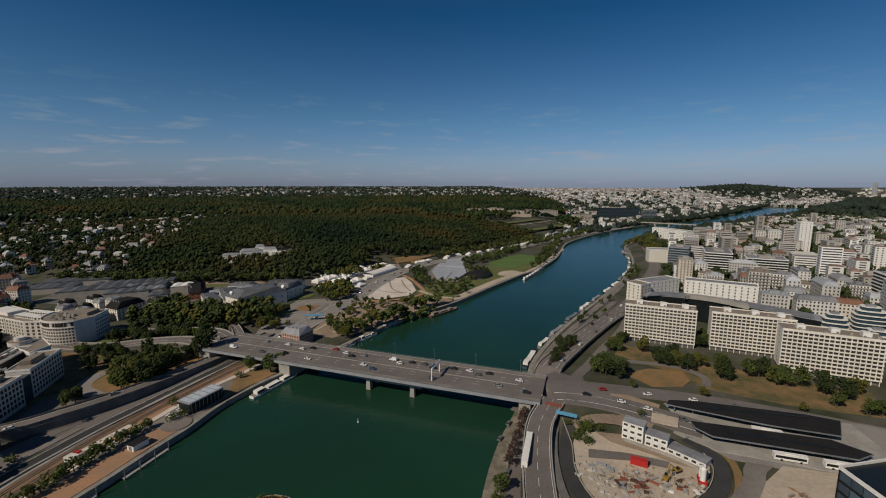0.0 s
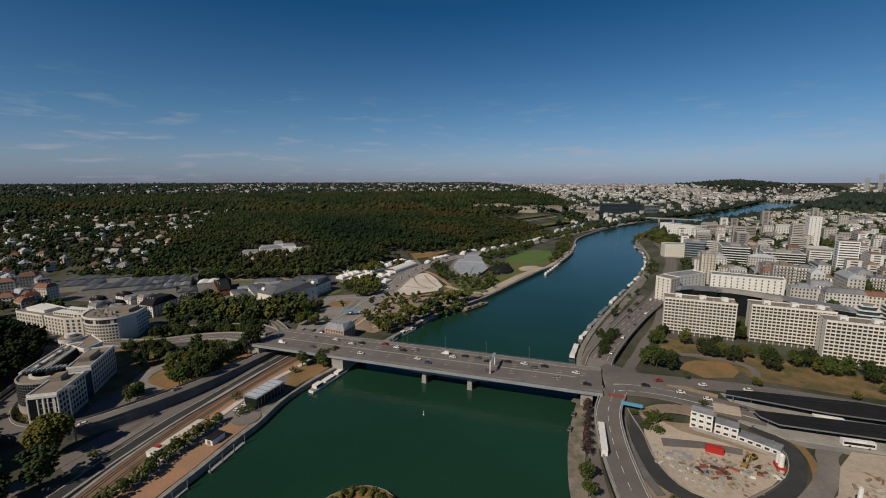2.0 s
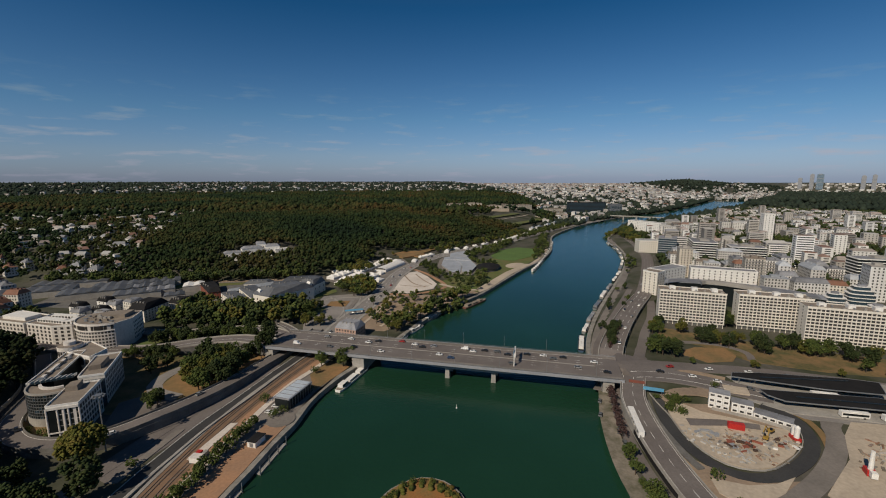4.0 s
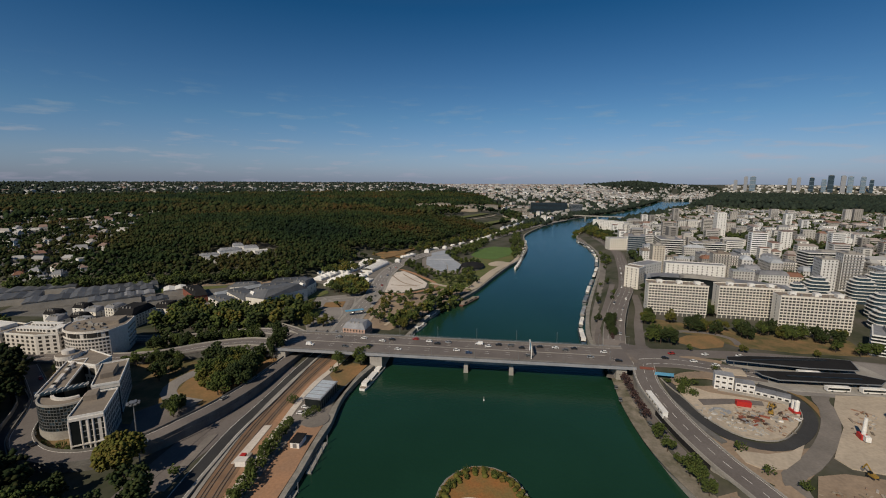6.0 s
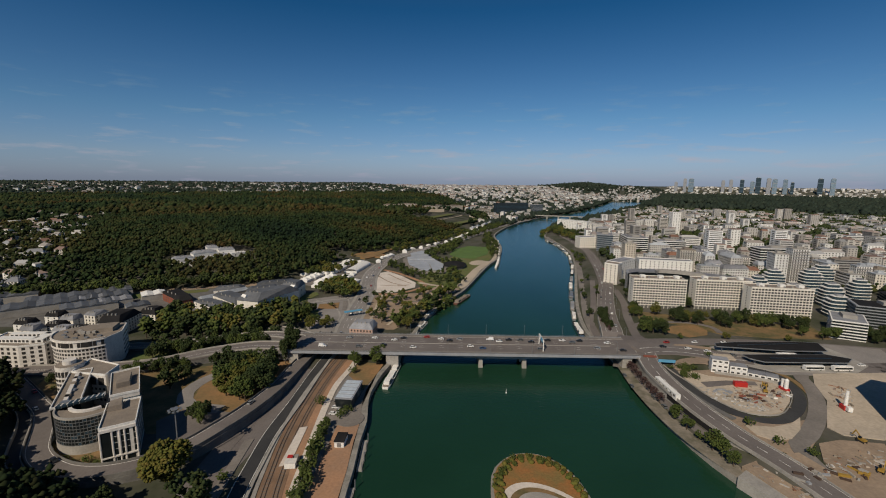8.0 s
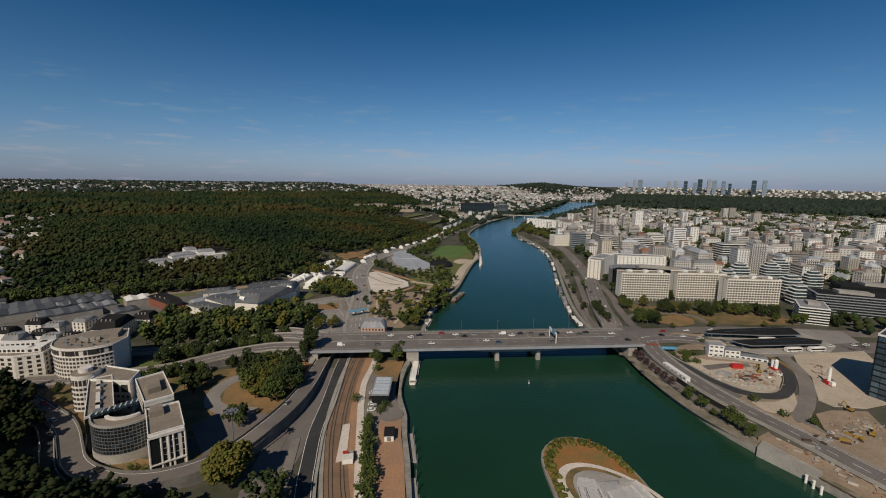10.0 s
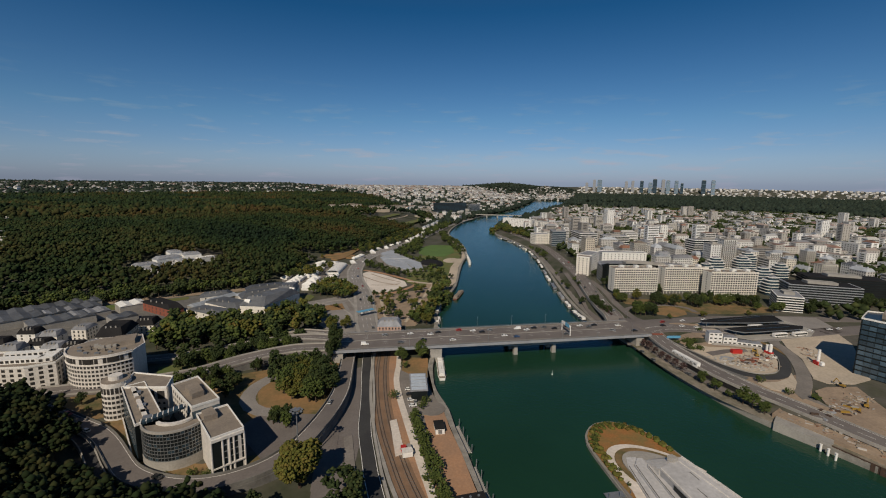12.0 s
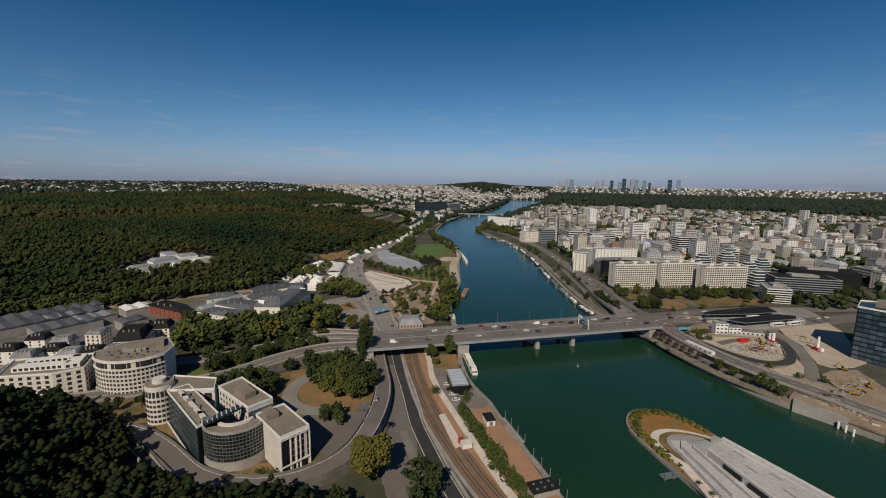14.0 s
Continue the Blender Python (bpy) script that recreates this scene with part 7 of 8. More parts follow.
def town_model(w, d, floors, wall, roof, style):
    """Meshes of one kind of town building, shared by all of that kind."""
    key = (w, d, floors, wall, roof, style)
    if key in _models:
        return _models[key]
    fh, base = 3.0, 3.6
    h = base + (floors - 1) * fh
    body = Shape().box(-w / 2, -d / 2, -1, w / 2, d / 2, h).mesh("wall", WALLS[wall])
    s = Shape()
    if style == 0:
        s.box(-w / 2 - .2, -d / 2 - .2, h + .003, w / 2 + .2, d / 2 + .2, h + .7)
        s.box(-w * .2, -d * .25, h + .7, w * .15, d * .2, h + 3)
        s.box(w * .22, -d * .2, h + .7, w * .34, d * .1, h + 2)
    else:
        k = .55 if style == 1 else .1
        s.prism([(-w / 2 - .3, -d / 2 - .3), (w / 2 + .3, -d / 2 - .3), (w / 2 + .3, d / 2 + .3), (-w / 2 - .3, d / 2 + .3)], h + .003, h + 3.6,
                [(-w / 2 * (k + .3), -d / 2 * k), (w / 2 * (k + .3), -d / 2 * k), (w / 2 * (k + .3), d / 2 * k), (-w / 2 * (k + .3), d / 2 * k)])
        for u in (-.3, .1, .35):
            s.box(w * u - .4, -.8, h + 2.2, w * u + .4, .8, h + 5)
    top = s.mesh("roof", ROOFS[roof])
    row, ledge = Shape(), Shape()
    levels = [max(.3, base + (f - 1) * fh) for f in range(floors)]

    def panes(a, b, y, x, z0, z1):
        for h0 in levels:
            if y is not None:
                row.add([(a, y, h0 + z0), (b, y, h0 + z0), (b, y, h0 + z1), (a, y, h0 + z1)], [(0, 1, 2, 3)])
            else:
                row.add([(x, a, h0 + z0), (x, b, h0 + z0), (x, b, h0 + z1), (x, a, h0 + z1)], [(0, 1, 2, 3)])

    for h0 in levels[1:]:
        if style == 0 and wall in (0, 1) and floors > 4:
            ledge.box(-w / 2 + .5, -d / 2 - 1.1, h0 - .1, w / 2 - .5, -d / 2 - .1, h0 + .75)
    strip = style == 0 and wall in (1, 4) and w > 20
    for y0 in (-d / 2 - .06, d / 2 - .06):
        if strip:
            panes(-w / 2 + .6, w / 2 - .6, y0 + (.0 if y0 < 0 else .12), None, .9, 2.3)
        else:
            for i in range(int(w / 2.6)):
                x0 = -w / 2 + 1.3 + i * (w - 1.2) / int(w / 2.6)
                panes(x0 - .6, x0 + .6, y0 + (.0 if y0 < 0 else .12), None, .8, 2.4)
    for x0 in (-w / 2 - .06, w / 2 - .06):
        for i in range(int(d / 3)):
            y0 = -d / 2 + 1.5 + i * (d - 1.2) / int(d / 3)
            panes(y0 - .6, y0 + .6, None, x0 + (.0 if x0 < 0 else .12), .8, 2.4)
    _models[key] = (body, top, row.mesh("glazing", DARK_HOLE), ledge.mesh("balcony", CONCRETE) if ledge.v else None)
    return _models[key]


LABELS = {0: "pale flat-roofed town building with rows of windows", 1: "pale town building with a grey mansard roof", 2: "small town house with a pitched roof"}


def town_building(x, y, turn, w, d, floors, wall, roof, style, z):
    body, top, row, ledge = town_model(w, d, floors, wall, roof, style)
    t = thing("town_building", LABELS[style], "building", (x, y, z), turn, "town buildings")
    for n, m in (("wall", body), ("roof", top)):
        o = new(n, m); o.parent = t
    for n, m in (("glazing", row), ("balcony", ledge)):
        if m:
            o = new(n, m); o.parent = t; o["kind"] = "stuff"


TAKEN = [(160, 300, 55), (205, 280, 50), (230, 246, 50), (300, 290, 62), (350, 290, 62), (300, 215, 40), (345, 205, 62), (246, 205, 26), (215, 345, 60), (215, 415, 42), (270, 410, 42), (325, 605, 40), (370, 575, 42), (412, 540, 34),
         (450, 400, 38), (607, 720, 22), (450, 880, 62), (480, 905, 50), (400, 318, 24), (612, 660, 48), (140, 100, 80), (190, 105, 75), (150, 190, 95), (70, 160, 90), (400, 860, 30)]


def free(x, y):
    return all((x - a) ** 2 + (y - b) ** 2 > r * r for a, b, r in TAKEN)


def green_patch(x, y):
    """Gardens and squares between the blocks."""
    return np.sin(x * .021 + 1.3 * np.sin(y * .013)) * np.sin(y * .024 + 1.1 * np.sin(x * .011))


c_, s_ = math.cos(radians(-26)), math.sin(radians(-26))
made, farther = 0, []
for iu in range(-12, 122):
    for iv in range(-66, 100):
        u, v = iu * 27.0 + 8 * (iu // 3), iv * 22.5 + 9 * (iv // 2)
        u, v = u + float(rng.uniform(-5, 5)), v + float(rng.uniform(-3, 3))
        x, y = 230 + u * c_ - v * s_, 250 + u * s_ + v * c_
        r, az = math.hypot(x + 130, y), math.degrees(math.atan2(x + 130, y))
        if y < 30 or az > 82 or r > 2380 - 340 * min(1, max(0, (az - 38) / 5)) or x < 60:
            continue
        if rng.random() < (.1 if r < 900 else .16) or not free(x, y) or green_patch(x, y) > .66:
            continue
        farther.append((x, y, r, iu, iv))
arr = np.array([(a, b) for a, b, *_ in farther])
zz, dl_, dr_, df_ = ground_z(arr[:, 0], arr[:, 1])
rd = np.abs(dist_line(arr[:, 0], arr[:, 1], line))
near_w = np.abs(dist_line(arr[:, 0], arr[:, 1], curve([(44, 226), (125, 222), (205, 188), (245, 165), (330, 120), (600, 20)], 20)))
boxes_xy = []
for (x, y, r, iu, iv), z, dr, q, nw in zip(farther, zz, dr_, rd, near_w):
    if dr < 42 or q < 24 or nw < 30 or z < 1:
        continue
    p = rng.random()
    tall = p > (.94 if r < 1300 else .97) and r < 1700
    w, d = float(rng.choice([12, 16, 20, 28])), float(rng.choice([11, 13]))
    fl = int(rng.integers(9, 15)) if tall else int(rng.choice([3, 4, 5, 6, 6, 7, 8]))
    if r > 1150 and not tall:
        fl = int(rng.choice([2, 3, 3, 4, 4, 5]))
    if r > 1900:
        fl = min(fl, 3)
    if tall:
        w, d = 18.0, 14.0
    wall = int(rng.choice([0, 1, 1, 1, 1, 2, 2, 2, 3, 4]))
    style = 0 if tall or rng.random() < .62 else int(rng.choice([1, 1, 2]))
    roof = int(rng.choice([0, 1, 2, 4])) if style == 0 else int(rng.choice([0, 2, 2, 3]))
    turn = -26 + (90 if rng.random() < .4 else 0) + float(rng.uniform(-4, 4))
    if r < 720 and made < 165:
        town_building(x, y, turn, w, d, fl, wall, roof, style, z)
        made += 1
    else:
        boxes_xy.append((x, y, z, w * float(rng.uniform(.7, 1.1)), d, fl * 3.0 + 1, turn, style))

PALE = island_mat("far_walls", [(.22, .21, .20), (.54, .51, .47), (.74, .73, .70), (.84, .84, .83)], .85, .7, 1.1, .004, .9)
FAR_ROOF = island_mat("far_roofs", [(.15, .15, .16), (.27, .275, .29), (.40, .39, .37), (.20, .11, .08), (.58, .58, .58)], .8, .75, 1.2, .004, .8)


def far_town(name, rows, label, bands=True):
    """Joined far buildings: walls, caps and window bands, each one mesh."""
    walls, caps, wins = Shape(), Shape(), Shape()
    for x, y, z, w, d, h, turn, style in rows:
        a, b = math.cos(radians(turn)), math.sin(radians(turn))

        def at(px, py, pz):
            return (x + px * a - py * b, y + px * b + py * a, z + pz)
        w2, d2 = w / 2, d / 2
        q = [(-w2, -d2), (w2, -d2), (w2, d2), (-w2, d2)]
        walls.add([at(*p, -2) for p in q] + [at(*p, h) for p in q], [(0, 1, 5, 4), (1, 2, 6, 5), (2, 3, 7, 6), (3, 0, 4, 7), (4, 5, 6, 7)])
        if style == 0:
            caps.add([at(p[0] * .94, p[1] * .94, h + .05) for p in q] + [at(p[0] * .94, p[1] * .94, h + .5) for p in q], [(0, 1, 5, 4), (1, 2, 6, 5), (2, 3, 7, 6), (3, 0, 4, 7), (4, 5, 6, 7)])
        else:
            caps.add([at(p[0] * 1.04, p[1] * 1.04, h + .05) for p in q] + [at(-w2 * .75, 0, h + 3.4), at(w2 * .75, 0, h + 3.4)], [(0, 1, 5, 4), (1, 2, 5), (2, 3, 4, 5), (3, 0, 4)])
        if bands:
            for f in range(int(h / 3)):
                z0, z1 = f * 3 + 1.2, f * 3 + 2.6
                if w > 15 and (x * 7 + y) % 3 < 1.2:
                    for y0 in (-d2 - .05, d2 + .05):
                        wins.add([at(-w2 + .8, y0, z0), at(w2 - .8, y0, z0), at(w2 - .8, y0, z1), at(-w2 + .8, y0, z1)], [(0, 1, 2, 3)])
                else:
                    n = max(2, int(w / 4))
                    for y0 in (-d2 - .05, d2 + .05):
                        for i in range(n):
                            c0 = -w2 + w * (i + .5) / n
                            wins.add([at(c0 - .8, y0, z0), at(c0 + .8, y0, z0), at(c0 + .8, y0, z1), at(c0 - .8, y0, z1)], [(0, 1, 2, 3)])
                for x0 in (-w2 - .05, w2 + .05):
                    wins.add([at(x0, -d2 * .5, z0), at(x0, d2 * .5, z0), at(x0, d2 * .5, z1), at(x0, -d2 * .5, z1)], [(0, 1, 2, 3)])
    root = tagged(walls.make(name, PALE), label, "town", kind="stuff")
    caps.make("roofs", FAR_ROOF, root)["kind"] = "stuff"
    if bands:
        wins.make("window_bands", DARK_HOLE, root)["kind"] = "stuff"
    return root


near_rows = [b for b in boxes_xy if math.hypot(b[0] + 130, b[1]) < 1900]
far_rows = [b for b in boxes_xy if math.hypot(b[0] + 130, b[1]) >= 1900]
far_town("town_quarter", near_rows, "dense pale town quarter of flats and offices")
far_town("far_town_quarter", far_rows, "distant dense pale town roofs", False)


def strew(x0, x1, y0, y1, step, keep, size, high, style=2):
    xs, ys = scatter(x0, x1, y0, y1, step)
    z, dl, dr, df = ground_z(xs, ys)
    ok = keep(xs, ys, dl, dr, df)
    out = []
    for a, b, c in zip(xs[ok], ys[ok], z[ok]):
        k = float(rng.uniform(.7, 1.4))
        out.append((float(a), float(b), float(c), size * k, size * .8, high * float(rng.uniform(.7, 1.5)), float(rng.uniform(-45, 45)), style if rng.random() < .7 else 0))
    return out


# hill town past the bend, left bank
far_town("hill_town", strew(200, 2900, 1080, 4000, 31, lambda x, y, dl, dr, df: ((dl > 30) | (far_of(x, y) > 2900)) & (np.hypot(x - 2350, y - 3450) > 330) & (dr < 30) & (df < 20) & ~clearing(x, y) & (rng.random(x.size) < .30), 16, 11), "pale hillside town above the river bend")
far_town("ridge_town", strew(-1700, 1800, 2250, 4500, 48, lambda x, y, dl, dr, df: (dl > 30) & (far_of(x, y) < 4650) & (rng.random(x.size) < np.where(df > 0, .34, .6)) & (far_of(x, y) < 4250), 20, 12), "pale houses scattered along the wooded ridge", False)
far_town("far_ridge_town", strew(-4300, -1500, 900, 4300, 60, lambda x, y, dl, dr, df: (far_of(x, y) > 2250) & (far_of(x, y) < 4200) & (rng.random(x.size) < .26), 18, 11), "scattered pale houses on a distant wooded ridge", False)
# villas on the near hillside
villas = strew(-1000, -400, 500, 1150, 26, lambda x, y, dl, dr, df: hill_houses(x, y) & (df > -5) & (rng.random(x.size) < .75), 12, 8)
for a, b, c, w, d, h, turn, st in villas[:50]:
    town_building(a, b, turn, 12.0 if w > 11 else 10.0, 12.0 if w > 13 else 9.0, 3 if h > 8.5 else 2, int(rng.choice([0, 1, 2])), int(rng.choice([0, 2, 3, 3])), 2, c + .5)
if len(villas) > 50:
    far_town("hillside_villas", villas[50:], "pale villas among hillside trees")
# buildings on the town's left edge below the wood
for a, b, c, w, d, h, turn, st in strew(-560, -395, 330, 500, 27, lambda x, y, dl, dr, df: (df < -8) & (x < -410) & ~((y > 430) & (x > -480)), 14, 10):
    town_building(a, b, turn, 14.0, 12.0, int(rng.choice([3, 4, 5])), int(rng.choice([0, 1, 2])), int(rng.choice([0, 2, 3])), int(rng.choice([1, 2])), c)
# wide office roofs in the clearing beyond the wood
for x0, y0, w, d, h in ((250, 1320, 70, 18, 12), (330, 1360, 60, 18, 15), (420, 1290, 44, 20, 15), (450, 1400, 60, 20, 18), (350, 1190, 60, 16, 9)):
    town_building(x0, y0, 12, float(w), float(d), int(h / 3), 3, 1, 0, gz(x0, y0))
# stepped pale institute on its terraces, lawns below it, and a dark office block by the far bridge
for x0, y0, w, d, fl in ((92, 1262, 46, 16, 4), (150, 1270, 56, 18, 5), (212, 1262, 50, 14, 4), (110, 1236, 60, 10, 2), (186, 1232, 70, 10, 2)):
    town_building(x0, y0, -4, float(w), float(d), fl, 3, 1, 0, gz(x0, y0))
structure(Shape().ribbon(curve([(60, 1222), (150, 1216), (250, 1222)], 20), 6, gz(150, 1216) + 4, 9).make("terrace_wall", SAND), "long pale terrace wall below the institute", "wall")
for pts, wd in (([(170, 990), (235, 1050), (290, 1110), (330, 1180)], 44), ([(115, 1050), (170, 1090), (225, 1150), (260, 1200)], 40)):
    land("slope_lawn", pts, wd, .6, GRASS, "green lawns on the slope above the avenue", "ground", 14)
land("slope_walk", [(140, 1015), (200, 1070), (260, 1135), (300, 1200)], 5, .9, SAND, "pale sandy walk between the lawns", "path", 14)
for x0, y0, w in ((262, 985, 22), (300, 1030, 26), (335, 1075, 30), (236, 955, 16)):
    town_building(x0, y0, 47, float(w), 9.0, 2, 1, 2, 0, gz(x0, y0))
lot("stadium_lot", [(-84, 668), (-40, 640), (-30, 660), (-44, 694), (-66, 690)], 4.6, DRY_GRASS, "dry yellow fairground field", "ground", 3)
banded("dark_office", "long dark glass office block beside the far bridge", [(516, 1420), (646, 1424), (646, 1452), (516, 1448)], gz(560, 1430), 40, 8, BLUE_GLASS, DARK_ROOF, DARK_ROOF)
banded("dark_office", "dark glass office annex beside the far bridge", [(660, 1410), (700, 1412), (700, 1440), (660, 1438)], gz(680, 1425), 34, 7, BLUE_GLASS, STEEL_PAINT, GREY_ROOF)
# plain beyond the park, and towers on the skyline
plain = strew(600, 4300, 300, 4500, 42, lambda x, y, dl, dr, df: (dr > 40) & (far_of(x, y) > 4200) & (far_of(x, y) < 4660) & (rng.random(x.size) < .7), 18, 8, 0)
plain += strew(900, 2400, 1400, 3300, 44, lambda x, y, dl, dr, df: (dr > 160) & (far_of(x, y) > 2000) & (far_of(x, y) < 4600) & (np.degrees(np.arctan2(x + 130, y)) < 39) & (rng.random(x.size) < .7), 26, 14, 0)
far_town("far_plain_town", plain, "distant pale town spread over the plain", False)



# street and courtyard trees between the town buildings
xs, ys = scatter(120, 2300, 60, 2100, 15)
z, dl, dr, df = ground_z(xs, ys)
taken = np.array([(b[0], b[1]) for b in boxes_xy])
ok = (dr > 45) & (far_of(xs, ys) < 2400) & (np.abs(dist_line(xs, ys, line)) > 12) & (rng.random(xs.size) < np.where(green_patch(xs, ys) > .5, .98, .66))
ok &= np.array([free(a, b) for a, b in zip(xs, ys)])
xs, ys, z = xs[ok], ys[ok], z[ok]
P, S = [], []
for k in range(7):
    q = rng.uniform(2.2, 4.4, len(xs))
    P.append(np.stack([xs + rng.uniform(-4, 4, len(xs)), ys + rng.uniform(-4, 4, len(xs)), z + rng.uniform(3, 11, len(xs))], 1))
    S.append(np.stack([q, q, q * .85], 1))
tagged(new("town_trees", clumps("town_trees", LEAVES_DARK, np.concatenate(P), np.concatenate(S), OCT_V, OCT_F, jitter=.35)), "dark green street trees between town buildings", "trees", kind="stuff")
xs, ys = scatter(150, 3000, 1050, 4300, 22)
z, dl, dr, df = ground_z(xs, ys)
ok = ((dl > 8) | ((far_of(xs, ys) > 2850) & (z > 0) & (dr < 40))) & (df < 20) & (rng.random(xs.size) < np.where((dl < 60) | (far_of(xs, ys) > 2700), .95, .85))
q = rng.uniform(5, 9, int(ok.sum()))
tagged(new("hill_town_trees", clumps("hill_town_trees", HAZED_FOREST, np.stack([xs[ok], ys[ok], z[ok] + 4], 1), np.stack([q * 1.3, q * 1.3, q], 1), OCT_V, OCT_F, jitter=.35)), "dark trees among hillside houses", "trees", kind="stuff")
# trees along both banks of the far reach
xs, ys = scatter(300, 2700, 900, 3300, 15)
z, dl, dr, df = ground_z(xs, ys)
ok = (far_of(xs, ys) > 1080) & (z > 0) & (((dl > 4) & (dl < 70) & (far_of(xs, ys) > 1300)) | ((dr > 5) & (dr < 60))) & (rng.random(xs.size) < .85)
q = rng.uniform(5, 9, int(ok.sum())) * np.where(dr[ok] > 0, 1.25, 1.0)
tagged(new("far_bank_trees", clumps("far_bank_trees", HAZED_FOREST, np.stack([xs[ok], ys[ok], z[ok] + q * .8], 1), np.stack([q * 1.1, q * 1.1, q], 1), OCT_V, OCT_F, jitter=.35)), "dark trees lining the far river banks", "trees", kind="stuff")
def skyscraper(x, y, top, w, kind):
    z = gz(x, y)
    h, w = top - z, w * .7
    t = thing("skyscraper", "distant blue-grey glass office skyscraper" if kind else "distant pale office skyscraper", "skyscraper", (x, y, z), -48, "skyline of towers")
    Shape().box(-w / 2, -w * .4, -2, w / 2, w * .4, h).make("shaft", [STEEL_PAINT, SKY_GLASS, BLUE_GLASS][kind], t)
    Shape().box(-w * .3, -w * .25, h, w * .3, w * .25, h + 5).make("crown", STEEL_PAINT, t)
    for f in range(3):
        Shape().box(-w / 2 - .5, -w * .4 - .5, h * (f + .5) / 3.5, w / 2 + .5, w * .4 + .5, h * (f + .5) / 3.5 + 3).make("floor_band", (METAL, STEEL_PAINT, SKY_GLASS)[kind], t)


for x, y, top, w, kind in ((3036, 3058, 124, 36, 0), (3082, 3007, 153, 36, 0), (3114, 2971, 153, 58, 1), (3265, 2788, 140, 36, 0), (3299, 2744, 146, 34, 0), (3345, 2683, 147, 40, 2), (3387, 2625, 132, 40, 1), (3408, 2594, 164, 48, 2), (3448, 2537, 159, 40, 0), (3469, 2504, 154, 44, 1), (3506, 2448, 150, 40, 1), (3530, 2410, 130, 30, 2), (3616, 2268, 158, 44, 2), (3651, 2205, 158, 40, 1)):
    skyscraper(x, y, top, w, kind)

# ---- river island with the concert hall ----
TIP = curve([(-86, -60), (-76, 30), (-66, 70), (-58, 96), (-52, 116), (-49.5, 130), (-51, 142), (-57, 150), (-66, 153), (-75, 150), (-82, 143.5), (-89, 128), (-96, 108), (-103, 84), (-120, 40), (-140, -60)], 4)
structure(Shape().prism(ccw(TIP), -4, 1.4).make("island", STONE), "pale stone edged tip of a river island", "island")


def ring(c, rx, ry, f0, f1, turn=14, a0=-20, a1=200, n=30):
    """A band of an oval, from one share of its radius to another."""
    t = radians(turn)
    out = []
    for f, order in ((f0, range(n + 1)), (f1, range(n, -1, -1))):
        for i in order:
            a = radians(a0 + (a1 - a0) * i / n)
            px, py = rx * f * math.cos(a), ry * f * math.sin(a)
            out.append((c[0] + px * math.cos(t) - py * math.sin(t), c[1] + px * math.sin(t) + py * math.cos(t)))
    return out


IC = (-71.0, 109.5)
lot("island_meadow", [(x * .93 - 68 * .07, y * .96 + 128 * .04) for x, y in TIP if y > 104], 1.9, ORANGE_MEADOW, "orange-brown dry grass on the island tip", "ground")
lot("island_path", ring(IC, 16.5, 26, .86, 1.0), 2.2, WHITE_SAND, "white gravel path curving round the island tip", "path")
lot("island_bed", ring(IC, 16.5, 26, .74, .855), 2.6, GARDEN, "curved planted bed on the island", "ground", .9)
lot("hall_forecourt", ring(IC, 16.5, 26, .0, .735), 2.9, CONCRETE, "pale concrete forecourt terrace", "pavement", 1.4)
lot("island_side_path", [(-86, 126), (-81.6, 122), (-94.7, 95), (-109, 56), (-124, -10), (-128, -10), (-112.5, 56), (-99.6, 97.5), (-91, 112)], 2.15, WHITE_SAND, "white gravel path along the concert hall", "path")
lot("island_quay", [(-90, 122.5), (-91.5, 112), (-99.9, 97.5), (-103.4, 88), (-102.4, 86), (-96, 108)], 1.75, PAVING, "grey paved quay edge of the island", "pavement", .6)
chall = thing("concert_hall", "long low pale concrete concert hall with stepped roofs", "concert hall", (-80, 90, 1.4))
PALE_CONC = mat("pale_concrete_roof", (.50, .49, .49), (.42, .41, .41), .8, .06, .7)
for poly, z0, z1, n in (([(-81.4, 121.6), (-77.2, 125.6), (-73.4, 124), (-80, 105), (-88, 82), (-104, 40), (-124, -40), (-133, -40), (-112, 50), (-96.2, 95)], 0, 1.7, "side_terrace"),
                        ([(-79.6, 119.5), (-74.6, 122.4), (-72.6, 121.4), (-79, 105), (-87, 82), (-103.5, 40), (-123.5, -40), (-129.5, -40), (-109, 50), (-93.2, 93)], 1.7, 2.6, "long_roof"),
                        ([(-76.4, 116), (-73.6, 117.6), (-79, 104.5), (-87, 82), (-103.5, 40), (-123.5, -40), (-126, -40), (-106, 48), (-89.4, 88)], 2.6, 3.4, "upper_terrace")):
    Shape().prism(ccw(rel((-80, 90), *poly)), z0, z1).make(n, PALE_CONC, chall, "pale concrete roof slab")
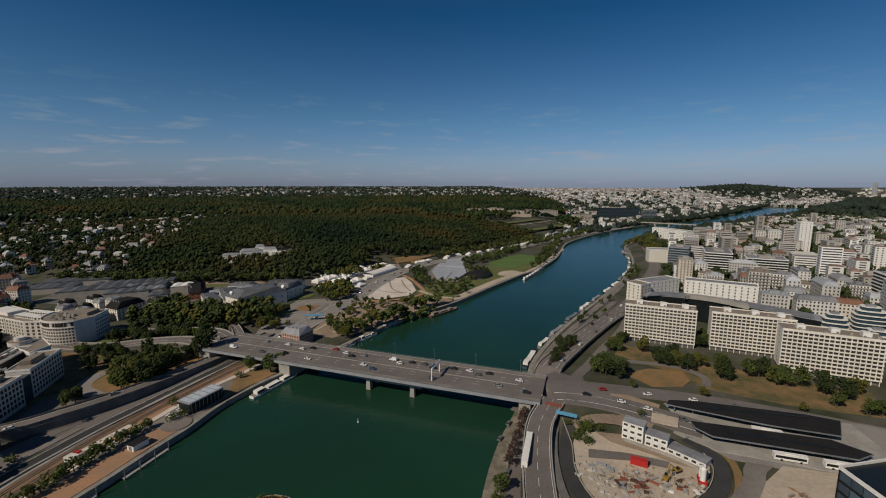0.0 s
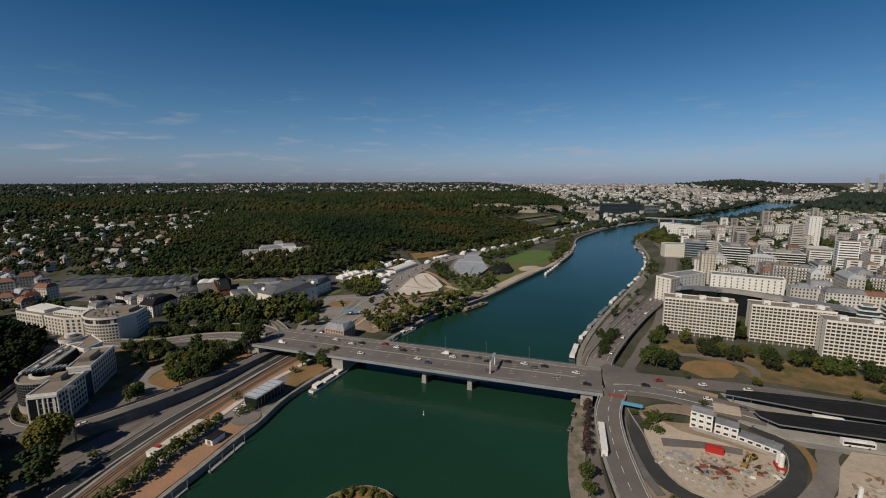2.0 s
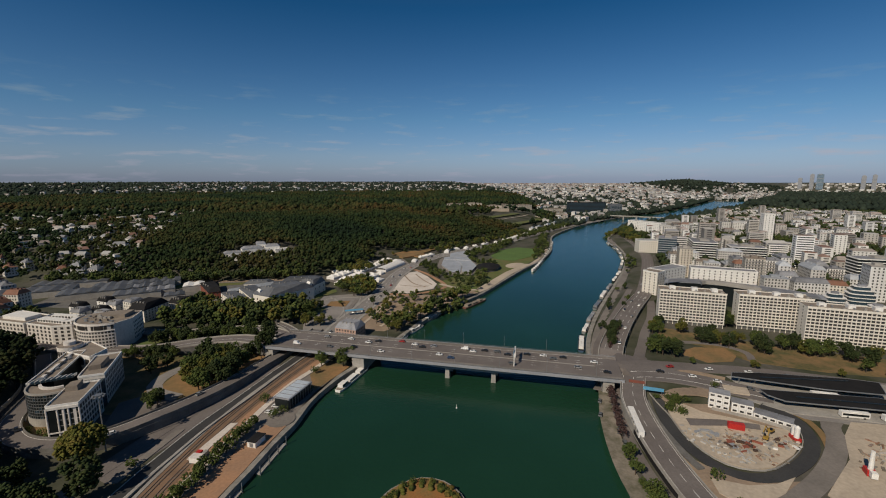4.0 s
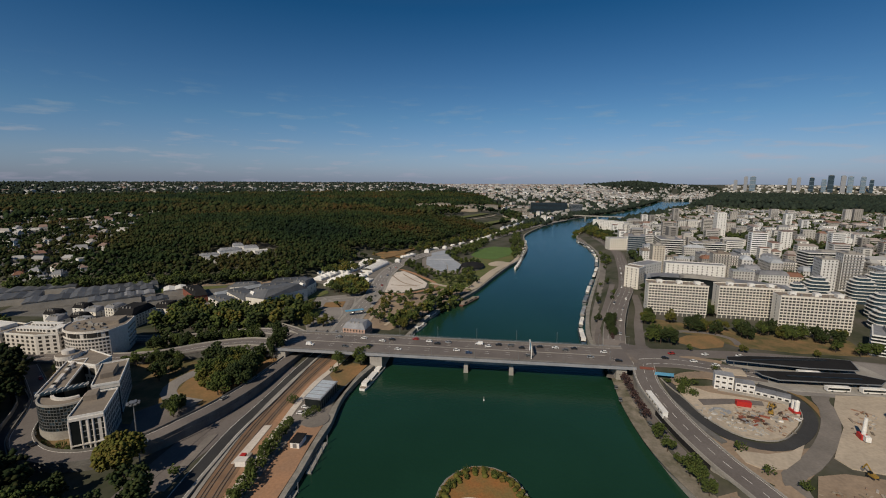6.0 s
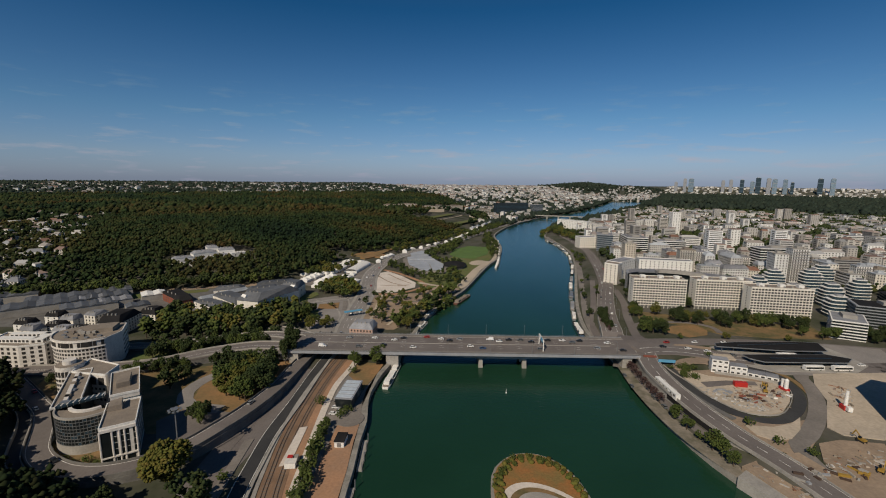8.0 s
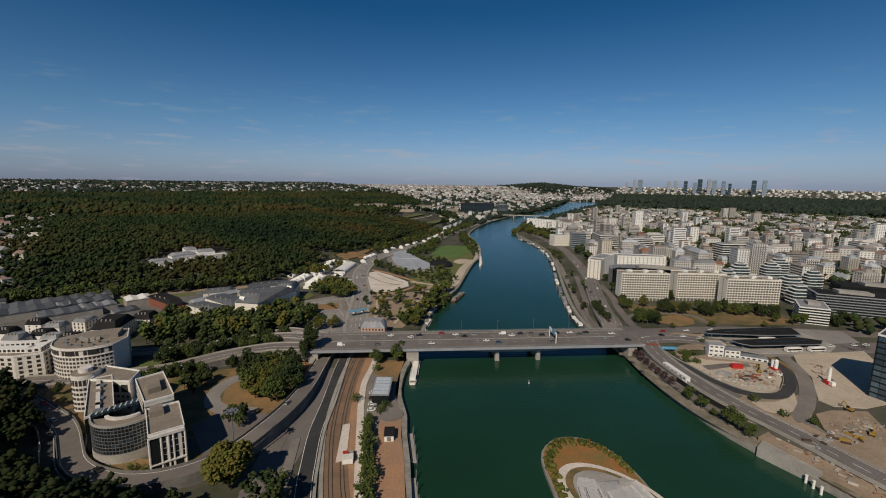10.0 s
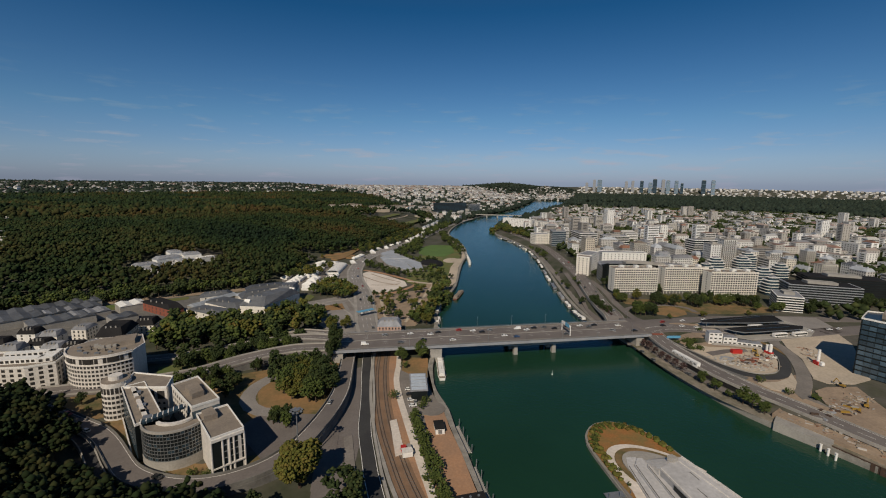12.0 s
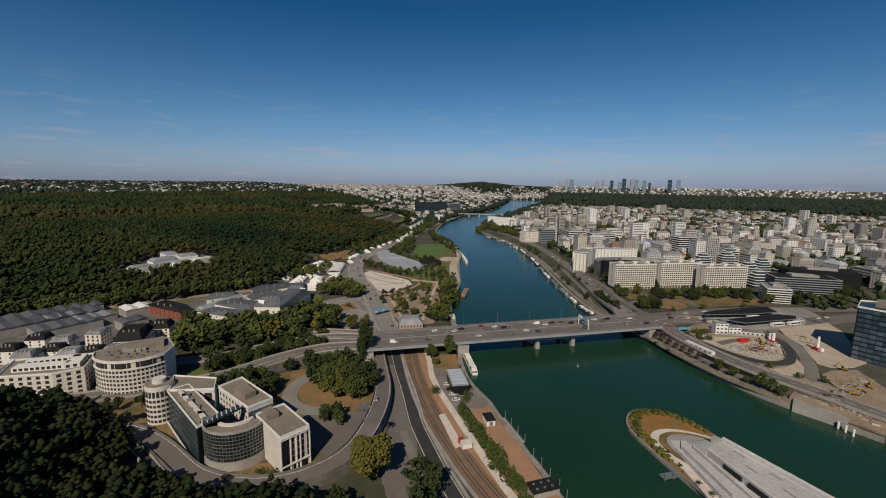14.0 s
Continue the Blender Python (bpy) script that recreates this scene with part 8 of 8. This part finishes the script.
# the main volume: a deck that falls to the forecourt at its prow, and leans in at its foot
MAIN = rel((-80, 90), (-77.6, 110), (-62.6, 110.6), (-68.6, 71), (-73, 40), (-85, -40), (-122, -40), (-102, 46), (-87.4, 82))
FOOT = rel((-80, 90), (-76.6, 110), (-61.8, 111), (-67.6, 71), (-72, 40), (-84, -40), (-121, -40), (-101, 46), (-86.4, 82))
Shape().prism(ccw(FOOT), 0, 6.6, ccw(MAIN)).make("main_hall", PALE_CONC, chall, "pale concrete roof deck")
prow = rel((-80, 90), (-72.8, 121), (-64, 118.4), (-62.6, 110.62), (-77.6, 110.02))
Shape().add([(*prow[0], 1.6), (*prow[1], 1.6), (*prow[2], 6.58), (*prow[3], 6.58), (*prow[0], 0), (*prow[1], 0), (*prow[2], 0), (*prow[3], 0)],
            [(0, 3, 2, 1), (0, 1, 5, 4), (1, 2, 6, 5), (2, 3, 7, 6), (3, 0, 4, 7), (4, 5, 6, 7)]).make("prow_ramp", WARM_WHITE, chall, "white sloping prow ramp")
for a, b, w, z in (((-77.4, 109.8), (-87.2, 82), .5, 7.1), ((-87.2, 82), (-101.6, 46), .5, 7.1), ((-62.9, 110.4), (-68.9, 71), .5, 7.2), ((-68.9, 71), (-73.2, 40), .5, 7.2), ((-66.5, 109), (-72.5, 72), .25, 6.85)):
    Shape().ribbon(rel((-80, 90), a, b), w, z, .7).make("roof_upstand", WARM_WHITE, chall, "pale roof edge")
Shape().prism(ccw(rel((-80, 90), (-69.5, 112.4), (-66.8, 112.2), (-66.6, 109.4), (-69.3, 109.6))), 6.2, 8.2).make("roof_cabin", CONCRETE, chall)
for k in range(5):
    Shape().ribbon(rel((-80, 90), (-69 - k * 1.7 - (k % 2) * 5, 103 - k * 7), (-70.2 - k * 1.7 - (k % 2) * 5, 98.5 - k * 7)), .3, 6.72, .2).make("roof_slot", DARK_CONCRETE, chall, "narrow dark roof slot")
for a, b in (((-79.8, 101.9), (-82.9, 94)), ((-84.0, 91.2), (-86.6, 83.4))):
    Shape().ribbon(rel((-80, 90), a, b), .9, 5.6, 1.9, -.1).make("strip_window", GLASS, chall, "dark strip window")
for a, b, z in (((-81.0, 121.2), (-95.8, 95), 2.3), ((-79.2, 119.2), (-92.8, 93), 3.2), ((-76.2, 115.6), (-89, 88), 4.0)):
    Shape().ribbon(rel((-80, 90), a, b), .3, z - .45, .6).make("roof_upstand", DARK_CONCRETE, chall, "dark roof joint")
for i in range(26):
    a = float(rng.uniform(0, 1))
    x, y = -82 + 30 * a, 140 + 9 * math.sin(a * 3.1) + float(rng.uniform(-4, 1))
    if x < -55:
        tree("bush", x, y, float(rng.uniform(.3, .65)), 1.9, "island shrubs")
for x, y in ((-84, 136), (-87, 128), (-86, 122), (-90, 114), (-95, 104), (-97, 98), (-99, 92), (-101.5, 86)):
    tree("bush", x, y, .45, 2.0, "island shrubs")
e_ = np.array([p for p in TIP if p[1] > 100])
k_ = rng.integers(0, len(e_), 420)
f_ = rng.uniform(.78, .93, 420)
ex, ey = e_[k_, 0] * f_ + -68 * (1 - f_), e_[k_, 1] * f_ + 122 * (1 - f_) + rng.uniform(-1, 1, 420)
s_q = rng.uniform(.35, 1.0, 420)
keep_ = (ey > 118) & ((ex - IC[0]) ** 2 / 17.5 ** 2 + (ey - IC[1]) ** 2 / 26.5 ** 2 > 1.05)
tagged(new("rim_shrubbery", clumps("rim_shrubbery", LEAVES_YELLOW, np.stack([ex, ey, 1.9 + s_q * .5], 1)[keep_], np.stack([s_q * 1.3, s_q * 1.3, s_q], 1)[keep_], jitter=.35)), "low green and yellow shrubs round the island tip", "shrubs", kind="stuff")
jetty = thing("jetty", "small grey steel jetty beside the island", "jetty", (-97, 113.6, 0), -18)
Shape().box(-5, -1.6, .8, 5, 1.6, 1.2).make("deck", METAL, jetty)
for px in (-4.5, 0, 4.5):
    Shape().tube(px, -1.5, -3, 3.5, .18, k=6).make("pile", METAL, jetty)
for x, y in ((-44, 207),):
    b_ = thing("river_buoy", "small white river marker post", "buoy", (x, y, 0), 0, "river markers")
    Shape().tube(0, 0, -1, .5, .5, .4, 10).make("float", WHITE, b_)
    Shape().tube(0, 0, .5, 2.4, .12, .08, 6).make("post", WHITE, b_)

# ---- far road bridge over the bend ----
fb_ = thing("far_bridge", "distant pale road bridge over the river bend", "bridge", (560, 1262, 0), -38)
Shape().box(-30, -6, 9, 260, 6, 10.4).make("deck", CONCRETE, fb_)
for i in range(6):
    Shape().box(20 + i * 36, -5, -3, 24 + i * 36, 5, 9).make("pier", CONCRETE, fb_)
for s in (-6, 6):
    Shape().box(-30, s - .2, 10.4, 260, s + .2, 11.3).make("parapet", CONCRETE, fb_)

# ---- vehicles ----
PAINTS = [mat("car_white", (.75, .75, .74), (.72, .72, .71), .3, .5, spec=.6), mat("car_silver", (.38, .39, .40), (.36, .37, .38), .3, .5, metal=.4, spec=.6), mat("car_black", (.02, .02, .022), (.025, .025, .027), .25, .5, spec=.6),
          mat("car_grey", (.12, .125, .13), (.11, .115, .12), .3, .5, spec=.6), mat("car_red", (.36, .03, .025), (.33, .03, .025), .3, .5, spec=.6), mat("car_blue", (.04, .08, .17), (.04, .07, .15), .3, .5, spec=.6)]
NAMES = ["white", "silver", "black", "dark grey", "red", "dark blue"]


def make_car(k, van=False):
    n, hgt = (5.2, 2.3) if van else (4.3, 1.5)
    t = thing("van" if van else "car", f"{NAMES[k]} {'delivery van' if van else 'passenger car'} on the road", "van" if van else "car", (0, 0, -50), 0, "vehicles")
    side = [(-n / 2, .35), (n / 2 - .1, .35), (n / 2, .6), (n / 2 - .15, .85), (n * .22, 1.0), (-n / 2 + .1, 1.0), (-n / 2, .8)]
    v = [(x, -.87, z) for x, z in side] + [(x, .87, z) for x, z in side]
    m = len(side)
    f = [tuple(range(m)), tuple(range(2 * m - 1, m - 1, -1))] + [(i, i + m, (i + 1) % m + m, (i + 1) % m) for i in range(m)]
    Shape().add(v, f).make("body", PAINTS[k], t)
    a0, a1, b0, b1 = (-n / 2 + .1, n * .24, -n / 2 + .25, n * .1) if van else (-n * .44, n * .24, -n * .32, n * .08)
    Shape().prism([(a0, -.82), (a1, -.82), (a1, .82), (a0, .82)], 1.0, hgt - .12, [(b0, -.68), (b1, -.68), (b1, .68), (b0, .68)]).make("cabin", PAINTS[k] if van else GLASS, t)
    Shape().box(b0, -.68, hgt - .12, b1, .68, hgt).make("roof", PAINTS[k], t)
    for px in (-n * .31, n * .31):
        for s in (-1, 1):
            w = Shape().tube(0, 0, -.11, .11, .33, k=10).make("wheel", RUBBER, t)
            w.matrix_basis = pose(px, s * .8, .33, 90, 0, 0)
    return t


def car_kind():
    return int(rng.choice([0, 0, 0, 1, 1, 2, 2, 3, 3, 4, 5]))


_proto = {}


def car(x, y, z, turn, k=None, van=False):
    k = car_kind() if k is None else k
    if (k, van) not in _proto:
        _proto[k, van] = make_car(k, van)
        _proto[k, van].matrix_basis = pose(x, y, z, 0, 0, turn)
        return _proto[k, van]
    return copy_thing(_proto[k, van], pose(x, y, z, 0, 0, turn))


for s, lane, k, van in ((6, 8.2, 0, 1), (30, 8.2, 3, 0), (38, 24.2, 0, 0), (46, 11.4, 2, 0), (52, 21, 0, 0), (58, 24.2, 2, 0), (66, 8.2, 0, 0), (84, 24.2, 0, 0), (90, 21, 2, 0), (97, 24.2, 1, 0), (104, 11.4, 0, 0), (118, 24.2, 0, 1), (124, 21, 0, 0),
                        (131, 24.2, 2, 0), (139, 24.2, 3, 0), (146, 21, 2, 0), (150, 8.2, 3, 0), (158, 24.2, 2, 0), (168, 24.2, 0, 0), (174, 21, 3, 0), (180, 24.2, 2, 0), (188, 11.4, 1, 0), (198, 21, 0, 0), (204, 8.2, 2, 0), (20, 24.2, 1, 0), (74, 27.4, 4, 0), (112, 8.2, 5, 0)):
    x, y = on_bridge(s, lane)
    car(x, y, DECK + .01, BTURN + (180 if lane > 16 else 0), k, bool(van))


def cars_along(line, zs, off, step, first=10.0, flip=False, jit=6.0):
    zs = zs if isinstance(zs, list) else [zs] * len(line)
    c = np.cumsum([0] + [math.dist(a, b) for a, b in zip(line[:-1], line[1:])])
    d = first
    while d < c[-1] - 5:
        x, y = np.interp(d, c, [p[0] for p in line]), np.interp(d, c, [p[1] for p in line])
        x2, y2 = np.interp(d + 1, c, [p[0] for p in line]), np.interp(d + 1, c, [p[1] for p in line])
        a = math.atan2(y2 - y, x2 - x)
        car(float(x - math.sin(a) * off), float(y + math.cos(a) * off), float(np.interp(d, c, zs)) + .05, math.degrees(a) + (180 if flip else 0))
        d += step + float(rng.uniform(-jit, jit))


cars_along(vline, vz, 2.2, 95, 30)
cars_along(vline, vz, -2.2, 120, 55, True)
cars_along(aline[:44], az_[:44], 3.4, 46, 20, True)
cars_along(aline[:44], az_[:44], -3.4, 50, 30)
cars_along(line[:44], zs[:44], 4.2, 38, 18, True)
cars_along(line[:44], zs[:44], -4.2, 36, 12)
ql = curve(QR, 4)
cars_along(curve([(70, 214), (100, 204), (135, 183), (170, 164), (215, 149)], 5), [gz(*p) + .52 for p in curve([(70, 214), (100, 204), (135, 183), (170, 164), (215, 149)], 5)], 2.5, 15, 6)
cars_along(curve([(80, 226), (125, 222), (165, 208), (205, 188)], 5), [gz(*p) + .44 for p in curve([(80, 226), (125, 222), (165, 208), (205, 188)], 5)], -2.5, 19, 8, True)
for i in range(7):
    car(-141 + i * .9 + (i % 2) * 2, 207 + i * 2.9, 3.15, -20 + 90 * (i % 2))
for x, y, a in ((20, 190, 70), (27, 187, 60), (24, 176, 75), (29, 172, 70), (27, 163, 70), (33, 200, 60)):
    if x > 24:
        car(x, y, 3.2, a, (0, 3)[int(x) % 2])

# lamps along the avenue and the riverside road
for pts, heights, off in ((aline[:60:5], az_[:60:5], 8.5), (line[3:60:5], zs[3:60:5], 9.2)):
    for (x, y), z in zip(pts, heights):
        copy_thing(_lamp, pose(x + off * .9, y - off * .4, z + .1, 0, 0, 60))
